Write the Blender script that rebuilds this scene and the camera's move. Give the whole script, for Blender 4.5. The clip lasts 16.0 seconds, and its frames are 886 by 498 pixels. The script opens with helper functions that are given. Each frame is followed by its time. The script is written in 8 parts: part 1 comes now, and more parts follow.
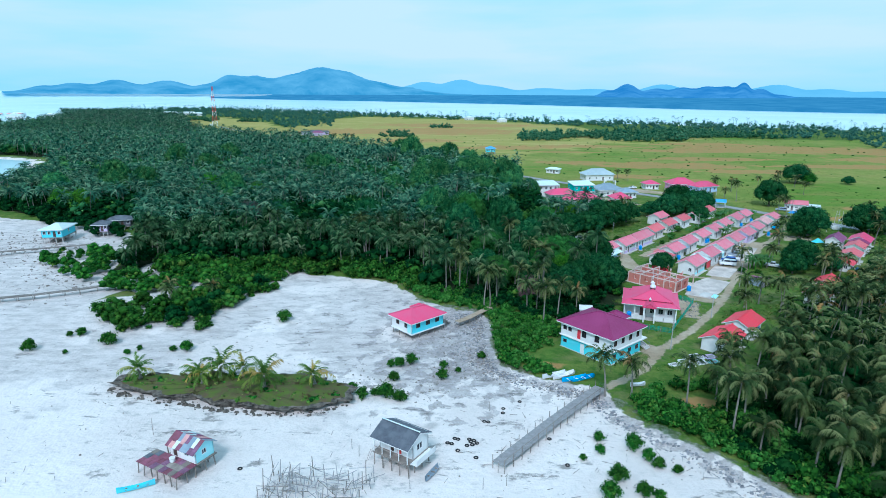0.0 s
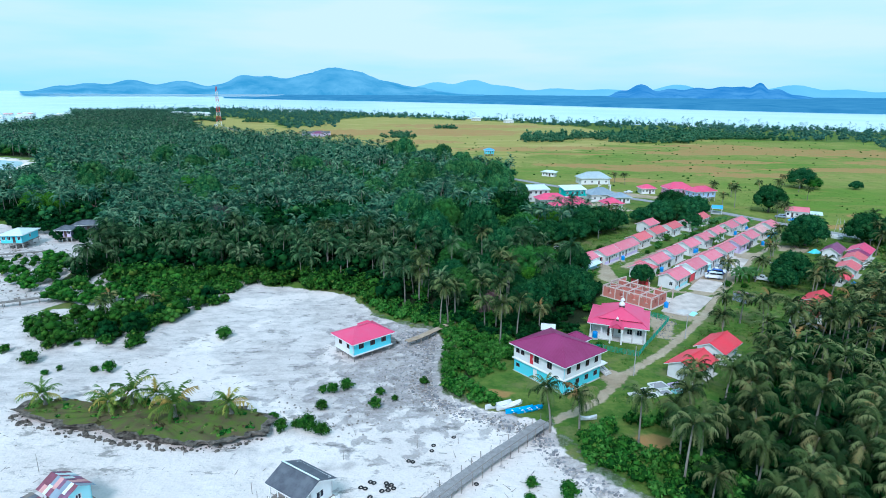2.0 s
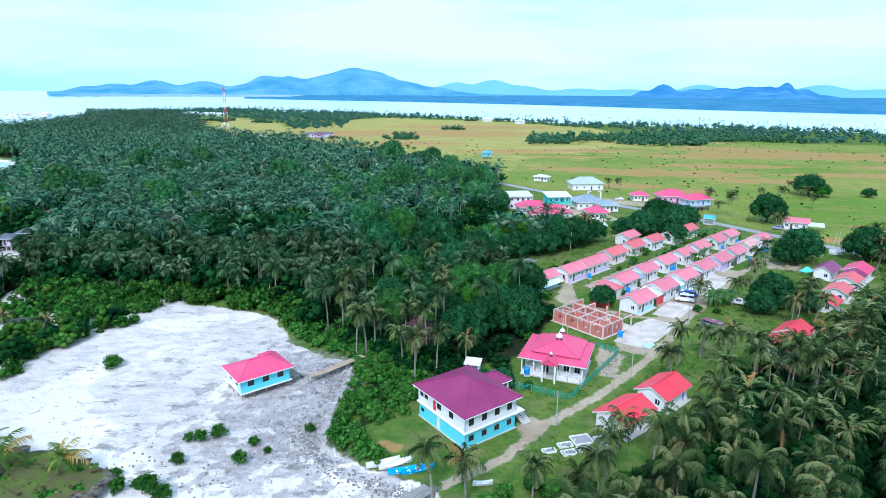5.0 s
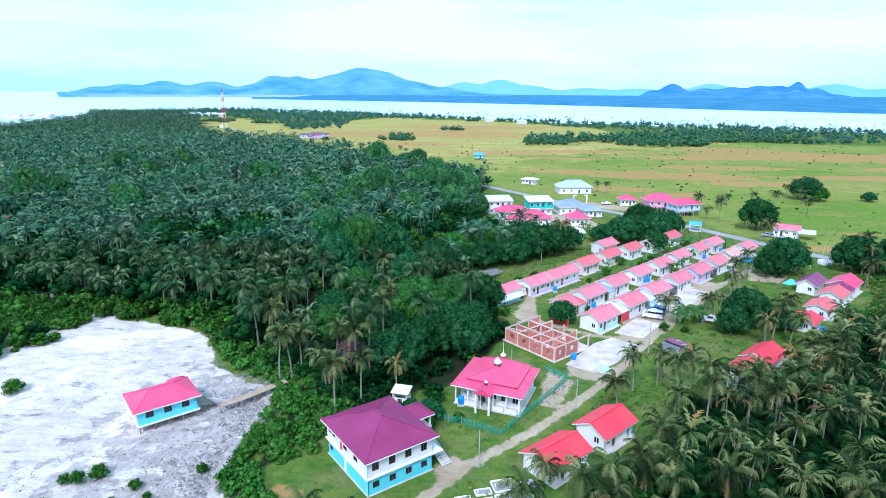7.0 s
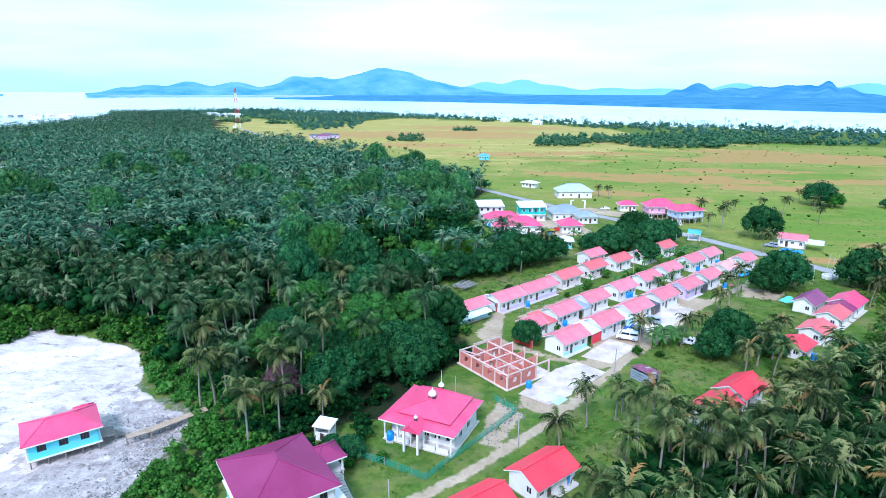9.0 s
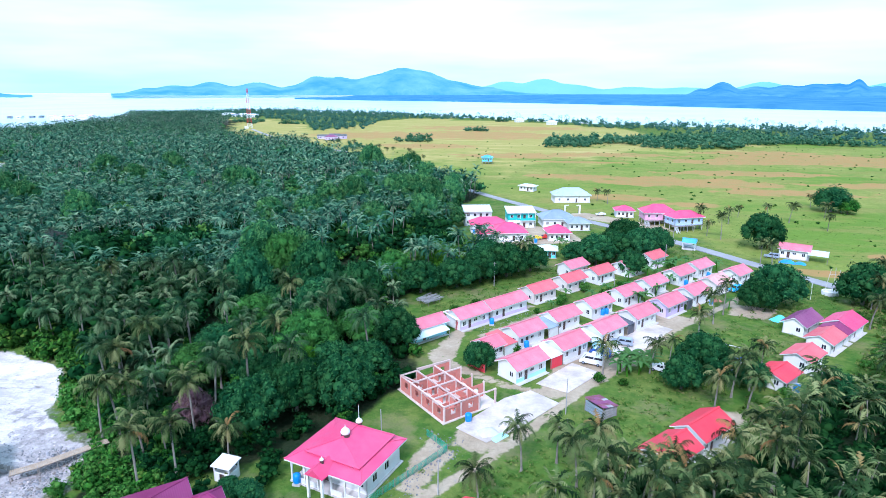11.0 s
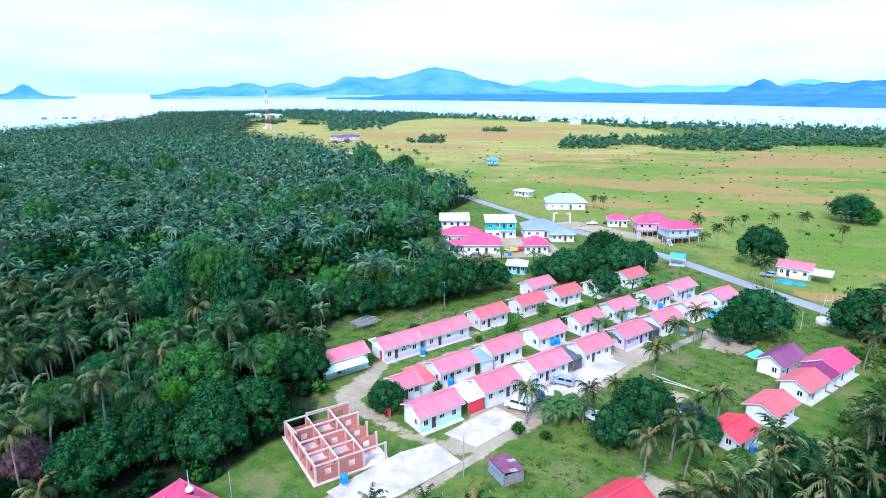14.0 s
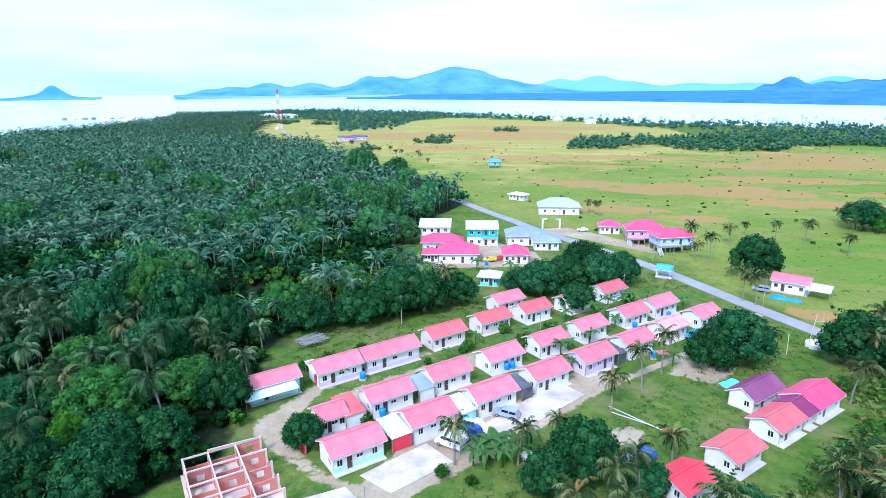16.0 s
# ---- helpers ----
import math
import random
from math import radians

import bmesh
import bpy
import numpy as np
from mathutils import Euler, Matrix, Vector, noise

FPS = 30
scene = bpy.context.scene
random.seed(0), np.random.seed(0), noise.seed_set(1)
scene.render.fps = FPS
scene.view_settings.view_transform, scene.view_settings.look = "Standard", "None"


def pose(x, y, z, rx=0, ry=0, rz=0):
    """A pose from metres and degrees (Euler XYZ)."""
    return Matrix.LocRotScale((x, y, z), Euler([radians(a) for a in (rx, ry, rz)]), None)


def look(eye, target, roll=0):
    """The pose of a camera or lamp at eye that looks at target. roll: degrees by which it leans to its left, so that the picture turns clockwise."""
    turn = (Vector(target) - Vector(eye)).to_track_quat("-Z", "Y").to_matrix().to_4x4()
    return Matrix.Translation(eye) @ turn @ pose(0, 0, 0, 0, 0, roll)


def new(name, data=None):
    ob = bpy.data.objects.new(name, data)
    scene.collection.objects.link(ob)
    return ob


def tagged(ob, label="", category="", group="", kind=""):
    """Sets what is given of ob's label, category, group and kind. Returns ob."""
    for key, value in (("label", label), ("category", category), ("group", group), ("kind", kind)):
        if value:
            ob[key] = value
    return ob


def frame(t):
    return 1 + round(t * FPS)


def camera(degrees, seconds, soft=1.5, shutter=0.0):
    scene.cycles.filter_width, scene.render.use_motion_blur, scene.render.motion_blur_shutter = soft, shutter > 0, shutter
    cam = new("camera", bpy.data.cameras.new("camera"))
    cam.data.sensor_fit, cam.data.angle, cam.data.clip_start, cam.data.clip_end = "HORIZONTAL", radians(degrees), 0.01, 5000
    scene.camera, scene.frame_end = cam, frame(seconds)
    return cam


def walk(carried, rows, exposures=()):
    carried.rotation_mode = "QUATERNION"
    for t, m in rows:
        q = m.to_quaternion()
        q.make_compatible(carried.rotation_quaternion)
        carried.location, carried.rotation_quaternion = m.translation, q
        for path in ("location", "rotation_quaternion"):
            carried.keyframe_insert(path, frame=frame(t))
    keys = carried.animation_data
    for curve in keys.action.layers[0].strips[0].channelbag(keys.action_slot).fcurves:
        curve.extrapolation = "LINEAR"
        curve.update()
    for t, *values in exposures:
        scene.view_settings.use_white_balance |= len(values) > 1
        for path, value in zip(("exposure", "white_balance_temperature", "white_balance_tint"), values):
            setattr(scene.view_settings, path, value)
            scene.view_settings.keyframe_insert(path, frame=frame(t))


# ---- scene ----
cam = camera(74.0, 16.0, soft=0.9)
# seconds, x, y, z, yaw, pitch, roll
EXPOSURES = [(0.0, -0.08, 5020, 7), (4.0, 0.27, 5280, 15), (8, 0.55, 5230, 21), (12, 0.65, 5210, 25), (16, 0.66, 5210, 25)]
ROWS = [
    (0.0, 4.08, -4.72, 50.55, 0.33, -14.93, 0.35),
    (0.5, 7.34, -2.19, 50.64, 0.65, -14.93, 0.36),
    (1.0, 10.63, 0.37, 50.73, 1.01, -14.93, 0.37),
    (1.5, 13.92, 2.96, 50.81, 1.30, -14.93, 0.38),
    (2.0, 17.23, 5.57, 50.90, 1.63, -14.92, 0.38),
    (2.5, 20.56, 8.22, 50.99, 1.93, -14.92, 0.38),
    (3.0, 23.89, 10.89, 51.07, 2.25, -14.92, 0.38),
    (3.5, 27.23, 13.60, 51.15, 2.58, -14.92, 0.37),
    (4.0, 30.58, 16.33, 51.23, 3.00, -14.92, 0.37),
    (6.5, 47.37, 30.42, 51.62, 4.42, -14.93, 0.29),
    (7.0, 50.73, 33.33, 51.69, 4.63, -14.94, 0.26),
    (7.5, 54.08, 36.27, 51.76, 5.11, -14.94, 0.24),
    (8.0, 57.42, 39.23, 51.83, 5.71, -14.94, 0.21),
    (8.5, 60.76, 42.23, 51.90, 6.27, -14.95, 0.17),
    (9.0, 64.09, 45.26, 51.97, 6.83, -14.95, 0.14),
    (11.5, 80.54, 60.84, 52.28, 9.48, -14.99, -0.07),
    (12.0, 83.77, 64.04, 52.34, 10.04, -15.00, -0.13),
    (12.5, 86.99, 67.28, 52.40, 10.59, -15.01, -0.18),
    (13.0, 90.19, 70.54, 52.45, 11.16, -15.02, -0.24),
    (13.5, 93.36, 73.84, 52.50, 11.71, -15.03, -0.29),
    (14.0, 96.50, 77.17, 52.56, 12.26, -15.04, -0.36),
    (14.5, 99.62, 80.53, 52.61, 12.84, -15.05, -0.42),
    (15.0, 102.71, 83.92, 52.66, 13.38, -15.06, -0.49),
    (15.5, 105.77, 87.34, 52.71, 13.90, -15.08, -0.56),
    (16.0, 108.79, 90.79, 52.75, 14.40, -15.09, -0.63),
]
walk(cam, [(t, pose(x, y, z, 90 + pitch, 0, yaw) @ pose(0, 0, 0, 0, 0, roll)) for t, x, y, z, yaw, pitch, roll in ROWS],
     exposures=EXPOSURES)

# ---- sky and sun: bright thin overcast ----
SUN_EL, SUN_AZ = 46.0, 192.0
world = bpy.data.worlds.new("overcast_sky")
scene.world = world
world.use_nodes = True
wn, wl = world.node_tree.nodes, world.node_tree.links
wn.clear()
w_out, w_bg = wn.new("ShaderNodeOutputWorld"), wn.new("ShaderNodeBackground")
w_sky = wn.new("ShaderNodeTexSky")
w_sky.sky_type, w_sky.sun_disc = "NISHITA", False
w_sky.sun_elevation, w_sky.sun_rotation = radians(SUN_EL), radians(SUN_AZ)
w_sky.air_density, w_sky.dust_density, w_sky.ozone_density = 1.0, 3.0, 1.0
w_scale = wn.new("ShaderNodeVectorMath")
w_scale.operation = "SCALE"
w_scale.inputs["Scale"].default_value = 0.10
wl.new(w_sky.outputs[0], w_scale.inputs[0])
w_co = wn.new("ShaderNodeTexCoord")
w_map = wn.new("ShaderNodeMapping")
w_map.inputs["Scale"].default_value = (1.0, 1.0, 7.0)
wl.new(w_co.outputs["Generated"], w_map.inputs["Vector"])
w_noise = wn.new("ShaderNodeTexNoise")
w_noise.inputs["Scale"].default_value, w_noise.inputs["Detail"].default_value = 1.6, 5.0
w_noise.inputs["Roughness"].default_value = 0.5
wl.new(w_map.outputs[0], w_noise.inputs["Vector"])
w_ramp = wn.new("ShaderNodeValToRGB")
w_ramp.color_ramp.elements[0].position, w_ramp.color_ramp.elements[1].position = 0.36, 0.66
w_ramp.color_ramp.elements[0].color = (0.50, 0.98, 1.06, 1)
w_ramp.color_ramp.elements[1].color = (0.90, 1.05, 1.08, 1)
wl.new(w_noise.outputs["Fac"], w_ramp.inputs["Fac"])
w_mix = wn.new("ShaderNodeMix")
w_mix.data_type = "RGBA"
w_mix.inputs["Factor"].default_value = 0.88
wl.new(w_scale.outputs[0], w_mix.inputs["A"])
wl.new(w_ramp.outputs["Color"], w_mix.inputs["B"])
wl.new(w_mix.outputs["Result"], w_bg.inputs["Color"])
w_bg.inputs["Strength"].default_value = 0.90
wl.new(w_bg.outputs[0], w_out.inputs["Surface"])

sun = new("sun", bpy.data.lights.new("sun", "SUN"))
sun.data.energy, sun.data.angle, sun.data.color = 2.7, radians(14), (1.0, 0.93, 0.84)
_a, _e = radians(SUN_AZ), radians(SUN_EL)
sun.matrix_world = look((math.sin(_a) * math.cos(_e) * 100, math.cos(_a) * math.cos(_e) * 100, math.sin(_e) * 100), (0, 0, 0))

# ---- materials ----
def mat_base(name, rough=0.8, metal=0.0, spec=0.3):
    m = bpy.data.materials.new(name)
    m.use_nodes = True
    n = m.node_tree.nodes
    b = n["Principled BSDF"]
    b.inputs["Roughness"].default_value, b.inputs["Metallic"].default_value = rough, metal
    b.inputs["Specular IOR Level"].default_value = spec
    return m, n, m.node_tree.links, b


def noise_fac(n, l, vec, scale, detail=4.0, lo=0.35, hi=0.65, rough=0.6):
    t = n.new("ShaderNodeTexNoise")
    t.inputs["Scale"].default_value, t.inputs["Detail"].default_value, t.inputs["Roughness"].default_value = scale, detail, rough
    l.new(vec, t.inputs["Vector"])
    r = n.new("ShaderNodeMapRange")
    r.inputs["From Min"].default_value, r.inputs["From Max"].default_value = lo, hi
    l.new(t.outputs["Fac"], r.inputs["Value"])
    return r.outputs["Result"]


def mix_col(n, l, fac, a, b, blend="MIX"):
    x = n.new("ShaderNodeMix")
    x.data_type, x.blend_type = "RGBA", blend
    for key, v in (("Factor", fac), ("A", a), ("B", b)):
        if isinstance(v, (int, float, tuple)):
            x.inputs[key].default_value = v
        else:
            l.new(v, x.inputs[key])
    return x.outputs["Result"]


def math_node(n, l, op, a, b):
    x = n.new("ShaderNodeMath")
    x.operation, x.use_clamp = op, True
    for k, v in enumerate((a, b)):
        if isinstance(v, (int, float)):
            x.inputs[k].default_value = v
        else:
            l.new(v, x.inputs[k])
    return x.outputs[0]


def surf(name, c1, c2, scale=1.0, fine=8.0, rough=0.8, metal=0.0, spec=0.3, bump=0.25, rand=0.15, ribs=0.0, axis="X"):
    """Two colours mixed in stains and grain; ribs: sheet metal corrugation of that pitch in metres."""
    m, n, l, b = mat_base(name, rough, metal, spec)
    co = n.new("ShaderNodeTexCoord").outputs["Object"]
    f1 = noise_fac(n, l, co, scale, 5.0)
    f2 = noise_fac(n, l, co, fine, 3.0, 0.3, 0.7)
    col = mix_col(n, l, f1, c1, c2)
    col = mix_col(n, l, math_node(n, l, "MULTIPLY", f2, 0.35), col, c2)
    info = n.new("ShaderNodeObjectInfo")
    hsv = n.new("ShaderNodeHueSaturation")
    r = n.new("ShaderNodeMapRange")
    r.inputs["To Min"].default_value, r.inputs["To Max"].default_value = 1 - rand, 1 + rand
    l.new(info.outputs["Random"], r.inputs["Value"])
    l.new(r.outputs["Result"], hsv.inputs["Value"])
    l.new(col, hsv.inputs["Color"])
    l.new(hsv.outputs["Color"], b.inputs["Base Color"])
    bm = n.new("ShaderNodeBump")
    bm.inputs["Strength"].default_value, bm.inputs["Distance"].default_value = bump, 0.03
    if ribs:
        w = n.new("ShaderNodeTexWave")
        w.bands_direction = axis
        w.inputs["Scale"].default_value = 0.31 / ribs
        l.new(co, w.inputs["Vector"])
        l.new(w.outputs["Fac"], bm.inputs["Height"])
    else:
        l.new(f2, bm.inputs["Height"])
    l.new(bm.outputs["Normal"], b.inputs["Normal"])
    return m


def leaf_mat(name, stops, rough=0.55, spec=0.25, rand=0.25, translucent=0.25):
    """Foliage: one tone per leaf or frond, one shift per plant, broad drifts over the ground."""
    m, n, l, b = mat_base(name, rough, 0.0, spec)
    geo = n.new("ShaderNodeNewGeometry")
    ramp = n.new("ShaderNodeValToRGB")
    els = ramp.color_ramp.elements
    while len(els) < len(stops):
        els.new(0.5)
    for e, (p, c) in zip(els, stops):
        e.position, e.color = p, c
    l.new(geo.outputs["Random Per Island"], ramp.inputs["Fac"])
    info = n.new("ShaderNodeObjectInfo")
    f = noise_fac(n, l, geo.outputs["Position"], 0.045, 3.0, 0.3, 0.7)
    clump = noise_fac(n, l, geo.outputs["Position"], 0.45, 2.0, 0.3, 0.7)
    f = math_node(n, l, "ADD", math_node(n, l, "MULTIPLY", f, 0.35), math_node(n, l, "ADD", math_node(n, l, "MULTIPLY", clump, 0.25), math_node(n, l, "MULTIPLY", info.outputs["Random"], 0.4)))
    hsv = n.new("ShaderNodeHueSaturation")
    r = n.new("ShaderNodeMapRange")
    r.inputs["To Min"].default_value, r.inputs["To Max"].default_value = 1 - rand, 1 + rand
    l.new(f, r.inputs["Value"])
    l.new(r.outputs["Result"], hsv.inputs["Value"])
    h = n.new("ShaderNodeMapRange")
    h.inputs["To Min"].default_value, h.inputs["To Max"].default_value = 0.478, 0.512
    l.new(f, h.inputs["Value"])
    l.new(h.outputs["Result"], hsv.inputs["Hue"])
    l.new(ramp.outputs["Color"], hsv.inputs["Color"])
    l.new(hsv.outputs["Color"], b.inputs["Base Color"])
    if translucent:
        tr = n.new("ShaderNodeBsdfTranslucent")
        l.new(hsv.outputs["Color"], tr.inputs["Color"])
        mx = n.new("ShaderNodeMixShader")
        mx.inputs["Fac"].default_value = translucent
        l.new(b.outputs[0], mx.inputs[1])
        l.new(tr.outputs[0], mx.inputs[2])
        l.new(mx.outputs[0], n["Material Output"].inputs["Surface"])
    return m


def glass_mat(name, tint):
    m, n, l, b = mat_base(name, 0.08, 0.0, 0.6)
    b.inputs["Base Color"].default_value = tint
    return m


PINK = surf("painted_pink_sheet", (0.66, 0.135, 0.19, 1), (0.62, 0.205, 0.245, 1), 0.35, 5, 0.5, 0, 0.4, 0.35, 0.10, 0.25)
PINK_FADED = surf("faded_pink_sheet", (0.74, 0.40, 0.40, 1), (0.55, 0.28, 0.25, 1), 0.6, 5, 0.6, 0, 0.3, 0.35, 0.08, 0.25)
RED_SHEET = surf("painted_red_sheet", (0.74, 0.030, 0.060, 1), (0.64, 0.055, 0.075, 1), 0.3, 4, 0.5, 0, 0.4, 0.35, 0.08, 0.25)
MAROON = surf("painted_maroon_sheet", (0.21, 0.015, 0.085, 1), (0.27, 0.03, 0.125, 1), 0.2, 4, 0.5, 0, 0.4, 0.35, 0.04, 0.25)
PURPLE = surf("painted_purple_sheet", (0.20, 0.04, 0.13, 1), (0.25, 0.07, 0.16, 1), 0.2, 4, 0.5, 0, 0.4, 0.35, 0.04, 0.25)
GREY_SHEET = surf("weathered_grey_sheet", (0.065, 0.07, 0.09, 1), (0.15, 0.155, 0.18, 1), 0.7, 5, 0.6, 0.2, 0.4, 0.5, 0.1, 0.2)
PALE_GREY = surf("pale_grey_sheet", (0.36, 0.43, 0.46, 1), (0.45, 0.51, 0.53, 1), 0.3, 5, 0.5, 0, 0.4, 0.35, 0.08, 0.25)
CORAL = surf("coral_red_sheet", (0.66, 0.095, 0.115, 1), (0.60, 0.14, 0.15, 1), 0.35, 5, 0.5, 0, 0.4, 0.35, 0.08, 0.25)
BLUEWALL = surf("pale_blue_boards", (0.42, 0.54, 0.80, 1), (0.48, 0.60, 0.82, 1), 0.5, 6, 0.6, 0, 0.35, 0.12, 0.05)
BLUEGREY = surf("blue_grey_sheet", (0.21, 0.27, 0.33, 1), (0.29, 0.34, 0.40, 1), 0.3, 5, 0.5, 0, 0.4, 0.35, 0.08, 0.25)
BLUE_SHEET = surf("bright_blue_sheet", (0.07, 0.33, 0.72, 1), (0.12, 0.42, 0.75, 1), 0.3, 5, 0.5, 0, 0.4, 0.3, 0.08, 0.25)
ZINC = surf("zinc_sheet", (0.62, 0.72, 0.72, 1), (0.75, 0.80, 0.78, 1), 0.8, 6, 0.45, 0.2, 0.5, 0.5, 0.1, 0.15)
RUST = surf("rusty_sheet", (0.30, 0.10, 0.16, 1), (0.20, 0.07, 0.09, 1), 1.2, 6, 0.7, 0.1, 0.3, 0.5, 0.2, 0.15)
RUST_PURPLE = surf("purple_rusty_sheet", (0.26, 0.12, 0.20, 1), (0.16, 0.08, 0.13, 1), 1.5, 6, 0.7, 0.1, 0.3, 0.5, 0.2, 0.15)
HALL_PINK = surf("deep_pink_sheet", (0.70, 0.055, 0.155, 1), (0.64, 0.09, 0.19, 1), 0.35, 5, 0.5, 0, 0.4, 0.35, 0.05, 0.25)
WHITE = surf("white_painted_plaster", (0.80, 0.79, 0.78, 1), (0.70, 0.69, 0.68, 1), 0.5, 6, 0.75, 0, 0.3, 0.15, 0.05)
CREAM = surf("cream_painted_plaster", (0.74, 0.68, 0.64, 1), (0.66, 0.58, 0.54, 1), 0.5, 6, 0.75, 0, 0.3, 0.15, 0.05)
LILAC = surf("lilac_painted_plaster", (0.56, 0.45, 0.70, 1), (0.64, 0.52, 0.72, 1), 0.5, 6, 0.75, 0, 0.3, 0.15, 0.05)
PINKWALL = surf("pink_painted_plaster", (0.78, 0.42, 0.58, 1), (0.70, 0.36, 0.52, 1), 0.5, 6, 0.75, 0, 0.3, 0.15, 0.05)
CYAN = surf("cyan_painted_wall", (0.12, 0.66, 0.76, 1), (0.17, 0.60, 0.70, 1), 0.5, 6, 0.6, 0, 0.35, 0.12, 0.05)
CYAN_PALE = surf("pale_cyan_wall", (0.36, 0.76, 0.82, 1), (0.45, 0.74, 0.78, 1), 0.5, 6, 0.6, 0, 0.35, 0.12, 0.05)
TEAL = surf("teal_painted_wall", (0.03, 0.45, 0.42, 1), (0.05, 0.52, 0.48, 1), 0.5, 6, 0.6, 0, 0.35, 0.12, 0.05)
TRIM = surf("white_trim_paint", (0.80, 0.80, 0.80, 1), (0.72, 0.71, 0.70, 1), 1.2, 9, 0.6, 0, 0.35, 0.1, 0.04)
BRICK = surf("raw_clay_brick", (0.56, 0.16, 0.125, 1), (0.48, 0.21, 0.17, 1), 1.0, 9, 0.9, 0, 0.2, 0.4, 0.15)
CONC = surf("raw_concrete", (0.60, 0.56, 0.53, 1), (0.48, 0.45, 0.43, 1), 0.5, 7, 0.9, 0, 0.2, 0.3, 0.08)
CONC_PALE = surf("bleached_concrete", (0.72, 0.62, 0.565, 1), (0.44, 0.37, 0.33, 1), 0.28, 3, 0.9, 0, 0.15, 0.3, 0.05)
PINK_CONC = surf("pinkish_raw_concrete", (0.70, 0.53, 0.49, 1), (0.58, 0.43, 0.39, 1), 0.6, 7, 0.9, 0, 0.2, 0.3, 0.12)
WOOD = surf("weathered_wood", (0.19, 0.16, 0.14, 1), (0.29, 0.25, 0.22, 1), 1.5, 12, 0.9, 0, 0.2, 0.4, 0.2)
PLANK_BROWN = surf("brown_planks", (0.34, 0.24, 0.16, 1), (0.46, 0.36, 0.27, 1), 1.2, 9, 0.9, 0, 0.15, 0.4, 0.15)
WOOD_PALE = surf("bleached_timber", (0.42, 0.40, 0.40, 1), (0.30, 0.28, 0.28, 1), 1.5, 12, 0.9, 0, 0.2, 0.4, 0.2)
TRUNK = surf("palm_bark", (0.17, 0.15, 0.13, 1), (0.27, 0.245, 0.21, 1), 1.2, 7, 0.95, 0, 0.1, 0.5, 0.15)
BARK = surf("grey_bark", (0.15, 0.12, 0.10, 1), (0.22, 0.19, 0.16, 1), 1.2, 7, 0.95, 0, 0.1, 0.5, 0.15)
ROCK = surf("coral_rock", (0.12, 0.115, 0.12, 1), (0.36, 0.35, 0.37, 1), 1.2, 6, 0.95, 0, 0.1, 0.8, 0.3)
ASPHALT = surf("worn_asphalt", (0.27, 0.26, 0.28, 1), (0.34, 0.33, 0.34, 1), 0.15, 3, 0.9, 0, 0.2, 0.2, 0.04)
RUBBER = surf("black_rubber", (0.02, 0.02, 0.02, 1), (0.035, 0.035, 0.035, 1), 2, 9, 0.8, 0, 0.3, 0.2, 0.1)
TANK_BLUE = surf("blue_plastic", (0.02, 0.22, 0.65, 1), (0.03, 0.28, 0.70, 1), 1, 7, 0.4, 0, 0.5, 0.05, 0.05)
CAR_WHITE = surf("white_car_paint", (0.75, 0.76, 0.78, 1), (0.70, 0.71, 0.73, 1), 1, 5, 0.25, 0, 0.6, 0.0, 0.03)
CAR_BLUE = surf("blue_car_paint", (0.03, 0.10, 0.42, 1), (0.04, 0.12, 0.45, 1), 1, 5, 0.25, 0.2, 0.6, 0.0, 0.03)
CAR_SILVER = surf("silver_car_paint", (0.38, 0.44, 0.55, 1), (0.42, 0.48, 0.58, 1), 1, 5, 0.3, 0.4, 0.6, 0.0, 0.03)
CAR_CYAN = surf("cyan_car_paint", (0.03, 0.36, 0.72, 1), (0.03, 0.40, 0.74, 1), 1, 5, 0.25, 0, 0.6, 0.0, 0.03)
NETTING = surf("green_netting", (0.02, 0.25, 0.17, 1), (0.03, 0.33, 0.22, 1), 1, 7, 0.7, 0, 0.3, 0.1, 0.1)
MAST_RED = surf("red_mast_paint", (0.62, 0.03, 0.03, 1), (0.52, 0.04, 0.03, 1), 0.2, 3, 0.5, 0, 0.4, 0, 0.0)
DOOR_DARK = surf("dark_door_paint", (0.06, 0.035, 0.03, 1), (0.09, 0.05, 0.045, 1), 1, 6, 0.5, 0, 0.4, 0.1, 0.1)
GLASS = glass_mat("dark_window_glass", (0.016, 0.02, 0.035, 1))

PALM_LEAF = leaf_mat("palm_leaf", [(0.0, (0.005, 0.026, 0.010, 1)), (0.4, (0.021, 0.062, 0.023, 1)), (0.75, (0.068, 0.132, 0.050, 1)), (1.0, (0.19, 0.245, 0.12, 1))], 0.6, 0.04, 0.45, 0.14)
# bluer and paler than PALM_LEAF: distance haze put into the leaf colour
PALM_HAZED = leaf_mat("hazed_palm_leaf", [(0.0, (0.007, 0.038, 0.027, 1)), (0.4, (0.034, 0.118, 0.072, 1)), (0.78, (0.105, 0.225, 0.130, 1)), (1.0, (0.23, 0.34, 0.19, 1))], 0.6, 0.03, 0.45, 0.14)
DRIFT_LEAF = leaf_mat("inland_broadleaf", [(0.0, (0.010, 0.058, 0.026, 1)), (0.5, (0.034, 0.130, 0.046, 1)), (1.0, (0.100, 0.240, 0.068, 1))], 0.7, 0.02, 0.6, 0.08)
PALM_OLIVE = leaf_mat("olive_palm_leaf", [(0.0, (0.005, 0.015, 0.005, 1)), (0.36, (0.022, 0.048, 0.014, 1)), (0.66, (0.080, 0.118, 0.036, 1)), (0.94, (0.20, 0.215, 0.085, 1)), (1.0, (0.24, 0.13, 0.045, 1))], 0.6, 0.04, 0.45, 0.12)
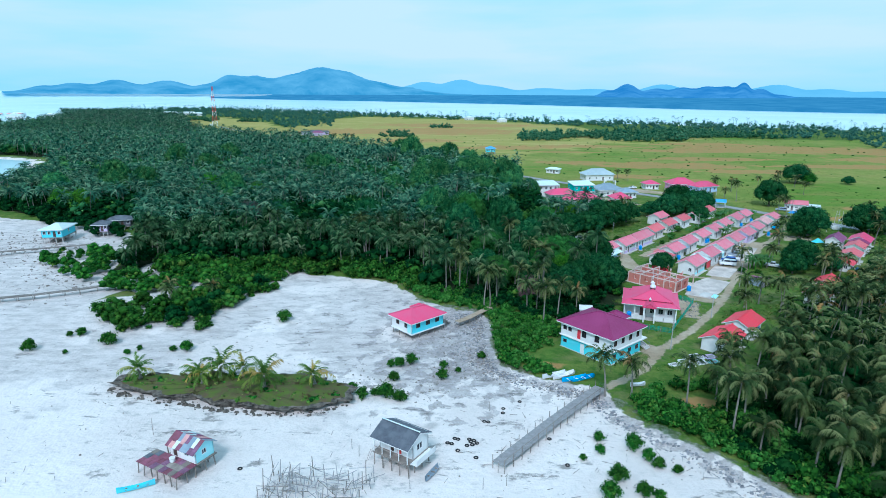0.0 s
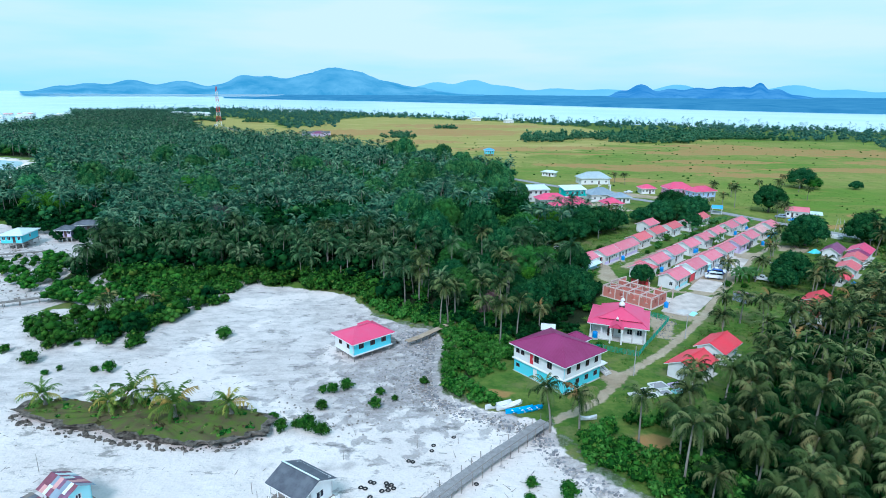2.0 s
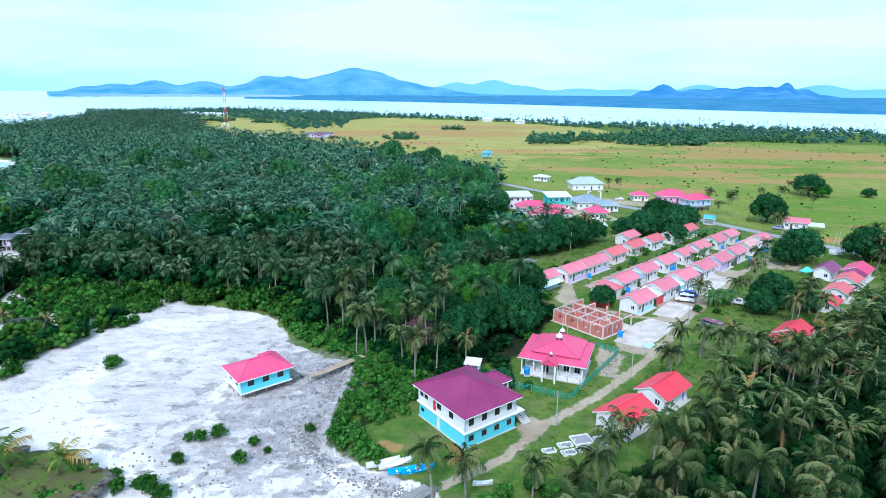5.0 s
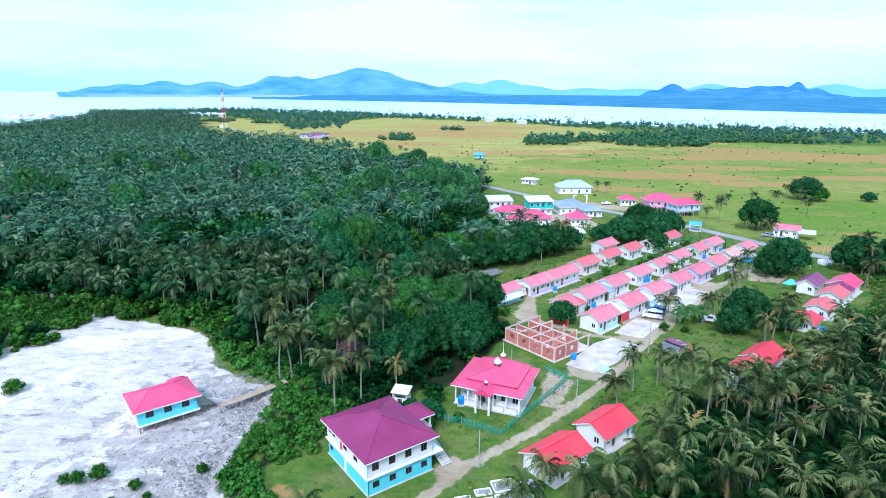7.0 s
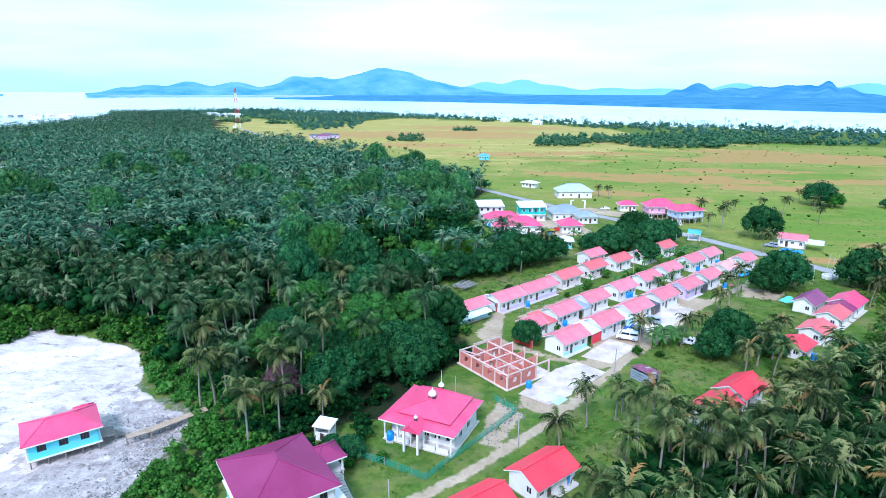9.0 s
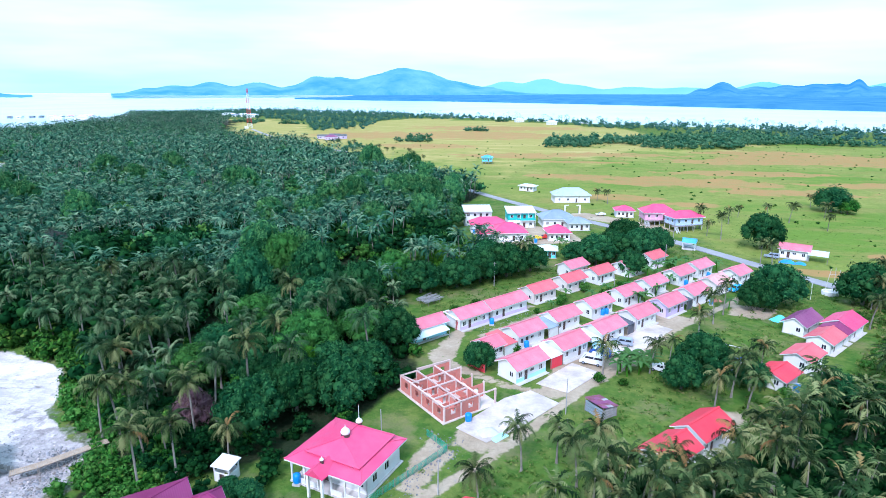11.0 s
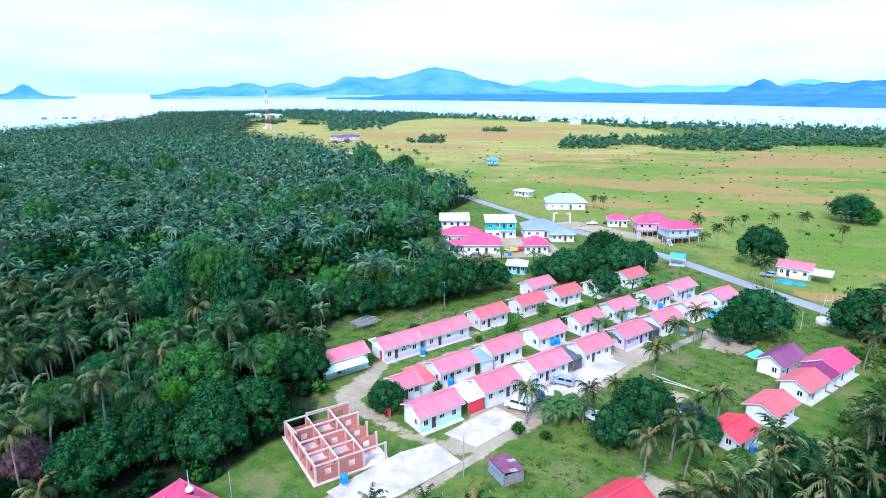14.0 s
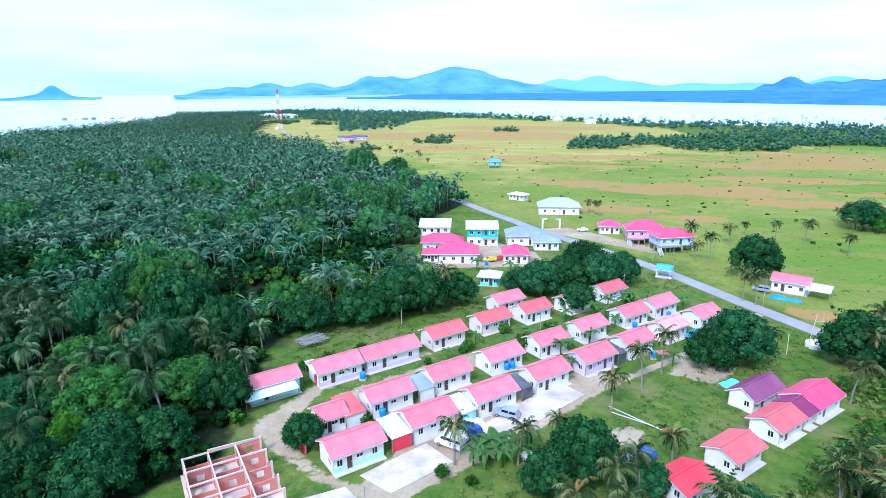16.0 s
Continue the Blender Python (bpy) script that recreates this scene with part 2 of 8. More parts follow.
PALM_BRIGHT = leaf_mat("young_palm_leaf", [(0.0, (0.05, 0.115, 0.020, 1)), (0.55, (0.10, 0.18, 0.030, 1)), (0.85, (0.30, 0.31, 0.06, 1)), (1.0, (0.38, 0.24, 0.06, 1))], 0.6, 0.06)
MANGO_LEAF = leaf_mat("mango_leaf", [(0.0, (0.004, 0.032, 0.013, 1)), (0.5, (0.015, 0.072, 0.026, 1)), (1.0, (0.042, 0.135, 0.042, 1))], 0.7, 0.015, 0.55, 0.06)
BUSH_LEAF = leaf_mat("bush_leaf", [(0.0, (0.005, 0.032, 0.005, 1)), (0.45, (0.022, 0.100, 0.012, 1)), (0.9, (0.060, 0.190, 0.022, 1)), (1.0, (0.14, 0.21, 0.035, 1))], 0.6, 0.04, 0.5, 0.15)
# thicket green darkened so that its colour carries the shade between crowns
SHADED_LEAF = leaf_mat("shaded_thicket_leaf", [(0.0, (0.002, 0.014, 0.005, 1)), (0.5, (0.006, 0.034, 0.010, 1)), (1.0, (0.017, 0.070, 0.016, 1))], 0.7, 0.01, 0.6, 0.06)
LIGHT_LEAF = leaf_mat("light_green_leaf", [(0.0, (0.025, 0.11, 0.008, 1)), (0.5, (0.050, 0.185, 0.012, 1)), (1.0, (0.10, 0.26, 0.02, 1))], 0.6, 0.06)
PINK_LEAF = leaf_mat("pinkish_blossom_leaf", [(0.0, (0.11, 0.055, 0.07, 1)), (0.5, (0.21, 0.12, 0.14, 1)), (1.0, (0.16, 0.12, 0.08, 1))], 0.6, 0.06)
BRIGHT_SCRUB = leaf_mat("glade_scrub_leaf", [(0.0, (0.02, 0.085, 0.012, 1)), (0.5, (0.045, 0.15, 0.02, 1)), (1.0, (0.10, 0.23, 0.04, 1))], 0.6, 0.06, 0.4, 0.15)
ISLET_BROWN = leaf_mat("brown_creeper", [(0.0, (0.05, 0.045, 0.022, 1)), (0.6, (0.09, 0.085, 0.035, 1)), (1.0, (0.13, 0.10, 0.05, 1))], 0.8, 0.03)
FRESH_LEAF = leaf_mat("fresh_broadleaf", [(0.0, (0.016, 0.075, 0.016, 1)), (0.5, (0.030, 0.118, 0.022, 1)), (1.0, (0.056, 0.175, 0.034, 1))], 0.7, 0.03, 0.5, 0.08)
GREY_TWIG = leaf_mat("grey_twig_leaf", [(0.0, (0.05, 0.055, 0.05, 1)), (0.6, (0.09, 0.09, 0.085, 1)), (1.0, (0.06, 0.10, 0.04, 1))], 0.8, 0.03)
BANANA_LEAF = leaf_mat("banana_leaf", [(0.0, (0.03, 0.11, 0.025, 1)), (0.6, (0.07, 0.18, 0.045, 1)), (1.0, (0.20, 0.26, 0.10, 1))], 0.5, 0.12)
GRASS_LEAF = leaf_mat("rank_grass", [(0.0, (0.035, 0.11, 0.016, 1)), (0.5, (0.085, 0.185, 0.028, 1)), (0.85, (0.18, 0.25, 0.055, 1)), (1.0, (0.26, 0.23, 0.09, 1))], 0.7, 0.04, 0.4, 0.2)
# coast belt foliage, lightened and blued to hold the haze of its distance
HAZED_LEAF = leaf_mat("hazed_coast_leaf", [(0.0, (0.035, 0.115, 0.098, 1)), (0.5, (0.060, 0.160, 0.120, 1)), (1.0, (0.105, 0.21, 0.14, 1))], 0.7, 0.03, 0.3, 0.12)
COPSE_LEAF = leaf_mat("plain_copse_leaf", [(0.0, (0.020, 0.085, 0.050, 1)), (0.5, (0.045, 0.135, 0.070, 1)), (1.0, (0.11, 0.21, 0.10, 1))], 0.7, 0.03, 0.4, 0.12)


def ground_mat():
    m, n, l, b = mat_base("ground_cover", 0.95, 0.0, 0.05)
    pos = n.new("ShaderNodeNewGeometry").outputs["Position"]

    def mask(name, scale, amp):
        a = n.new("ShaderNodeAttribute")
        a.attribute_name = name
        f = noise_fac(n, l, pos, scale, 4.0, 0.25, 0.75)
        s = math_node(n, l, "SUBTRACT", math_node(n, l, "ADD", a.outputs["Fac"], math_node(n, l, "MULTIPLY", f, amp)), amp * 0.5)
        r = n.new("ShaderNodeMapRange")
        r.interpolation_type = "SMOOTHSTEP"
        r.inputs["From Min"].default_value, r.inputs["From Max"].default_value = 0.38, 0.62
        l.new(s, r.inputs["Value"])
        return r.outputs["Result"]

    blade = noise_fac(n, l, pos, 1.3, 5.0, 0.3, 0.7)
    tuft = noise_fac(n, l, pos, 0.11, 4.0, 0.35, 0.65)
    drift = noise_fac(n, l, pos, 0.012, 4.0, 0.38, 0.62)
    grass = mix_col(n, l, tuft, (0.080, 0.158, 0.024, 1), (0.195, 0.212, 0.052, 1))
    weeds = noise_fac(n, l, pos, 0.35, 7.0, 0.44, 0.60, 0.7)
    grass = mix_col(n, l, math_node(n, l, "MULTIPLY", blade, 0.5), grass, (0.04, 0.11, 0.014, 1))
    grass = mix_col(n, l, math_node(n, l, "MULTIPLY", weeds, 0.6), grass, (0.030, 0.10, 0.014, 1))
    bare = noise_fac(n, l, pos, 0.09, 7.0, 0.52, 0.64, 0.7)
    grass = mix_col(n, l, math_node(n, l, "MULTIPLY", bare, 0.65), grass, (0.20, 0.175, 0.085, 1))
    plain = mix_col(n, l, drift, (0.150, 0.235, 0.032, 1), (0.330, 0.300, 0.085, 1))
    plain = mix_col(n, l, math_node(n, l, "MULTIPLY", tuft, 0.5), plain, (0.115, 0.195, 0.028, 1))
    lanes = n.new("ShaderNodeMapping")
    lanes.inputs["Scale"].default_value = (0.25, 1.0, 1.0)
    lanes.inputs["Rotation"].default_value = (0, 0, 0.25)
    l.new(pos, lanes.inputs["Vector"])
    streak = noise_fac(n, l, lanes.outputs[0], 0.07, 6.0, 0.50, 0.62, 0.65)
    plain = mix_col(n, l, math_node(n, l, "MULTIPLY", streak, 0.55), plain, (0.30, 0.23, 0.08, 1))
    plain = mix_col(n, l, math_node(n, l, "MULTIPLY", weeds, 0.35), plain, (0.09, 0.17, 0.022, 1))
    plain = mix_col(n, l, math_node(n, l, "MULTIPLY", blade, 0.3), plain, (0.10, 0.15, 0.028, 1))
    col = mix_col(n, l, mask("plain", 0.03, 0.5), grass, plain)
    sere = mix_col(n, l, streak, (0.34, 0.295, 0.085, 1), (0.46, 0.36, 0.14, 1))
    col = mix_col(n, l, math_node(n, l, "MULTIPLY", mask("straw", 0.02, 0.7), 0.85), col, sere)
    brown = mix_col(n, l, tuft, (0.40, 0.20, 0.085, 1), (0.33, 0.225, 0.085, 1))
    col = mix_col(n, l, mask("dry", 0.06, 0.9), col, brown)
    # leaf litter, taken near black: shade beneath the crowns is in its colour
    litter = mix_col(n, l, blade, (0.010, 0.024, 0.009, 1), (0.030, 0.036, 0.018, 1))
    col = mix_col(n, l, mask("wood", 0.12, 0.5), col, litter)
    dirt = mix_col(n, l, tuft, (0.36, 0.27, 0.185, 1), (0.52, 0.42, 0.31, 1))
    dirt = mix_col(n, l, math_node(n, l, "MULTIPLY", blade, 0.4), dirt, (0.20, 0.165, 0.11, 1))
    col = mix_col(n, l, mask("dirt", 0.5, 0.5), col, dirt)
    wet = noise_fac(n, l, pos, 0.035, 5.0, 0.40, 0.60)
    sand = mix_col(n, l, wet, (0.77, 0.685, 0.645, 1), (0.66, 0.58, 0.545, 1))
    st = n.new("ShaderNodeMapping")
    st.inputs["Scale"].default_value = (0.45, 1.0, 1.0)
    l.new(pos, st.inputs["Vector"])
    weed = noise_fac(n, l, st.outputs[0], 0.30, 9.0, 0.58, 0.64, 0.72)
    sand = mix_col(n, l, math_node(n, l, "MULTIPLY", weed, 0.85), sand, (0.23, 0.21, 0.195, 1))
    grain = noise_fac(n, l, pos, 0.7, 7.0, 0.52, 0.72, 0.7)
    sand = mix_col(n, l, math_node(n, l, "MULTIPLY", grain, 0.35), sand, (0.42, 0.38, 0.355, 1))
    pock = noise_fac(n, l, st.outputs[0], 0.55, 8.0, 0.56, 0.66, 0.75)
    field = noise_fac(n, l, pos, 0.028, 3.0, 0.42, 0.62)
    sand = mix_col(n, l, math_node(n, l, "MULTIPLY", math_node(n, l, "MULTIPLY", pock, field), 0.75), sand, (0.22, 0.21, 0.20, 1))
    mire = mix_col(n, l, noise_fac(n, l, st.outputs[0], 0.5, 9.0, 0.44, 0.60, 0.75), (0.50, 0.45, 0.44, 1), (0.10, 0.09, 0.092, 1))
    sand = mix_col(n, l, math_node(n, l, "MULTIPLY", mask("mud", 0.05, 1.0), 0.8), sand, mire)
    col = mix_col(n, l, mask("sand", 0.35, 0.7), col, sand)
    rub = mix_col(n, l, noise_fac(n, l, pos, 0.9, 8.0, 0.45, 0.68, 0.78), (0.075, 0.066, 0.07, 1), (0.47, 0.43, 0.45, 1))
    col = mix_col(n, l, math_node(n, l, "MULTIPLY", mask("rubble", 0.30, 1.0), 0.93), col, rub)
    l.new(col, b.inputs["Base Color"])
    bm = n.new("ShaderNodeBump")
    bm.inputs["Strength"].default_value, bm.inputs["Distance"].default_value = 0.5, 0.25
    l.new(blade, bm.inputs["Height"])
    l.new(bm.outputs["Normal"], b.inputs["Normal"])
    return m


def water_mat():
    m, n, l, b = mat_base("calm_sea", 0.22, 0.0, 0.5)
    pos = n.new("ShaderNodeNewGeometry").outputs["Position"]
    f = noise_fac(n, l, pos, 0.004, 4.0, 0.35, 0.65)
    l.new(mix_col(n, l, f, (0.50, 0.70, 0.74, 1), (0.58, 0.76, 0.78, 1)), b.inputs["Base Color"])
    bm = n.new("ShaderNodeBump")
    bm.inputs["Strength"].default_value, bm.inputs["Distance"].default_value = 0.15, 0.2
    l.new(noise_fac(n, l, pos, 0.5, 3.0), bm.inputs["Height"])
    l.new(bm.outputs["Normal"], b.inputs["Normal"])
    return m


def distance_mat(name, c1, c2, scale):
    """Plain far backdrop that glows: distance haze is painted into its colour."""
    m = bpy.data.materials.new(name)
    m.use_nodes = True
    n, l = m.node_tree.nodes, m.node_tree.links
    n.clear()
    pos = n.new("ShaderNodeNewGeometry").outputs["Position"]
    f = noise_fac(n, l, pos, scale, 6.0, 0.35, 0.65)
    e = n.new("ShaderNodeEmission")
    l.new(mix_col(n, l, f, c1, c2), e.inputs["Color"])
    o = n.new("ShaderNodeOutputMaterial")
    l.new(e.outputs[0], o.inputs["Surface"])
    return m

# ---- mesh helpers ----
class Geo:
    def __init__(self):
        self.v, self.f = [], []

    def add(self, vs, fs):
        k = len(self.v)
        self.v += [tuple(p) for p in vs]
        self.f += [tuple(i + k for i in q) for q in fs]
        return self

    def box(self, x0, y0, z0, x1, y1, z1):
        return self.add([(x0, y0, z0), (x1, y0, z0), (x1, y1, z0), (x0, y1, z0), (x0, y0, z1), (x1, y0, z1), (x1, y1, z1), (x0, y1, z1)],
                        [(3, 2, 1, 0), (4, 5, 6, 7), (0, 1, 5, 4), (1, 2, 6, 5), (2, 3, 7, 6), (3, 0, 4, 7)])

    def slab(self, ring, down):
        """A flat or sloping plate: ring of corners (counter-clockwise from above), thickened downwards."""
        k = len(ring)
        low = [(p[0], p[1], p[2] - down) for p in ring]
        return self.add(list(ring) + low, [tuple(range(k)), tuple(range(2 * k - 1, k - 1, -1))] + [(i, i + k, (i + 1) % k + k, (i + 1) % k) for i in range(k)])

    def tube(self, pts, radii, n=6):
        vs, fs = [], []
        for i, p in enumerate(pts):
            p = Vector(p)
            d = (Vector(pts[min(i + 1, len(pts) - 1)]) - Vector(pts[max(i - 1, 0)])).normalized()
            a = d.orthogonal().normalized() if abs(d.z) < 0.99 else Vector((1, 0, 0))
            a = (a - d * a.dot(d)).normalized()
            b = d.cross(a)
            for k in range(n):
                t = 2 * math.pi * k / n
                vs.append(p + (a * math.cos(t) + b * math.sin(t)) * radii[i])
        for i in range(len(pts) - 1):
            for k in range(n):
                fs.append((i * n + k, i * n + (k + 1) % n, (i + 1) * n + (k + 1) % n, (i + 1) * n + k))
        fs += [tuple(range(n - 1, -1, -1)), tuple(range((len(pts) - 1) * n, len(pts) * n))]
        return self.add(vs, fs)

    def beam(self, a, b, w=0.1, h=None):
        """A squared beam from a to b."""
        a, b, h = Vector(a), Vector(b), h or w
        d = (b - a).normalized()
        s = d.cross(Vector((0, 0, 1)))
        s = (s if s.length > 0.01 else Vector((1, 0, 0))).normalized() * (w / 2)
        u = s.cross(d).normalized() * (h / 2)
        vs = [p + i * s + j * u for p in (a, b) for i, j in ((-1, -1), (1, -1), (1, 1), (-1, 1))]
        return self.add(vs, [(3, 2, 1, 0), (4, 5, 6, 7), (0, 1, 5, 4), (1, 2, 6, 5), (2, 3, 7, 6), (3, 0, 4, 7)])

    def wall(self, p0, p1, z0, z1, th, ops=()):
        """A wall from p0 to p1 (outer face on its right), with openings (centre, width, sill, height)."""
        p0, p1 = Vector((*p0, 0)), Vector((*p1, 0))
        d = (p1 - p0).normalized()
        nrm = Vector((-d.y, d.x, 0))
        size = (p1 - p0).length

        def blk(a, b, lo, hi):
            if b - a < 0.01 or hi - lo < 0.01:
                return
            c = [p0 + d * a, p0 + d * b, p0 + d * b + nrm * th, p0 + d * a + nrm * th]
            self.add([(q.x, q.y, lo) for q in c] + [(q.x, q.y, hi) for q in c],
                     [(3, 2, 1, 0), (4, 5, 6, 7), (0, 1, 5, 4), (1, 2, 6, 5), (2, 3, 7, 6), (3, 0, 4, 7)])
        at = 0.0
        for c, w, s, h in sorted(ops):
            blk(at, c - w / 2, z0, z1)
            blk(c - w / 2, c + w / 2, z0, s)
            blk(c - w / 2, c + w / 2, s + h, z1)
            at = c + w / 2
        blk(at, size, z0, z1)
        return self


def part(name, geo, material, parent=None, label="", smooth=False):
    me = bpy.data.meshes.new(name)
    me.from_pydata(geo.v, [], geo.f)
    me.materials.append(material)
    if smooth:
        me.polygons.foreach_set("use_smooth", [True] * len(me.polygons))
    ob = new(name, me)
    ob.parent = parent
    if label:
        ob["label"] = label
    return ob


def root(name, label, category, x, y, z=0.0, ang=0.0, group="", kind=""):
    ob = new(name)
    ob.empty_display_size = 0.5
    ob.matrix_basis = pose(x, y, z, 0, 0, ang)
    return tagged(ob, label, category, group, kind)


def raw_mesh(name, v, tri, mi, mats):
    me = bpy.data.meshes.new(name)
    me.vertices.add(len(v))
    me.vertices.foreach_set("co", np.asarray(v, np.float32).ravel())
    me.loops.add(len(tri) * 3)
    me.loops.foreach_set("vertex_index", np.asarray(tri, np.int32).ravel())
    me.polygons.add(len(tri))
    me.polygons.foreach_set("loop_start", np.arange(0, len(tri) * 3, 3, dtype=np.int32))
    me.polygons.foreach_set("material_index", np.asarray(mi, np.int32))
    for m in mats:
        me.materials.append(m)
    me.update(calc_edges=True)
    return me


def scatter(name, templates, spots, mats, label, category):
    """Many small plants as one object: spots are (template, x, y, z, turn, scale)."""
    V, T, M, off = [], [], [], 0
    for k, x, y, z, turn, s in spots:
        v, t, mi = templates[k]
        c, q = math.cos(turn) * s, math.sin(turn) * s
        V.append(np.stack((v[:, 0] * c - v[:, 1] * q + x, v[:, 0] * q + v[:, 1] * c + y, v[:, 2] * s + z), 1))
        T.append(t + off)
        M.append(mi)
        off += len(v)
    ob = new(name, raw_mesh(name, np.concatenate(V), np.concatenate(T), np.concatenate(M), mats))
    return tagged(ob, label, category, kind="stuff")


def inside(poly, x, y):
    x, y = np.asarray(x, float), np.asarray(y, float)
    hit = np.zeros(x.shape, bool)
    for (x0, y0), (x1, y1) in zip(poly, poly[1:] + poly[:1]):
        if y0 != y1:
            hit ^= ((y0 > y) != (y1 > y)) & (x < (x1 - x0) * (y - y0) / (y1 - y0) + x0)
    return hit


def far_from(line, x, y):
    x, y = np.asarray(x, float), np.asarray(y, float)
    best = np.full(x.shape, 1e9)
    for (x0, y0), (x1, y1) in zip(line, line[1:]):
        dx, dy = x1 - x0, y1 - y0
        t = np.clip(((x - x0) * dx + (y - y0) * dy) / (dx * dx + dy * dy), 0, 1)
        best = np.minimum(best, np.hypot(x - x0 - t * dx, y - y0 - t * dy))
    return best


def signed(poly, x, y):
    """Metres inside (+) or outside (-) a plot."""
    d = far_from(poly + poly[:1], x, y)
    return np.where(inside(poly, x, y), d, -d)

# ---- the lie of the land ----
SHORE = [(60, 45), (47.5, 65), (44.8, 69), (40.5, 73.5), (36, 78.5), (33.5, 83), (33, 90), (22.5, 93.5), (15.5, 98.5), (14, 106), (14, 112),
         (15, 119), (13, 126.5), (7.5, 129), (-1.5, 134), (-5, 141), (-11, 149), (-17, 152), (-32, 156), (-39, 154.5), (-41, 150), (-40, 142), (-47, 128), (-47.5, 117)]
LAND = [(75, 20)] + SHORE + [(-57, 115.5), (-65.5, 113), (-77, 119), (-84, 130), (-80, 141), (-88, 147), (-93, 160), (-100, 185), (-112, 205), (-150, 222),
        (-185, 232), (-245, 262), (-238, 300), (-258, 360), (-300, 438), (-345, 455), (-430, 470), (-530, 575), (-600, 680), (-592, 760), (-618, 860), (-650, 960), (-700, 1080), (-770, 1200), (-850, 1300), (-870, 1420), (-850, 1600), (-700, 1750),
        (-340, 1560), (-30, 1300), (190, 1110), (330, 1050), (520, 955), (640, 868), (800, 760), (950, 500), (950, -300), (75, -300)]
INLET = [(-100, 146), (-90, 143), (-80, 140), (-70, 137.5), (-62, 138), (-58, 142), (-64, 147), (-74, 150), (-84, 152), (-98, 158)]
TIDAL = [(90, -300), (90, 100), (40, 200), (-100, 260), (-215, 270), (-330, 300), (-330, 120), (-330, -300)]
FOREST = [(-92, 152), (-78, 161), (-71, 164), (-45, 162), (-23, 159), (-8, 153), (-1, 141), (8, 137), (20, 131), (28, 121), (40, 128), (47, 132), (53, 150),
          (57, 157), (55, 165), (50, 180), (44, 195), (46, 208), (55, 216), (68, 222), (72, 230), (62, 240), (50, 252), (44, 272), (41, 300), (44, 335), (50, 362), (30, 382), (10, 392), (-16, 424), (-50, 484), (-82, 518), (-106, 534), (-132, 588), (-156, 612), (-182, 598), (-208, 640),
          (-268, 694), (-330, 772), (-400, 930), (-480, 1090), (-590, 1220), (-720, 1300), (-846, 1310), (-765, 1205), (-692, 1080), (-642, 960), (-610, 860), (-584, 760), (-592, 684), (-524, 580), (-425, 478), (-340, 464), (-292, 444),
          (-246, 366), (-226, 304), (-222, 268), (-185, 243), (-112, 214), (-97, 185)]
GROVE = [(62, 45), (49, 66), (46, 75), (48, 82), (57, 91), (67, 97), (74, 105), (79, 112), (82, 124), (90, 130), (100, 130), (108, 136), (116, 146), (122, 155), (131, 160),
         (148, 170), (164, 186), (182, 212), (200, 224), (330, 205), (330, 46), (62, 46)]
PATH_LINE = [(31, 89), (36, 92.5), (41, 96.5), (48.8, 107), (53.2, 111.5), (58.8, 117), (66, 125.5), (71.4, 132.5), (76, 139), (83.2, 150.5), (89.5, 160), (97, 171),
             (104, 181), (112, 191), (120, 200), (129, 210), (140, 226), (150, 238)]
ROAD = [(175, 205), (162, 224.5), (151.5, 239), (145, 248), (128, 272.5), (106, 297), (90, 314), (75, 333), (61, 350), (30, 391), (-15, 446), (-50, 502), (-92, 570), (-190, 670), (-330, 870)]
PLAIN = [(60, 352), (92, 318), (112, 300), (132, 276), (150, 249), (165, 228), (200, 232), (420, 200), (900, 240), (900, 700), (430, 680), (345, 705), (225, 742), (200, 965), (100, 1075), (13, 1195),
         (-172, 1230), (-206, 1145), (-225, 840), (-330, 1060), (-450, 1180), (-560, 1200), (-470, 1080), (-392, 930), (-322, 772), (-260, 694), (-200, 640), (-150, 612), (-100, 534), (-76, 518), (-44, 484), (-10, 424), (16, 392)]

COASTAL = [(15.5, 99), (23, 94), (26, 96), (22, 98), (24, 106), (27, 110), (30, 116), (30, 120), (22, 130), (10, 138), (-2, 147), (-4.5, 141.5), (-1, 135), (7.5, 130), (13, 127.5), (15.5, 119), (14.5, 112), (14.5, 106)]
BAYSIDE = [(-92, 152), (-78, 158), (-45, 166), (-23, 166), (-6, 156), (0, 146), (-4.5, 141.5), (-10.5, 149.5), (-17, 152.5), (-31, 156.5), (-38, 155.5), (-46, 156), (-60, 158)]
SPITBACK = [(-78, 161), (-71, 164), (-45, 162), (-42, 151), (-52, 147), (-60, 146), (-68, 152)]
MANGROVE = [(-47.5, 115), (-56, 115), (-66, 113.5), (-75, 119), (-78, 127), (-69, 131), (-61, 139), (-53, 150), (-44, 152), (-40, 142), (-46.5, 134), (-47, 126), (-50, 123)]


def axis(lo, hi, step, reach_lo, reach_hi, grow=1.09):
    a = list(np.arange(lo, hi + 0.01, step))
    s, p = step, hi
    while p < reach_hi:
        s *= grow
        p += s
        a.append(p)
    s, p = step, lo
    while p > reach_lo:
        s *= grow
        p -= s
        a.insert(0, p)
    return np.array(a)


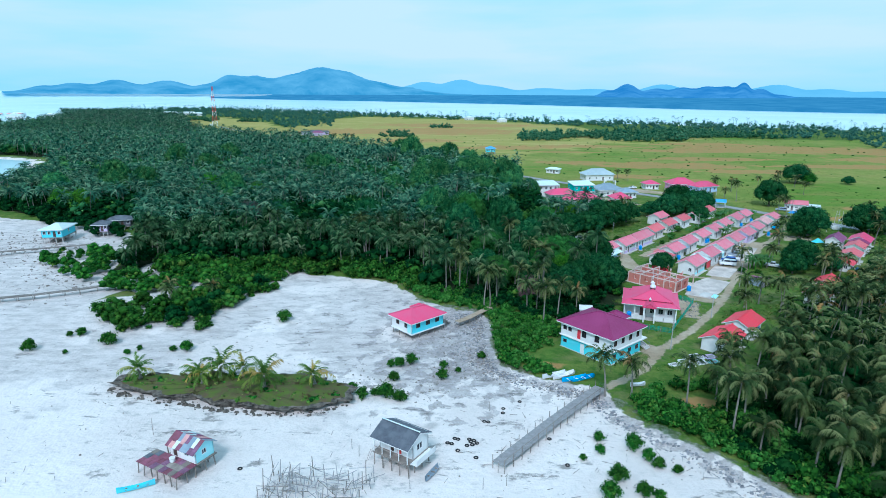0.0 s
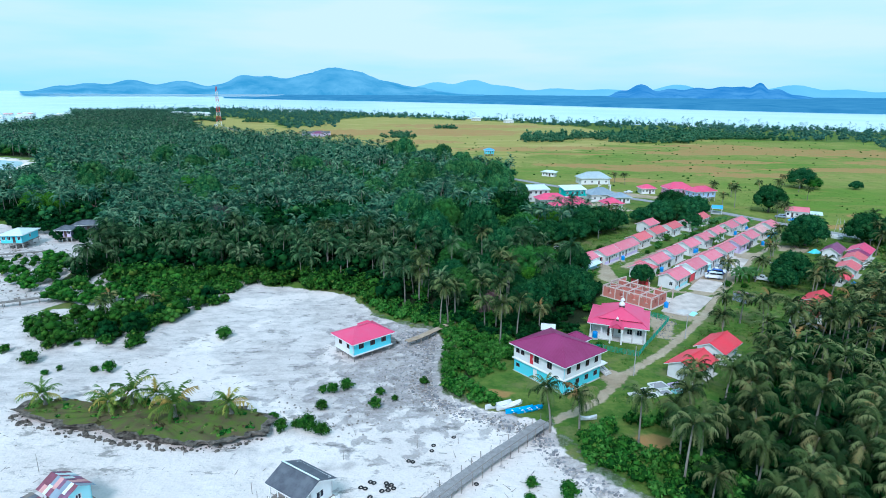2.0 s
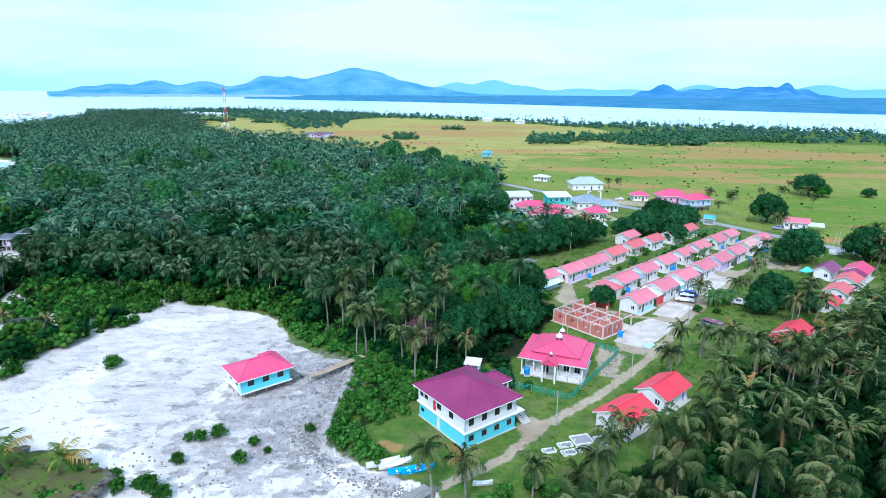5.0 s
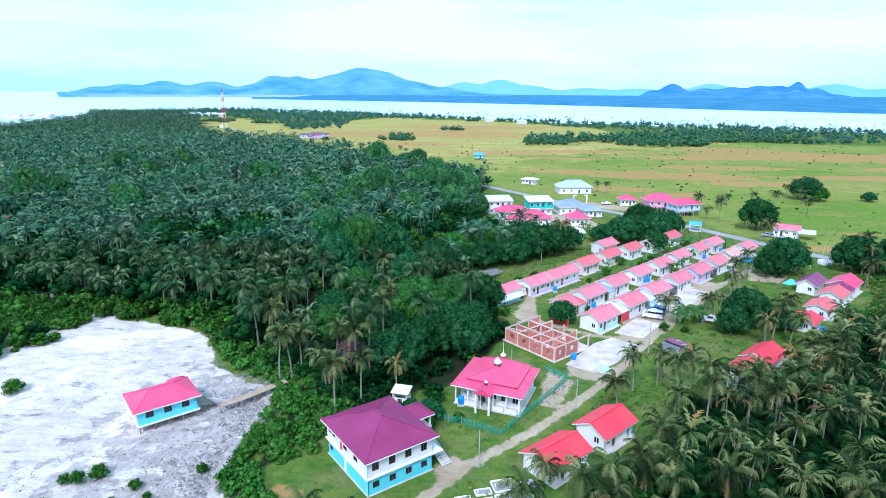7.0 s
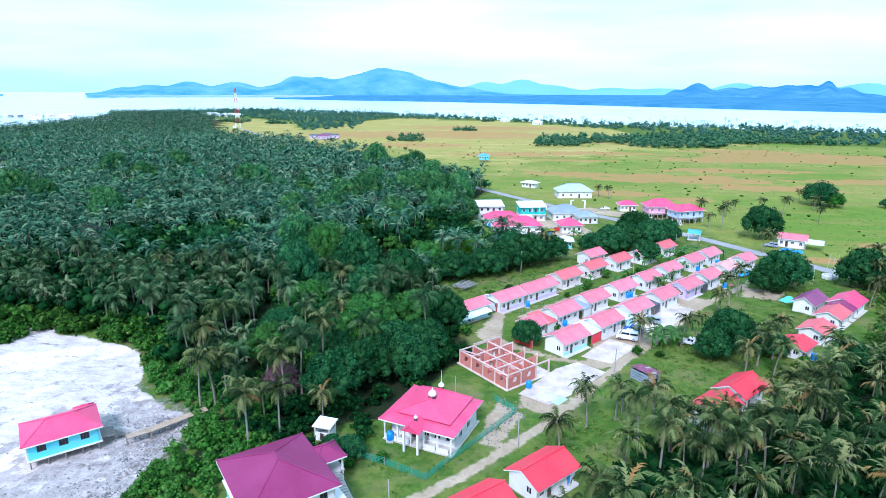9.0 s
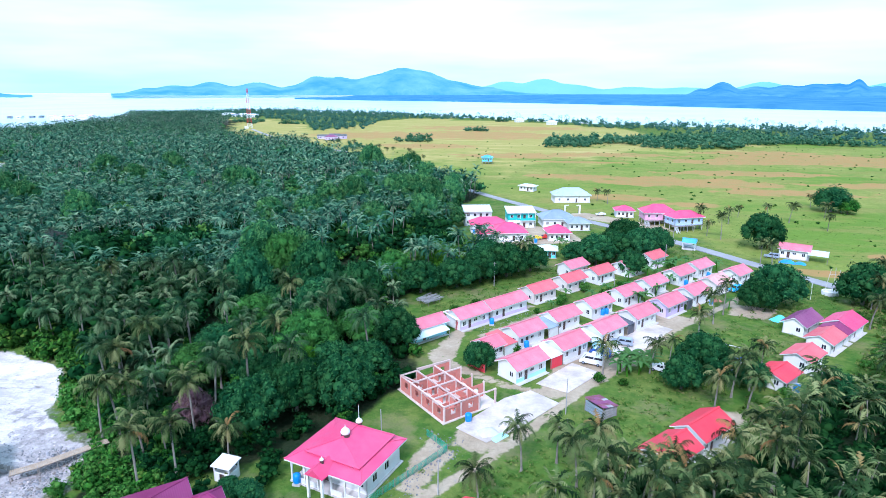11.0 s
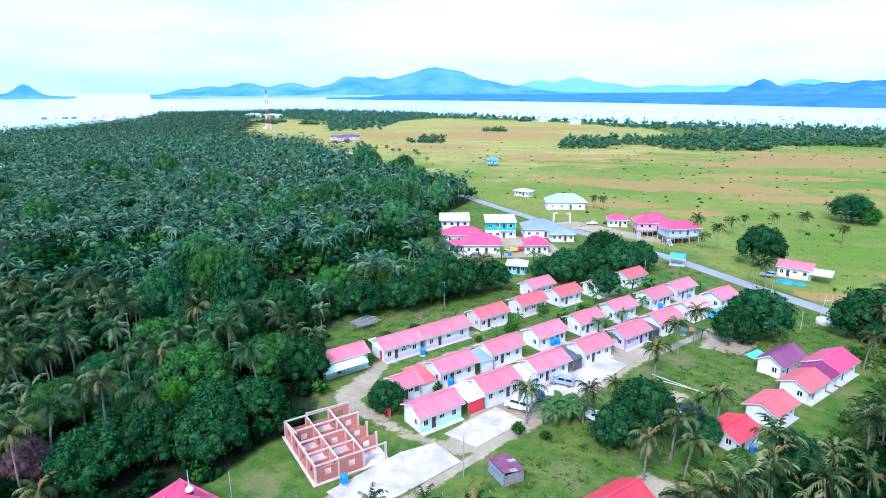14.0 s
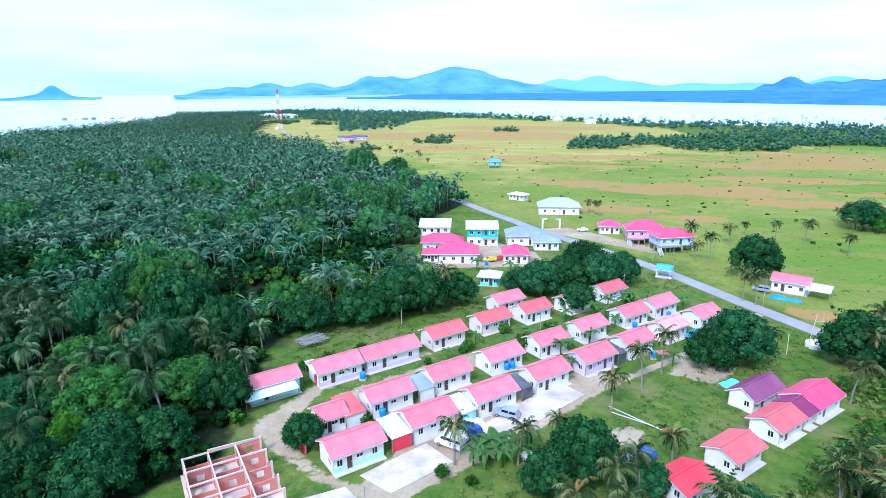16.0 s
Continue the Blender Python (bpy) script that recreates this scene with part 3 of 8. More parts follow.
def build_ground():
    xs, ys = axis(-150, 220, 1.3, -1500, 1300), axis(30, 400, 1.3, -500, 1900)
    X, Y = np.meshgrid(xs, ys)
    x, y = X.ravel(), Y.ravel()
    land, tidal, wood, grove, plain = (signed(p, x, y) for p in (LAND, TIDAL, FOREST, GROVE, PLAIN))
    land = np.minimum(land, -signed(INLET, x, y))
    bump = np.array([noise.noise((a * 0.09, b * 0.09, 0.3)) + 0.5 * noise.noise((a * 0.31, b * 0.31, 7.0)) for a, b in zip(x, y)])
    z = np.clip(land * 0.22, -0.45, 0.0)
    z = z + np.where(land > 3, 0.10 * bump, 0.10 * bump) * np.clip(np.abs(land) / 4, 0.2, 1)
    sea = np.clip(-np.maximum(land, tidal) * 0.08, 0, 6)
    z = z - sea
    near_built = np.clip((far_from([(75, 152), (140, 225)], x, y) - 14) / 20, 0, 1)
    z = np.where(land > 0, z * (0.15 + 0.85 * near_built), z)
    v = np.stack((x, y, z), 1)
    nx, ny = len(xs), len(ys)
    i = (np.arange(ny - 1)[:, None] * nx + np.arange(nx - 1)[None, :]).ravel()
    quads = np.stack((i, i + 1, i + nx + 1, i + nx), 1)
    me = bpy.data.meshes.new("ground")
    me.vertices.add(len(v))
    me.vertices.foreach_set("co", v.astype(np.float32).ravel())
    me.loops.add(quads.size)
    me.loops.foreach_set("vertex_index", quads.astype(np.int32).ravel())
    me.polygons.add(len(quads))
    me.polygons.foreach_set("loop_start", np.arange(0, quads.size, 4, dtype=np.int32))
    me.polygons.foreach_set("use_smooth", np.ones(len(quads), bool))
    me.update(calc_edges=True)
    path = far_from(PATH_LINE, x, y)
    yards = np.maximum.reduce([signed(p, x, y) for p in (
        [(79, 153), (85, 153.5), (98, 168), (108, 184), (116, 196), (110, 199), (100, 190), (90, 176), (82, 164)],
        [(57, 166), (60, 162.5), (72, 156), (80, 153.3), (80.6, 155.2), (72, 158), (62.4, 164.6), (63.4, 180), (78.5, 199), (77, 200.2), (61, 182)],
        [(66.5, 136), (71, 134.5), (75, 139.5), (67, 142)], [(61, 127), (63, 126), (65, 132), (63, 134)],
        [(45, 102), (49, 107), (46, 109), (43.5, 106)], [(60, 124.5), (63, 124), (67, 134), (63, 138), (61, 132)]) + ([(62, 258), (80, 262), (96, 268), (92, 282), (78, 292), (64, 288)], [(86, 316), (100, 308), (132, 288), (128, 300), (100, 322)],
        [(104, 148), (112, 146), (116, 152), (108, 154)], [(66, 178), (70, 176), (84, 190), (97, 205), (94, 208), (80, 195)], [(74, 168), (78, 166), (98, 189), (116, 208), (114, 211), (94, 192)], [(125, 200), (133, 198), (138, 206), (128, 208)], [(112, 176), (116, 180), (119, 178), (118, 174), (114, 173)])])
    dirt = np.clip(np.maximum(0.5 + (0.88 - path) * 0.45, 0.5 + yards * 0.3), 0, 1)
    dry = np.zeros(len(x))
    for cx, cy, rx, ry in ((160, 425, 62, 24), (215, 470, 60, 16), (100, 440, 30, 12), (60, 560, 60, 22), (-30, 640, 60, 30), (140, 580, 70, 18), (390, 470, 90, 30), (0, 800, 120, 80), (240, 540, 90, 20), (150, 350, 18, 7), (110, 520, 40, 10), (320, 560, 110, 45), (120, 365, 22, 10)) + ((270, 610, 60, 26), (-120, 780, 90, 70), (20, 950, 160, 60), (198, 420, 26, 10),
                           (300, 425, 70, 16), (215, 392, 46, 12), (430, 540, 120, 50), (180, 225, 14, 6), (172, 240, 18, 5), (23, 99, 7, 3), (47, 85, 4.5, 3.4), (40, 85, 3.5, 2.5), (190, 262, 8, 4)):
        dry = np.maximum(dry, (0.95 if rx > 10 else 0.62 + 0.5 * bump) - 0.6 * np.hypot((x - cx) / rx, (y - cy) / ry) ** 2)
    rub_line = [(52, 58), (47, 64), (42, 70), (37, 76), (32.5, 81), (31, 88), (23, 91.5), (14, 97), (12, 105), (15, 112), (12, 119), (11, 127), (6, 130)]
    rub = 0.62 - far_from(rub_line, x, y) / 8.0
    rub = np.maximum(rub, 0.80 - np.hypot((x - 8) / 13, (y - 107) / 17) * 0.30)
    scrub = np.maximum.reduce([signed(p, x, y) for p in (COASTAL, BAYSIDE, SPITBACK, MANGROVE)])
    mud = np.maximum(1.45 - np.hypot((x + 120) / 46, (y - 168) / 46) * 0.45, 0.50 - np.hypot((x + 60) / 45, (y - 100) / 14) * 0.3)
    rub = np.maximum(rub, 0.78 - np.hypot((x - 7) / 12, (y - 120) / 15) * 0.30)
    mud = np.maximum(mud, np.maximum(0.78 - np.hypot((x + 2) / 18, (y - 116) / 20) * 0.25, 1.35 - np.hypot((x + 1) / 9, (y - 133) / 12) * 0.6))
    mud = np.maximum(mud, 0.70 - np.hypot((x + 22) / 26, (y - 134) / 22) * 0.25)
    mud = np.maximum(mud, 0.75 - np.hypot((x - 2) / 12, (y - 103) / 14) * 0.25)
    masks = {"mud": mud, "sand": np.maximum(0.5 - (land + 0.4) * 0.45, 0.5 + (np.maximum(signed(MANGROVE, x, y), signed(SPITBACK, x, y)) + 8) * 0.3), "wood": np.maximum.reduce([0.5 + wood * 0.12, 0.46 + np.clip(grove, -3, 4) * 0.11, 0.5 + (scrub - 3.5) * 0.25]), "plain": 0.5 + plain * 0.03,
             "dirt": np.where(land > 0, dirt, 0), "dry": dry, "straw": np.where(plain > 0, 0.5 + (y - 520 + x * 0.55) / 420 - np.clip(x - 60, 0, 400) / 260, 0), "rubble": np.where(land < 2.0, rub, 0)}
    for key, val in masks.items():
        me.attributes.new(key, "FLOAT", "POINT").data.foreach_set("value", np.clip(val, 0, 1).astype(np.float32))
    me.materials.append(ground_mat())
    return tagged(new("ground", me), "pale tidal sand flat, green grass plain and dirt tracks", "ground", kind="structure")


build_ground()


def build_sea():
    """Open water out to the horizon; its far rim lifts with the curve that meets the eye line."""
    v, f, n = [], [], 72
    rings = [(0, -0.9), (1500, -0.9), (3000, -0.9), (3600, 2.0), (4100, 12.0), (4500, 30.0), (4800, 44.0)]
    for r, z in rings[1:]:
        v += [(56 + r * math.sin(2 * math.pi * k / n), 43 + r * math.cos(2 * math.pi * k / n), z) for k in range(n)]
    f.append(tuple(range(n - 1, -1, -1)))
    for j in range(len(rings) - 2):
        f += [(j * n + k, j * n + (k + 1) % n, (j + 1) * n + (k + 1) % n, (j + 1) * n + k) for k in range(n)]
    g = Geo().add(v, [q[::-1] for q in f])
    ob = part("water", g, water_mat(), None, "", True)
    return tagged(ob, "calm pale cyan sea strait reaching the horizon", "sea", kind="structure")


build_sea()


def ribbon(name, line, half, z, material, label, category):
    g, k = Geo(), len(line)
    left, right = [], []
    for i, p in enumerate(line):
        a, b = Vector(line[max(i - 1, 0)]), Vector(line[min(i + 1, k - 1)])
        d = (b - a).normalized()
        left.append((p[0] - d.y * half, p[1] + d.x * half, z))
        right.append((p[0] + d.y * half, p[1] - d.x * half, z))
    low = [(*p[:2], z - 0.3) for p in right + left]
    g.add(left + right + low, [(i + 1, i, k + i, k + i + 1) for i in range(k - 1)] + [(2 * k + i, k + i, k + i + 1, 2 * k + i + 1)[::-1] for i in range(k - 1)]
          + [(i, 3 * k + i, 3 * k + i + 1, i + 1)[::-1] for i in range(k - 1)])
    return tagged(part(name, g, material), label, category, kind="structure")


def smooth_line(line, step=4.0):
    out = []
    for i in range(len(line) - 1):
        p = [Vector((*line[min(max(j, 0), len(line) - 1)], 0)) for j in (i - 1, i, i + 1, i + 2)]
        m = max(2, int((p[2] - p[1]).length / step))
        for k in range(m):
            t = k / m
            q = 0.5 * (2 * p[1] + (p[2] - p[0]) * t + (2 * p[0] - 5 * p[1] + 4 * p[2] - p[3]) * t * t + (3 * p[1] - p[0] - 3 * p[2] + p[3]) * t ** 3)
            out.append((q.x, q.y))
    return out + [line[-1]]


ribbon("road", smooth_line(ROAD, 6.0), 2.3, 0.16, ASPHALT, "worn grey asphalt road through the grass plain", "road")


# ---- far shore and hills ----
def hills(name, radius, bumps, base, seed, material, label, width=500.0):
    """A range on an arc about the place: bumps are (bearing, half-width, height) in degrees and metres; they merge into ridges broken by spurs and gullies."""
    lo, hi = min(b[0] - 2.2 * b[1] for b in bumps), max(b[0] + 2.2 * b[1] for b in bumps)
    n, rows = int((hi - lo) / 0.08), 9
    v, f = [], []
    for i in range(n + 1):
        a = lo + (hi - lo) * i / n
        h = sum((top * math.exp(-((a - c) / w) ** 2)) ** 2.6 for c, w, top in bumps) ** (1 / 2.6)
        rough = noise.noise((a * 0.7, seed, 0)) * 0.5 + noise.noise((a * 1.9, seed, 3)) * 0.32 + noise.noise((a * 5.0, seed, 5)) * 0.20 + noise.noise((a * 12.0, seed, 8)) * 0.10
        h *= 1 + 0.10 * rough
        fade = min(1, (a - lo) / 1.2, (hi - a) / 1.2)
        for j in range(rows):
            t = j / (rows - 1)
            spur = noise.noise((a * 1.6, t * 3, seed)) + 0.5 * noise.noise((a * 4.5, t * 6, seed + 2))
            r = radius - width * (1 - t) + 90 * spur * (1 - t)
            z = base - 14 + (h * fade + 12) * (t ** 0.85) * (1 + 0.22 * spur * t * (1 - t))
            v.append((56 + r * math.sin(radians(a)), 43 + r * math.cos(radians(a)), z))
    for i in range(n):
        for j in range(rows - 1):
            k = i * rows + j
            f.append((k, k + rows, k + rows + 1, k + 1))
    ob = part(name, Geo().add(v, f), material, None, "", True)
    return tagged(ob, label, "hills", kind="structure")


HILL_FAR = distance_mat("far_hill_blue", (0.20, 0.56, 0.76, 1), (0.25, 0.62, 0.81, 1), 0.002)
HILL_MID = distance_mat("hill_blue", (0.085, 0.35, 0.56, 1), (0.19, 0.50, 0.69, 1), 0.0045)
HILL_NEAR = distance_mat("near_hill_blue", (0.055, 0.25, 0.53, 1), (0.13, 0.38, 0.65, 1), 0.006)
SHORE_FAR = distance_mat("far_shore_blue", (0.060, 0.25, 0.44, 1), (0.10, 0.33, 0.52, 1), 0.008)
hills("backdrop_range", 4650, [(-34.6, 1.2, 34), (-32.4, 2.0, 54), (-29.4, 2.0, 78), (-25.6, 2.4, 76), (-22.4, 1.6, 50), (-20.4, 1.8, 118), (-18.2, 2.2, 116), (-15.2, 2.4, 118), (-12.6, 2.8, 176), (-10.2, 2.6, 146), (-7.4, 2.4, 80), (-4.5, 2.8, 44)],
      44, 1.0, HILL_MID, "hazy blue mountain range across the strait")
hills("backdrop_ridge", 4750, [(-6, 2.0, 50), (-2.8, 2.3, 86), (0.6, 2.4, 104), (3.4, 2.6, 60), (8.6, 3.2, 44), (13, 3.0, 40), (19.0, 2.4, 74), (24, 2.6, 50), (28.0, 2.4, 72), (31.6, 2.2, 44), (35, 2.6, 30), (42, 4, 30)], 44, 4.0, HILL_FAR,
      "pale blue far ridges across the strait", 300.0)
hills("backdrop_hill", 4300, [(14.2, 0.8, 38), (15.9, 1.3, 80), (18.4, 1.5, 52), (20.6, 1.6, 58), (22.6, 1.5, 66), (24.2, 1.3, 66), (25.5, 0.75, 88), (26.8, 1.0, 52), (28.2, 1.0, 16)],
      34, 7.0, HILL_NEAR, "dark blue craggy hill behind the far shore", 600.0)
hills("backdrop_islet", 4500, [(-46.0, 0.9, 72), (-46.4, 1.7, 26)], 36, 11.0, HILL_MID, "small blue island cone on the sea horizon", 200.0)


def far_shore():
    """The low wooded land beyond the strait."""
    line = smooth_line([(-1420, 3640), (-900, 3520), (-300, 3250), (250, 2800), (600, 2380), (1000, 1900), (1400, 1650), (2200, 1300), (3200, 1000)], 40.0)
    v, f = [], []
    for i, (x, y) in enumerate(line):
        d = Vector((x - 56, y - 43)).normalized()
        h = 9 + 5 * noise.noise((i * 0.9, 1, 1)) + 3 * noise.noise((i * 3.1, 4, 1))
        fade = min(1.0, i / 12)
        far = math.hypot(x - 56, y - 43)
        lift = max(0.0, (far - 3000) / 1500) ** 2 * 32
        for r, z in ((0, -3 + lift), (6, h * fade + lift), (260, h * 1.3 * fade + 3 + lift), (4450 - far if far < 4000 else 420, 34 - 50 * (1 - fade))):
            v.append((x + d.x * r, y + d.y * r, z))
    for i in range(len(line) - 1):
        for j in range(3):
            k = i * 4 + j
            f.append((k, k + 1, k + 5, k + 4)[::-1])
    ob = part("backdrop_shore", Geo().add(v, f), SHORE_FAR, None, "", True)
    tagged(ob, "low wooded blue-green shore beyond the strait", "shore", kind="structure")


far_shore()

# ---- buildings ----
def window(parent, p0, p1, th, c, w, sill, h, frame_mat=None, arched=False, bars=1):
    """A window set in the wall from p0 to p1: frame, with its panes under it."""
    a, b = Vector((*p0, 0)), Vector((*p1, 0))
    d = (b - a).normalized()
    nrm = Vector((-d.y, d.x, 0))
    mid = a + d * c + nrm * (th * 0.35)
    ob = root("window", "", "", 0, 0)
    g = Geo()
    t = 0.07

    def P(u, z, o=0.0):
        q = mid + d * u + nrm * o
        return (q.x, q.y, z)
    g.beam(P(-w / 2, sill + t / 2), P(w / 2, sill + t / 2), 0.12, t)
    g.beam(P(-w / 2 + t / 2, sill), P(-w / 2 + t / 2, sill + h), t, 0.12)
    g.beam(P(w / 2 - t / 2, sill), P(w / 2 - t / 2, sill + h), t, 0.12)
    g.beam(P(-w / 2, sill + h - t / 2), P(w / 2, sill + h - t / 2), 0.12, t)
    for k in range(bars):
        u = -w / 2 + w * (k + 1) / (bars + 1)
        g.beam(P(u, sill), P(u, sill + h), 0.05, 0.08)
    bpy.data.objects.remove(ob)
    fr = part("window", g, frame_mat or TRIM, parent)
    s = -1 if th > 0 else 1
    gl = Geo()
    k = [P(-w / 2, sill, 0.03), P(w / 2, sill, 0.03), P(w / 2, sill + h, 0.03), P(-w / 2, sill + h, 0.03)]
    k2 = [P(-w / 2, sill, 0.05), P(w / 2, sill, 0.05), P(w / 2, sill + h, 0.05), P(-w / 2, sill + h, 0.05)]
    gl.add(k + k2, [(0, 1, 2, 3), (7, 6, 5, 4), (0, 4, 5, 1), (1, 5, 6, 2), (2, 6, 7, 3), (3, 7, 4, 0)])
    part("pane", gl, GLASS, fr)
    if arched:
        n = 8
        ring = [P(w / 2 * math.cos(math.pi * i / n), sill + h + w * 0.36 * math.sin(math.pi * i / n), -th * 0.35 - 0.035) for i in range(n + 1)]
        back = [P(w / 2 * math.cos(math.pi * i / n), sill + h + w * 0.36 * math.sin(math.pi * i / n), -th * 0.35 + 0.05) for i in range(n + 1)]
        part("arch_pane", Geo().add(ring + back, [tuple(range(n + 1))] + [(i, i + n + 1, i + n + 2, i + 1) for i in range(n)]), GLASS, fr)
    return fr


def door(parent, p0, p1, th, c, w, z0, h, material, label=""):
    a, b = Vector((*p0, 0)), Vector((*p1, 0))
    d = (b - a).normalized()
    nrm = Vector((-d.y, d.x, 0))
    mid = a + d * c + nrm * (th * 0.5)
    s = mid - d * (w / 2 - 0.03)
    e = mid + d * (w / 2 - 0.03)
    g = Geo().beam((s.x, s.y, z0 + h / 2), (e.x, e.y, z0 + h / 2), 0.06, h - 0.04)
    for k in (0.28, 0.72):
        q0, q1 = mid - d * w * 0.3 - nrm * 0.035, mid + d * w * 0.3 - nrm * 0.035
        g.beam((q0.x, q0.y, z0 + h * k), (q1.x, q1.y, z0 + h * k), 0.03, h * 0.28)
    ob = part("door", g, material, parent, label)
    q = mid + d * w * 0.32 - nrm * 0.06
    part("handle", Geo().box(q.x - 0.03, q.y - 0.03, z0 + 1.0, q.x + 0.03, q.y + 0.03, z0 + 1.12), ZINC, ob)
    return ob


def gable_roof(parent, L, W, eave, ridge, material, x0=0.0, y0=0.0, name="roof", trim=True, trim_mat=None, th=0.09, split=0.5):
    """Two sheets over a ridge along x, with a cap, bargeboards and fascias."""
    ym = y0 + W * split
    part(name, Geo().slab([(x0, y0, eave), (x0 + L, y0, eave), (x0 + L, ym, ridge), (x0, ym, ridge)], th), material, parent)
    part(name, Geo().slab([(x0, ym + 0.004, ridge), (x0 + L, ym + 0.004, ridge), (x0 + L, y0 + W, eave), (x0, y0 + W, eave)], th), material, parent)
    part("ridge_cap", Geo().beam((x0 - 0.03, ym, ridge + 0.03), (x0 + L + 0.03, ym, ridge + 0.03), 0.32, 0.07), material, parent)
    if trim:
        m = trim_mat or TRIM
        for x in (x0 + 0.04, x0 + L - 0.04):
            part("bargeboard", Geo().beam((x, y0, eave - 0.17), (x, ym, ridge - 0.17), 0.06, 0.2).beam((x, ym, ridge - 0.17), (x, y0 + W, eave - 0.17), 0.06, 0.2), m, parent)
        part("fascia", Geo().beam((x0, y0 + 0.02, eave - 0.16), (x0 + L, y0 + 0.02, eave - 0.16), 0.04, 0.16), m, parent)


def hip_roof(parent, x0, y0, L, W, eave, top, ridge, material, name="roof", along="x", th=0.1, trim=True):
    """Four sloping sheets that meet in a ridge of that length."""
    cx, cy = x0 + L / 2, y0 + W / 2
    if along == "x":
        r0, r1 = (cx - ridge / 2, cy, top), (cx + ridge / 2, cy, top)
    else:
        r0, r1 = (cx, cy - ridge / 2, top), (cx, cy + ridge / 2, top)
    A, B, C, D = (x0, y0, eave), (x0 + L, y0, eave), (x0 + L, y0 + W, eave), (x0, y0 + W, eave)
    if along == "x":
        rings = [(A, B, r1, r0), (B, C, r1), (C, D, r0, r1), (D, A, r0)]
        caps = [(A, r0), (B, r1), (C, r1), (D, r0), (r0, r1)]
    else:
        rings = [(A, B, r0), (B, C, r1, r0), (C, D, r1), (D, A, r0, r1)]
        caps = [(A, r0), (B, r0), (C, r1), (D, r1), (r0, r1)]
    for ring in rings:
        part(name, Geo().slab(list(ring), th), material, parent)
    g = Geo()
    for a, b in caps:
        if (Vector(a) - Vector(b)).length > 0.05:
            g.beam((a[0], a[1], a[2] + 0.02), (b[0], b[1], b[2] + 0.02), 0.26, 0.06)
    part("ridge_cap", g, material, parent)
    if trim:
        g = Geo()
        for a, b in ((A, B), (B, C), (C, D), (D, A)):
            g.beam((a[0], a[1], eave - 0.16), (b[0], b[1], eave - 0.16), 0.05, 0.18)
        part("fascia", g, TRIM, parent)


def box_walls(parent, x0, y0, x1, y1, z0, z1, wall_mat, front=(), right=(), back=(), left=(), th=0.15, gable=0.0, gable_axis="x", name="wall", arched=False, bars=1, frame_mat=None, split=0.5):
    """Four walls with real openings, each with its windows and doors. An opening: (centre, width, sill, height[, 'door' material])."""
    sides = (((x0, y0), (x1, y0), front), ((x1, y0), (x1, y1), right), ((x1, y1), (x0, y1), back), ((x0, y1), (x0, y0), left))
    for i, (a, b, ops) in enumerate(sides):
        g = Geo().wall(a, b, z0, z1, th, [o[:4] for o in ops])
        if gable and ((gable_axis == "x" and i in (1, 3)) or (gable_axis == "y" and i in (0, 2))):
            d = (Vector(b) - Vector(a)).normalized()
            nr = Vector((-d.y, d.x)) * th
            m = Vector(a).lerp(Vector(b), split if i == 1 else 1 - split)
            tri = [(*a, z1), (*b, z1), (m.x, m.y, z1 + gable)]
            tri2 = [(p[0] + nr.x, p[1] + nr.y, p[2]) for p in tri]
            g.add(tri + tri2, [(0, 1, 2), (5, 4, 3), (0, 2, 5, 3), (1, 4, 5, 2)])
        part(name, g, wall_mat if not isinstance(wall_mat, (list, tuple)) else wall_mat[i], parent)
        for o in ops:
            if len(o) > 4:
                door(parent, a, b, th, o[0], o[1], o[2], o[3], o[4])
            else:
                window(parent, a, b, th, *o[:4], arched=arched, bars=bars, frame_mat=frame_mat)


def row_house(x, y, L, W=6.1, ang=48.0, roof=None, wall=None, eave=2.95, ridge=4.45, label="", group="terrace houses", flip=False, dado=None, base=None):
    """A small gabled bungalow; (x, y) is the front left corner of its roof, which faces the lane."""
    roof, wall = roof or PINK, wall or WHITE
    ob = root("house", label or "small white bungalow with a pink metal gable roof", "house", x, y, 0, ang, group)
    gable_roof(ob, L, W, eave, ridge, roof)
    x0, x1, y0, y1 = 0.45, L - 0.45, 0.62, W - 0.62
    n = x1 - x0
    z1 = eave + (ridge - eave) * (0.62 / (W / 2)) - 0.12
    front = [(n * 0.13, 0.95, 0.95, 1.15), (n * 0.32, 0.85, 0.12, 2.0, DOOR_DARK), (n * 0.52, 1.1, 1.35, 0.7), (n * 0.82, 0.95, 0.95, 1.15)]
    if flip:
        front = [(n - o[0], *o[1:]) for o in front]
    d = y1 - y0
    box_walls(ob, x0, y0, x1, y1, 0.0, z1, wall, front, [(d * 0.5, 1.0, 0.95, 1.1)], [(n * 0.3, 0.9, 0.95, 1.1)], [(d * 0.72, 1.0, 0.95, 1.1)],
              gable=(ridge - eave) * (1 - 0.62 / (W / 2)) - 0.02)
    part("plinth", Geo().box(x0 - 0.06, y0 - 0.9, -0.3, x1 + 0.06, y1 + 0.06, 0.10), base or CONC, ob)
    if dado:
        c = x0 + next(o[0] for o in front if len(o) > 4)
        part("dado", Geo().box(x0, y0 - 0.025, 0.10, c - 0.44, y0 - 0.002, 0.90).box(c + 0.44, y0 - 0.025, 0.10, x1, y0 - 0.002, 0.90), dado, ob, "painted lower band of the wall")
    return ob


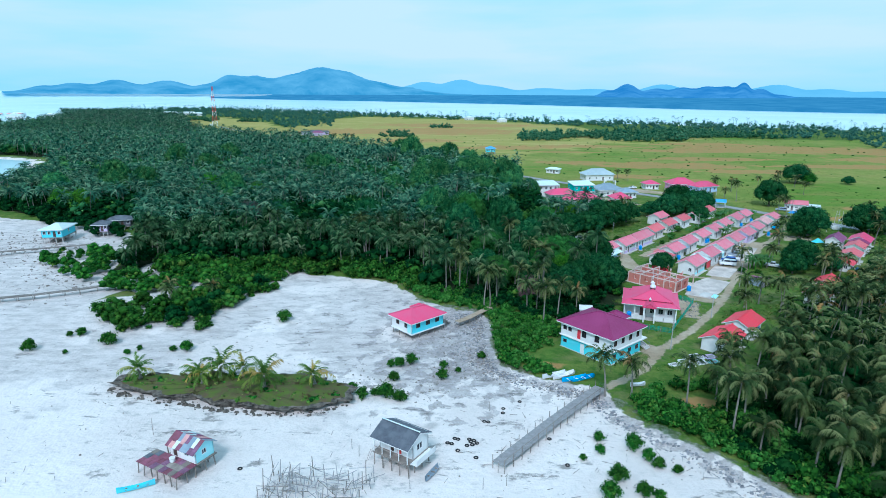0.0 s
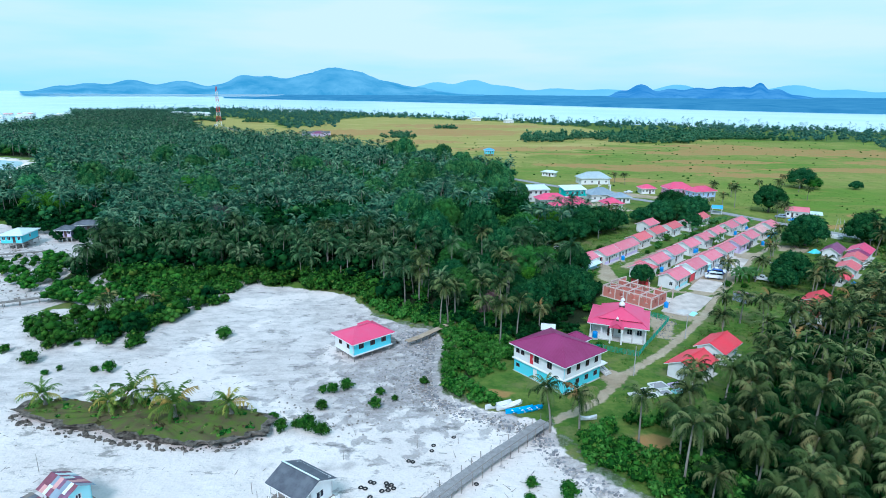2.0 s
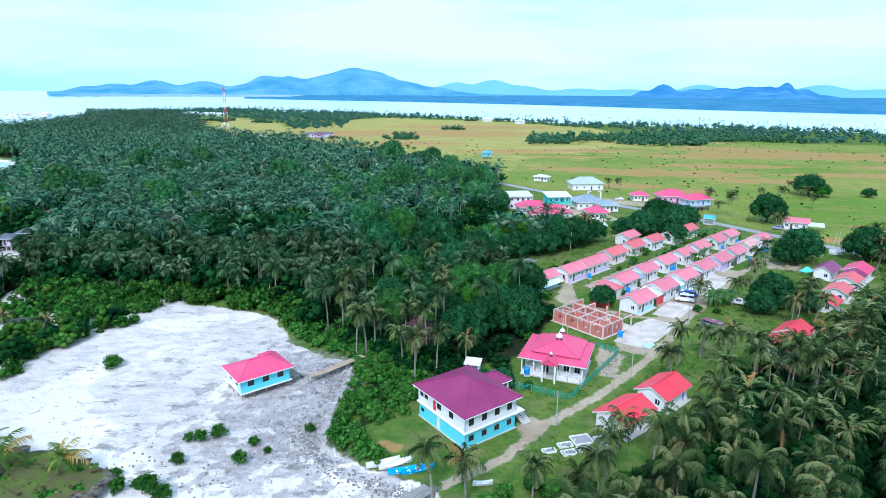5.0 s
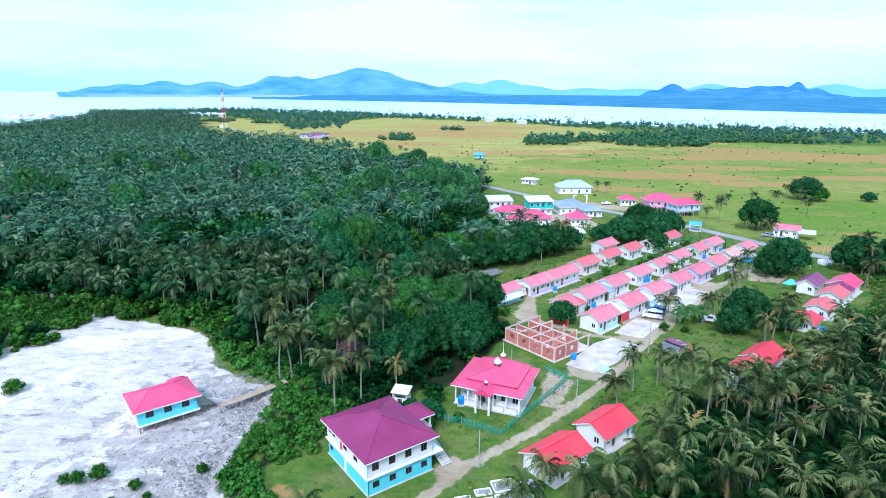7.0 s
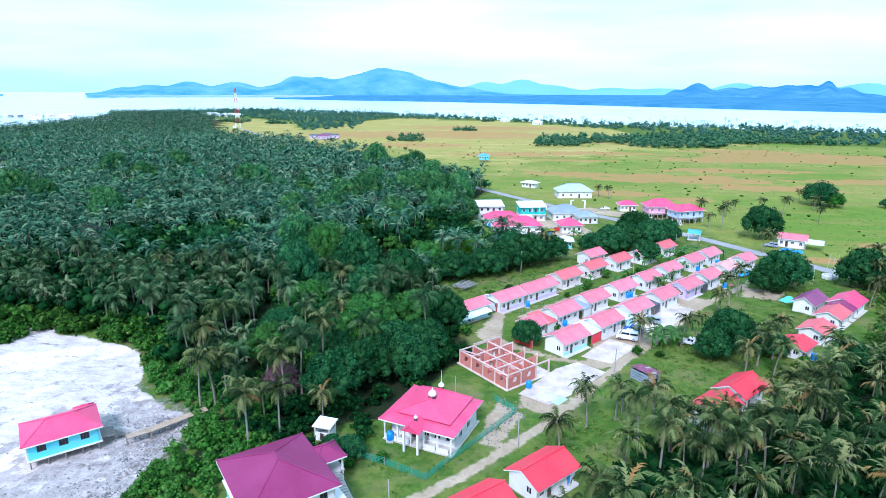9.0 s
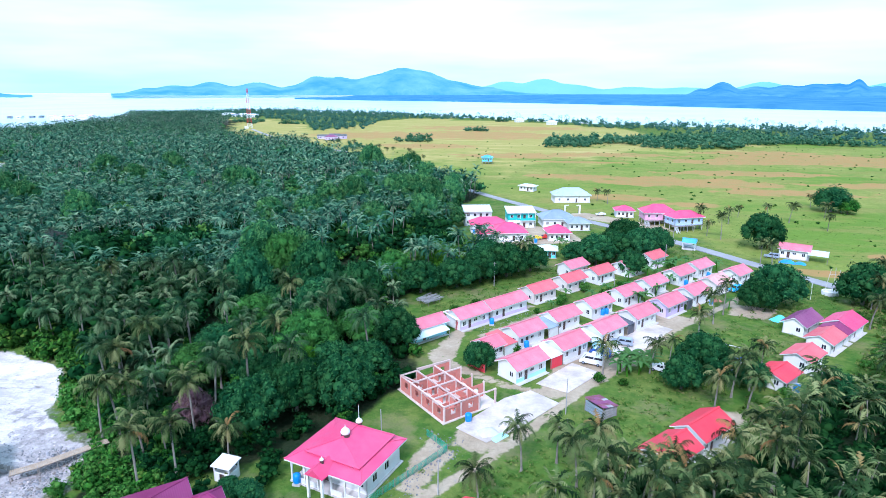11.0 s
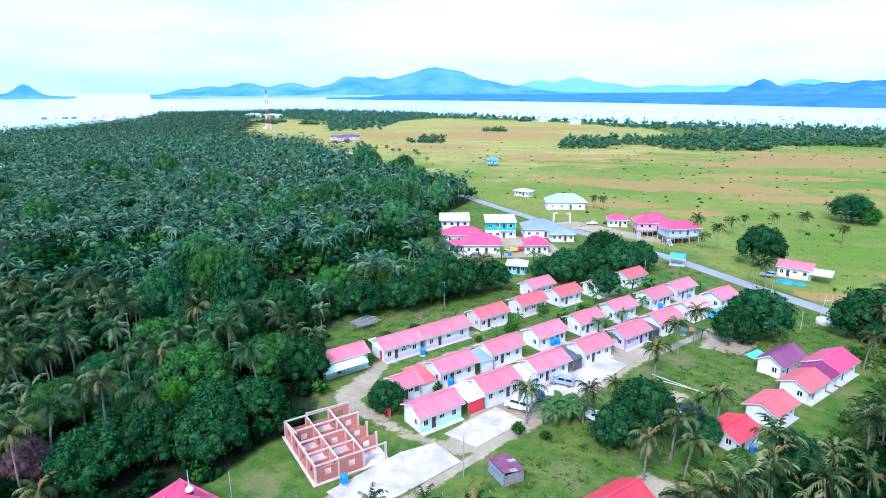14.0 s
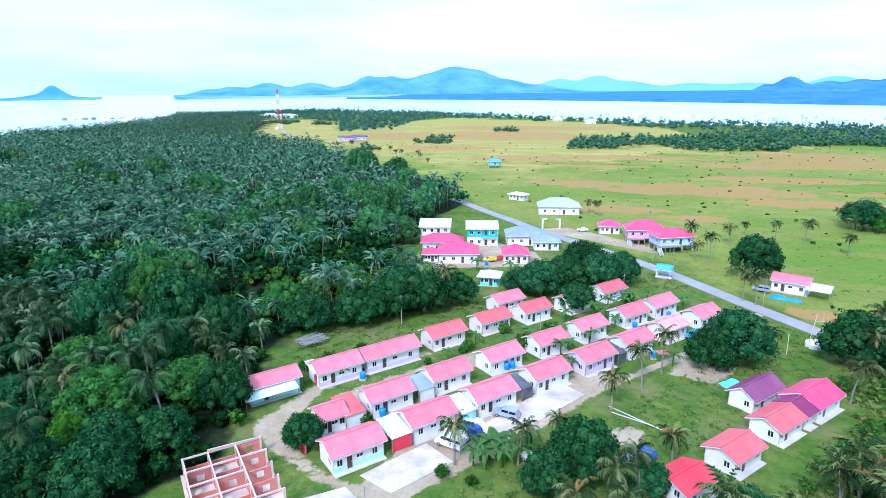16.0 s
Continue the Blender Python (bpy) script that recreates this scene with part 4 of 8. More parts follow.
ROWS_OF_HOUSES = [
    # row by the lane
    (75.5, 156.3, 9.0, {"dado": CYAN_PALE}), (84.2, 166.5, 8.9, {}), (92.6, 176.0, 9.2, {}), (101.3, 185.9, 8.9, {}), (109.6, 194.9, 9.0, {"wall": LILAC, "label": "small lilac bungalow with a pink metal roof"}),
    (117.8, 204.4, 8.6, {}), (125.9, 214.0, 8.2, {"roof": PINK_FADED, "wall": CREAM, "label": "cream bungalow with a faded pale pink roof"}), (134.3, 223.4, 8.2, {"roof": PINK}),
    # middle row
    (75.4, 171.9, 8.9, {}), (83.6, 181.7, 8.8, {}), (92.1, 191.3, 8.8, {}), (100.6, 200.8, 8.4, {}), (108.6, 210.2, 8.6, {}), (118.0, 220.6, 8.6, {}), (125.1, 228.4, 8.9, {}),
    # back row
    (78.4, 199.5, 9.3, {"wall": CREAM, "roof": CORAL, "label": "cream bungalow with a coral red metal roof"}), (87.0, 209.6, 9.0, {"wall": CREAM, "roof": CORAL, "label": "cream bungalow with a coral red metal roof"}),
    (95.7, 218.2, 8.7, {"roof": CORAL, "label": "white bungalow with a coral red metal roof"}), (88.6, 223.0, 8.8, {}), (105.0, 226.5, 8.4, {}), (113.6, 236.6, 8.6, {"roof": CORAL, "label": "white bungalow with a coral red metal roof"}),
]
for _k, (_x, _y, _l, _o) in enumerate(ROWS_OF_HOUSES):
    row_house(_x, _y, _l, flip=_k % 3 == 1, **_o)

# house at the head of the middle row, and the long house of the back row
row_house(69.6, 165.0, 5.2, label="small white house with a pink metal roof", W=5.6, eave=2.8, ridge=4.1)
row_house(62.2, 179.4, 9.6, dado=LILAC, label="long lilac and white house with a pink roof", W=6.4)
row_house(68.8, 186.8, 12.6, dado=LILAC, label="long lilac and white house with a pink roof", W=6.2)
row_house(53.2, 170.8, 10.0, wall=CYAN_PALE, label="pale blue house with a pink roof", W=5.6, eave=3.2, ridge=4.5)


def lean_to(x, y, ang, L, W, z_low, z_high, material, label, wall=None, posts=True):
    """A single sloping sheet on posts or on a sheet wall between two houses."""
    ob = root("lean_to", label, "lean-to", x, y, 0, ang, "lean-tos")
    part("roof", Geo().slab([(0, 0, z_low), (L, 0, z_low), (L, W, z_high), (0, W, z_high)], 0.06), material, ob)
    for a in (0.1, L - 0.1):
        for b, z in ((0.1, z_low), (W - 0.1, z_high)):
            part("post", Geo().box(a - 0.05, b - 0.05, -0.2, a + 0.05, b + 0.05, z - 0.05), WOOD, ob)
    if wall:
        part("sheet_wall", Geo().box(0.05, 0.2, -0.1, L - 0.05, 0.24, z_low - 0.12), wall, ob)
    return ob


lean_to(54.0, 168.9, 48, 9.4, 3.4, 2.1, 3.1, ZINC, "white zinc lean-to roof along a pale house")
lean_to(61.0, 180.4, 48, 1.8, 4.8, 2.5, 3.2, ZINC, "patched zinc roof between two houses", RED_SHEET)
lean_to(72.6, 167.9, 48, 3.8, 6.0, 2.5, 3.3, CORAL, "red sheet roof between two houses", WHITE)
lean_to(81.8, 163.9, 48, 3.6, 5.2, 2.4, 3.2, ZINC, "zinc carport roof with red sheet walls", RED_SHEET)
lean_to(90.5, 173.4, 48, 3.0, 5.0, 2.3, 3.1, ZINC, "zinc carport roof between white houses", CYAN_PALE)
lean_to(81.6, 178.9, 48, 3.4, 4.8, 2.3, 3.0, BLUEGREY, "pale blue sheet roof between two houses", WHITE)
lean_to(98.9, 183.4, 48, 2.6, 4.8, 2.4, 3.0, GREY_SHEET, "grey sheet roof between white houses", GREY_SHEET)
lean_to(115.6, 201.6, 48, 2.6, 4.4, 2.4, 3.0, GREY_SHEET, "grey sheet roof between white houses", GREY_SHEET)


def sheet_fence(x, y, ang, L, h, material, label):
    ob = root("sheet_fence", label, "fence", x, y, 0, ang)
    k = int(L / 0.8)
    for i in range(k):
        part("sheet", Geo().box(i * 0.8, 0.0, -0.1, i * 0.8 + 0.78, 0.03, h * (0.95 + 0.05 * (i % 2))), material, ob)
    for i in range(0, k + 1, 2):
        part("post", Geo().box(i * 0.8 - 0.04, 0.03, -0.1, i * 0.8 + 0.04, 0.11, h), WOOD, ob)
    return ob


sheet_fence(65.4, 163.6, -38, 5.6, 1.7, RED_SHEET, "red metal sheet fence beside a white house")


# ---- roofless brick house shell ----
def house_shell():
    ob = root("house_shell", "unfinished roofless house of bare brick and concrete", "building shell", 64.2, 142.0, 0, 44)
    L, W, H = 10.8, 13.5, 2.95
    xs, ys = [0, 3.4, 7.2, L], [0, 3.2, 6.6, 10.0, W]
    part("floor_slab", Geo().box(-0.5, -0.5, -0.3, L + 0.5, W + 0.5, 0.12), CONC_PALE, ob)
    for x in xs:
        for y in ys:
            part("column", Geo().box(x - 0.14, y - 0.14, 0.1, x + 0.14, y + 0.14, H), PINK_CONC, ob)
    for x in xs[:3]:
        part("ring_beam", Geo().box(x - 0.10, -0.14, H - 0.24, x + 0.10, W + 0.14, H + 0.003), PINK_CONC, ob)
    for y in ys:
        part("ring_beam", Geo().box(-0.14, y - 0.10, H - 0.23, 7.3 if 2 < y < 8 else L + 0.14, y + 0.10, H - 0.003), PINK_CONC, ob)
    rng = random.Random(3)
    for x in xs:
        for a, b in zip(ys, ys[1:]):
            if x in (L,) and a < 4:
                continue
            h = rng.choice((2.3, 2.6)) if x in (0, 3.4) else (rng.choice((1.4, 2.3, 2.6)) if x < 8 else rng.choice((0.5, 0.9)))
            op = [((b - a) / 2, 1.0, 1.1, 1.1)] if x == 0 else ([((b - a) / 2, 0.9, 0.1, 2.1)] if h > 2.2 else [])
            part("brick_wall", Geo().wall((x - 0.06, b - 0.14), (x - 0.06, a + 0.14), 0.1, h, 0.12, op), BRICK, ob)
    for y in ys:
        for a, b in zip(xs, xs[1:]):
            if y == 0 and a > 5:
                continue
            h = rng.choice((1.3, 2.3, 2.6))
            op = [((b - a) / 2, 1.0, 1.0, 1.0)] if h > 2.1 else []
            part("brick_wall", Geo().wall((a + 0.14, y - 0.06), (b - 0.14, y - 0.06), 0.1, h, 0.12, op), BRICK, ob)
    part("gable_beam", Geo().beam((0, W, H), (0, W - 6.0, H + 1.0), 0.2, 0.2).beam((L, W, H), (3.4, W, H + 0.25), 0.2, 0.2), PINK_CONC, ob)


house_shell()


def pad(ring, z, material, label):
    g = Geo().slab([(x, y, z) for x, y in ring], 0.35)
    return tagged(part("concrete_pad", g, material), label, "concrete pad", kind="structure")


pad([(66.3, 140.8), (71.5, 137.4), (76.4, 142.4), (83, 151.2), (78, 155), (73.5, 151.5)], 0.10, CONC_PALE, "pale bare concrete yard slab beside the shell")
pad([(79.0, 157.8), (84.6, 155.2), (91.2, 164.0), (86.0, 167.6)], 0.09, CONC_PALE, "stained concrete forecourt before a house")
pad([(93.5, 174.5), (98.5, 172.5), (109.5, 188.5), (104.5, 192.5)], 0.085, CONC_PALE, "stained concrete forecourt before the houses")


# ---- two-storey block ----
def two_storey():
    ob = root("two_storey_building", "two-storey white and turquoise building with a maroon hip roof", "building", 35.6, 97.8, 0, 40.4)
    # x runs along the right front, y along the left front
    L, W, o = 11.7, 13.5, 0.75
    x0, y0, x1, y1 = o, o, L - o, W - o
    n = x1 - x0
    up = [(n * k, 1.0, 3.65, 1.1) for k in (0.12, 0.37, 0.62, 0.87)]
    low = [(n * k, 1.0, 1.0, 0.95) for k in (0.12, 0.37, 0.62, 0.87)]
    side_up = [(n * 0.10, 0.9, 3.95, 0.6), (n * 0.22, 0.9, 3.95, 0.6), (n * 0.44, 0.85, 2.95, 1.95, RED_SHEET), (n * 0.56, 1.1, 3.65, 1.05), (n * 0.86, 1.1, 3.65, 1.05)]
    side_low = [(n * 0.52, 1.0, 0.15, 2.05, WHITE), (n * 0.10, 0.9, 1.15, 0.7)]
    box_walls(ob, x0, y0, x1, y1, 0, 2.6, CYAN, low, [(n * 0.3, 1.0, 1.0, 0.95)], [(n * 0.4, 1.0, 1.0, 0.95)], side_low, name="lower_wall", frame_mat=DOOR_DARK)
    box_walls(ob, x0 - 0.08, y0 - 0.08, x1 + 0.08, y1 + 0.08, 2.8, 5.5, WHITE, up, [(n * 0.3, 1.0, 3.65, 1.1), (n * 0.75, 0.9, 2.88, 2.05, DOOR_DARK)], [(n * 0.4, 1.0, 3.65, 1.1)], side_up, name="upper_wall", arched=True, frame_mat=DOOR_DARK)
    part("floor_band", Geo().box(x0 - 0.35, y0 - 0.35, 2.6, x1 + 0.35, y1 + 0.2, 2.8), TRIM, ob)
    part("plinth", Geo().box(x0 - 0.15, y0 - 0.15, -0.4, x1 + 0.15, y1 + 0.15, 0.12), CONC, ob)
    part("balcony", Geo().box(x1 - 0.6, y0 - 0.45, 2.63, x1 + 1.6, y0 + 3.0, 2.82), TRIM, ob)
    part("downpipe", Geo().tube([(x0 - 0.1, y0 - 0.12, 0.1), (x0 - 0.1, y0 - 0.12, 5.4)], [0.05, 0.05], 6), CYAN_PALE, ob)
    hip_roof(ob, 0, 0, L, W, 5.62, 8.0, 1.6, MAROON, along="y")
    # stair porch on the right flank
    py, z = 6.4, 2.62
    hip_roof(ob, L - 1.2, py - 0.4, 4.6, 4.4, 4.95, 6.2, 0.8, MAROON, name="porch_roof", along="x")
    for a, b in ((L + 2.9, py + 0.2), (L + 2.9, py + 3.3)):
        part("porch_column", Geo().box(a - 0.12, b - 0.12, 0, a + 0.12, b + 0.12, 4.85), WHITE, ob)
    part("landing", Geo().box(L - 0.7, py - 0.1, z, L + 3.1, py + 3.6, z + 0.2), CONC, ob)
    steps = 15
    for i in range(steps):
        t = i / steps
        part("step", Geo().box(L + 0.9, py - 0.1 - 0.4 * (i + 1), z * (1 - t) - 0.12, L + 2.3, py - 0.1 - 0.4 * i + 0.03, z * (1 - t)), CONC, ob)
    for s in (0.85, 2.35):
        part("stringer", Geo().beam((L + s, py, z), (L + s, py - 6.1, 0.1), 0.1, 0.3), CONC, ob)
        part("stair_rail", Geo().beam((L + s, py, z + 0.95), (L + s, py - 6.1, 1.0), 0.05, 0.06), GREY_SHEET, ob)


two_storey()


# ---- prayer hall ----
def dome(parent, x, y, z, r):
    g, n, m = Geo(), 12, 6
    prof = [(r * 0.75, 0), (r * 0.98, r * 0.25), (r, r * 0.5), (r * 0.85, r * 0.85), (r * 0.5, r * 1.2), (r * 0.14, r * 1.5), (0.03, r * 2.1)]
    vs = [(x + q * math.cos(2 * math.pi * k / n), y + q * math.sin(2 * math.pi * k / n), z + h) for q, h in prof for k in range(n)]
    fs = [(j * n + k, j * n + (k + 1) % n, (j + 1) * n + (k + 1) % n, (j + 1) * n + k) for j in range(len(prof) - 1) for k in range(n)]
    g.add(vs, fs + [tuple(range(n - 1, -1, -1))])
    d = part("dome", g, TRIM, parent, "small white onion dome", True)
    part("dome_base", Geo().tube([(x, y, z - 0.45), (x, y, z + 0.02)], [r * 0.95, r * 0.8], 12), DOOR_DARK, d)


def prayer_hall():
    ob = root("prayer_hall", "white prayer hall with a tiered pink hip roof", "prayer hall", 44.8, 123.8, 0, -18)
    L, W = 12.6, 11.8
    hip_roof(ob, 0, 0, L, W, 3.7, 4.9, 5.0, HALL_PINK, name="lower_roof")
    hip_roof(ob, 2.0, 1.9, L - 3.4, W - 2.9, 4.42, 6.3, 3.4, HALL_PINK, name="upper_roof", along="y", trim=False)
    part("roof_step", Geo().box(2.25, 2.15, 3.9, L - 1.65, W - 1.25, 4.33), DOOR_DARK, ob)
    # porch gable
    part("porch_roof", Geo().slab([(4.6, -1.4, 3.6), (6.1, -1.4, 4.7), (6.1, 2.6, 4.7), (4.6, 2.6, 3.6)], 0.09), HALL_PINK, ob)
    part("porch_roof", Geo().slab([(6.104, -1.4, 4.7), (7.6, -1.4, 3.6), (7.6, 2.6, 3.6), (6.104, 2.6, 4.7)], 0.09), HALL_PINK, ob)
    part("porch_gable", Geo().add([(4.8, -1.3, 3.55), (7.4, -1.3, 3.55), (6.1, -1.3, 4.55), (4.8, -1.2, 3.55), (7.4, -1.2, 3.55), (6.1, -1.2, 4.55)], [(0, 1, 2), (5, 4, 3), (0, 3, 4, 1), (1, 4, 5, 2), (2, 5, 3, 0)]), HALL_PINK, ob)
    for a in (4.95, 7.25):
        part("porch_column", Geo().box(a - 0.16, -1.2, 0, a + 0.16, -0.88, 3.6), WHITE, ob)
    n = L - 1.6
    ops = [(n * k, 1.1, 1.0, 1.3) for k in (0.55, 0.72, 0.9)] + [(n * 0.36, 1.3, 0.15, 2.2, DOOR_DARK)]
    box_walls(ob, 0.8, 2.6, L - 0.8, W - 0.8, 0, 3.7, WHITE, ops, [(2.0, 1.2, 1.0, 1.3), (5.0, 1.2, 1.0, 1.3)], [(4.0, 1.2, 1.0, 1.3)], [(3.0, 1.2, 1.0, 1.3)])
    part("plinth", Geo().box(0.4, 0.4, -0.3, L - 0.4, W - 0.4, 0.14), CONC, ob)
    for k in range(6):
        a = 0.7 + k * (L - 1.4) / 5
        part("veranda_column", Geo().box(a - 0.11, 0.55, 0.1, a + 0.11, 0.77, 3.65), WHITE, ob)
    for k in (0, 2.16, 6.48, 8.64):
        part("balustrade", Geo().box(0.8 + k, 0.6, 0.14, 0.8 + k + 1.95, 0.7, 0.95), WHITE, ob)
    part("soffit", Geo().box(0.1, 0.1, 3.5, L - 0.1, W - 0.1, 3.6), TRIM, ob)
    dome(ob, 6.6, 5.3, 6.45, 0.68)
    dome(ob, 6.6, 8.6, 6.4, 0.5)
    dome(ob, 6.1, 0.6, 4.95, 0.3)
    part("antenna", Geo().tube([(6.6, 8.6, 7.2), (6.6, 8.6, 9.2)], [0.05, 0.03], 6), ZINC, ob)


prayer_hall()


# ---- red-roofed pair ----
def turned_house(x, y, L, W, ang, roof, label, wall=None, eave=2.9, ridge=4.5):
    """A gabled house whose gable end looks down the lane; (x, y) the near corner of the roof."""
    return row_house(x, y, L, W, ang, roof, wall or WHITE, eave, ridge, label, "red roofed houses")


turned_house(59.9, 102.4, 8.9, 6.3, 43, RED_SHEET, "white house with a bright red metal gable roof", None, 2.55, 4.05)
turned_house(68.6, 110.8, 8.7, 6.3, 46, RED_SHEET, "white house with a bright red gable roof by the track", None, 2.55, 4.1)
turned_house(103.4, 137.8, 8.6, 6.0, 46, RED_SHEET, "white house with a red gable roof among palms")
turned_house(97.2, 130.8, 8.2, 6.0, 46, RED_SHEET, "white house with a red gable roof at the grove edge")
turned_house(122.8, 160.4, 7.0, 6.0, 47, RED_SHEET, "small house with a low red metal roof", None, 2.3, 3.35)
turned_house(130.4, 168.7, 7.8, 5.9, 48.5, CORAL, "white house with a pinkish red metal gable roof", None, 2.6, 3.85)
turned_house(138.4, 178.4, 8.0, 5.9, 48, CORAL, "white house with a pinkish red gable roof", None, 2.6, 3.95)
turned_house(143.8, 184.4, 3.5, 6.0, 48, MAROON, "short white house link with a dark maroon roof", None, 2.65, 4.0)
turned_house(146.2, 187.0, 9.0, 6.8, 48, HALL_PINK, "large white house with a red gable roof", None, 2.65, 4.35)
turned_house(136.9, 187.3, 9.6, 5.6, 48, PURPLE, "white house wing with a purple metal roof", None, 2.6, 4.3)


# ---- houses across the wood edge and along the road ----
def hip_house(x, y, L, W, ang, roof, wall, label, eave=3.1, top=5.0, name="house", ridge=None, storeys=1, lower=None, stilts=0.0, group="village houses"):
    ob = root(name, label, "house", x, y, 0, ang, group)
    z0 = stilts
    H = eave * storeys + stilts
    hip_roof(ob, 0, 0, L, W, H, H + top - eave, ridge if ridge is not None else max(0.5, L - W), roof)
    n, d = L - 1.4, W - 1.4
    for s in range(storeys):
        z = z0 + s * eave
        front = [(n * k, 1.0, z + 1.0, 1.15) for k in (0.14, 0.38, 0.86)] + [(n * 0.62, 0.9, z + 0.12, 2.0, DOOR_DARK)]
        box_walls(ob, 0.7, 0.7, L - 0.7, W - 0.7, z, z + eave - 0.05, (lower if s == 0 and lower else wall), front, [(d * 0.5, 1.0, z + 1.0, 1.1)], [(n * 0.5, 1.0, z + 1.0, 1.1)], [(d * 0.3, 1.0, z + 1.0, 1.1), (d * 0.72, 1.0, z + 1.0, 1.1)])
    if stilts:
        part("floor", Geo().box(0.4, 0.4, z0 - 0.2, L - 0.4, W - 0.4, z0), WOOD, ob)
        for i in range(4):
            for j in range(3):
                a, b = 0.8 + i * (L - 1.6) / 3, 0.8 + j * (W - 1.6) / 2
                part("stilt", Geo().box(a - 0.12, b - 0.12, -0.3, a + 0.12, b + 0.12, z0 - 0.19), CONC, ob)
    else:
        part("plinth", Geo().box(0.5, 0.3, -0.3, L - 0.5, W - 0.5, 0.1), CONC, ob)
    return ob


def flat_house(x, y, L, W, ang, roof, wall, label, h, storeys=1, lower=None):
    """A house under one low sloping sheet roof."""
    ob = root("house", label, "house", x, y, 0, ang, "village houses")
    part("roof", Geo().slab([(0, 0, h), (L, 0, h), (L, W, h + 1.1), (0, W, h + 1.1)], 0.12), roof, ob)
    part("fascia", Geo().box(0, 0.02, h - 0.32, L, 0.07, h - 0.1), TRIM, ob)
    st = (h - 0.1) / storeys
    n = L - 1.0
    for s in range(storeys):
        z = s * st
        box_walls(ob, 0.5, 0.9, L - 0.5, W - 0.4, z, z + st, (lower if s == 0 and lower else wall), [(n * k, 1.1, z + 0.9, 1.2) for k in (0.15, 0.4)] + [(n * 0.62, 1.0, z + 0.1, 2.0, DOOR_DARK), (n * 0.86, 1.1, z + 0.9, 1.2)], [], [], [(1.8, 1.0, z + 0.9, 1.1)])
    if storeys > 1:
        part("balcony", Geo().box(L * 0.45, -0.3, st - 0.08, L - 0.3, 0.9, st + 0.06), TRIM, ob)
        part("balcony_rail", Geo().box(L * 0.45, -0.3, st + 0.06, L - 0.3, -0.24, st + 0.9), wall, ob)
        for a in (L * 0.46, L * 0.72, L - 0.4):
            part("column", Geo().box(a - 0.08, -0.28, 0, a + 0.08, -0.12, h - 0.2), TRIM, ob)
    return ob


flat_house(49.6, 286.5, 11.6, 9.0, 12, ZINC, WHITE, "white two-storey house with a flat white roof", 6.0, 2)
flat_house(67.0, 285.5, 11.6, 8.4, 12, ZINC, TEAL, "turquoise two-storey house with a white roof", 6.3, 2, WHITE)
hip_house(80.6, 289.0, 14.0, 11.0, 12, BLUEGREY, WHITE, "white house with a blue-grey hip roof", 3.4, 6.2)
hip_house(90.5, 284.5, 9.5, 8.0, 12, BLUEGREY, WHITE, "white house wing with a blue-grey hip roof", 3.0, 4.8)
hip_house(62.6, 262.2, 13.6, 10.5, 12, HALL_PINK, WHITE, "large white house with a pinkish red hip roof", 3.3, 6.2)
hip_house(57.5, 262.6, 6.0, 6.6, 12, HALL_PINK, WHITE, "small white wing with a pinkish red roof", 2.8, 4.2, ridge=0.5)
hip_house(53.6, 274.8, 14.6, 8.0, 12, HALL_PINK, WHITE, "white house with a long pinkish red hip roof", 3.3, 5.6)
hip_house(82.6, 266.4, 9.0, 8.6, 12, HALL_PINK, WHITE, "white house with a pinkish red hip roof", 3.1, 5.4)
hip_house(79.0, 243.8, 6.6, 6.0, 0, ZINC, CYAN, "small cyan house with a pale blue-green roof", 2.8, 4.0)
hip_house(86.4, 344.4, 18.6, 11.0, 8, PALE_GREY, WHITE, "wide white house with a pale grey hip roof", 3.6, 6.8)
hip_house(68.0, 379.2, 9.6, 6.0, -25, ZINC, WHITE, "small white hut on the plain", 2.8, 3.8)
hip_house(111.8, 313.6, 8.6, 7.6, 3, HALL_PINK, WHITE, "small white house with a pinkish red roof", 3.0, 4.8)
hip_house(121.2, 300.4, 13.8, 9.6, 6, HALL_PINK, PINKWALL, "pink wooden house on stilts with a red roof", 3.0, 5.8, stilts=2.0)
hip_house(131.0, 289.6, 13.4, 8.6, 22, HALL_PINK, BLUEWALL, "pale blue wooden house on stilts with a red roof", 3.0, 5.2, stilts=2.2)
hip_house(36.8, 498.0, 9.0, 8.0, 3, BLUE_SHEET, CYAN, "blue wooden house on stilts on the plain", 2.9, 4.6, stilts=1.8)
hip_house(-153.0, 684.0, 14.0, 9.0, 8, PURPLE, LILAC, "lilac house with a dull purple roof", 3.2, 5.4, stilts=1.2)
row_house(156.2, 257.4, 9.4, 6.2, -26, PINK, WHITE, 3.0, 4.5, "white roadside house with a pink gable roof", "village houses")
lean_to(163.2, 252.2, -26, 5.6, 5.0, 2.4, 3.1, ZINC, "wide white zinc veranda roof on slim posts")
for _x, _y, _l, _lab in ((-800, 1085, 26, "pale far shed by the sea"), (-770, 1150, 30, "pale far shed by the sea"), (-830, 1060, 22, "pale far shed by the sea"), (-610, 1290, 30, "white far building near the mast"),
                         (-560, 1270, 30, "white far building near the mast"), (-530, 1245, 26, "white far building near the mast"), (-860, 1180, 24, "pale far shed by the sea"), (40, 1125, 16, "white far house at the tree belt"), (95, 1050, 16, "white far house at the tree belt")):
    hip_house(_x, _y, _l, 12, 20, ZINC, WHITE, _lab, 5.0, 7.5, group="far houses")


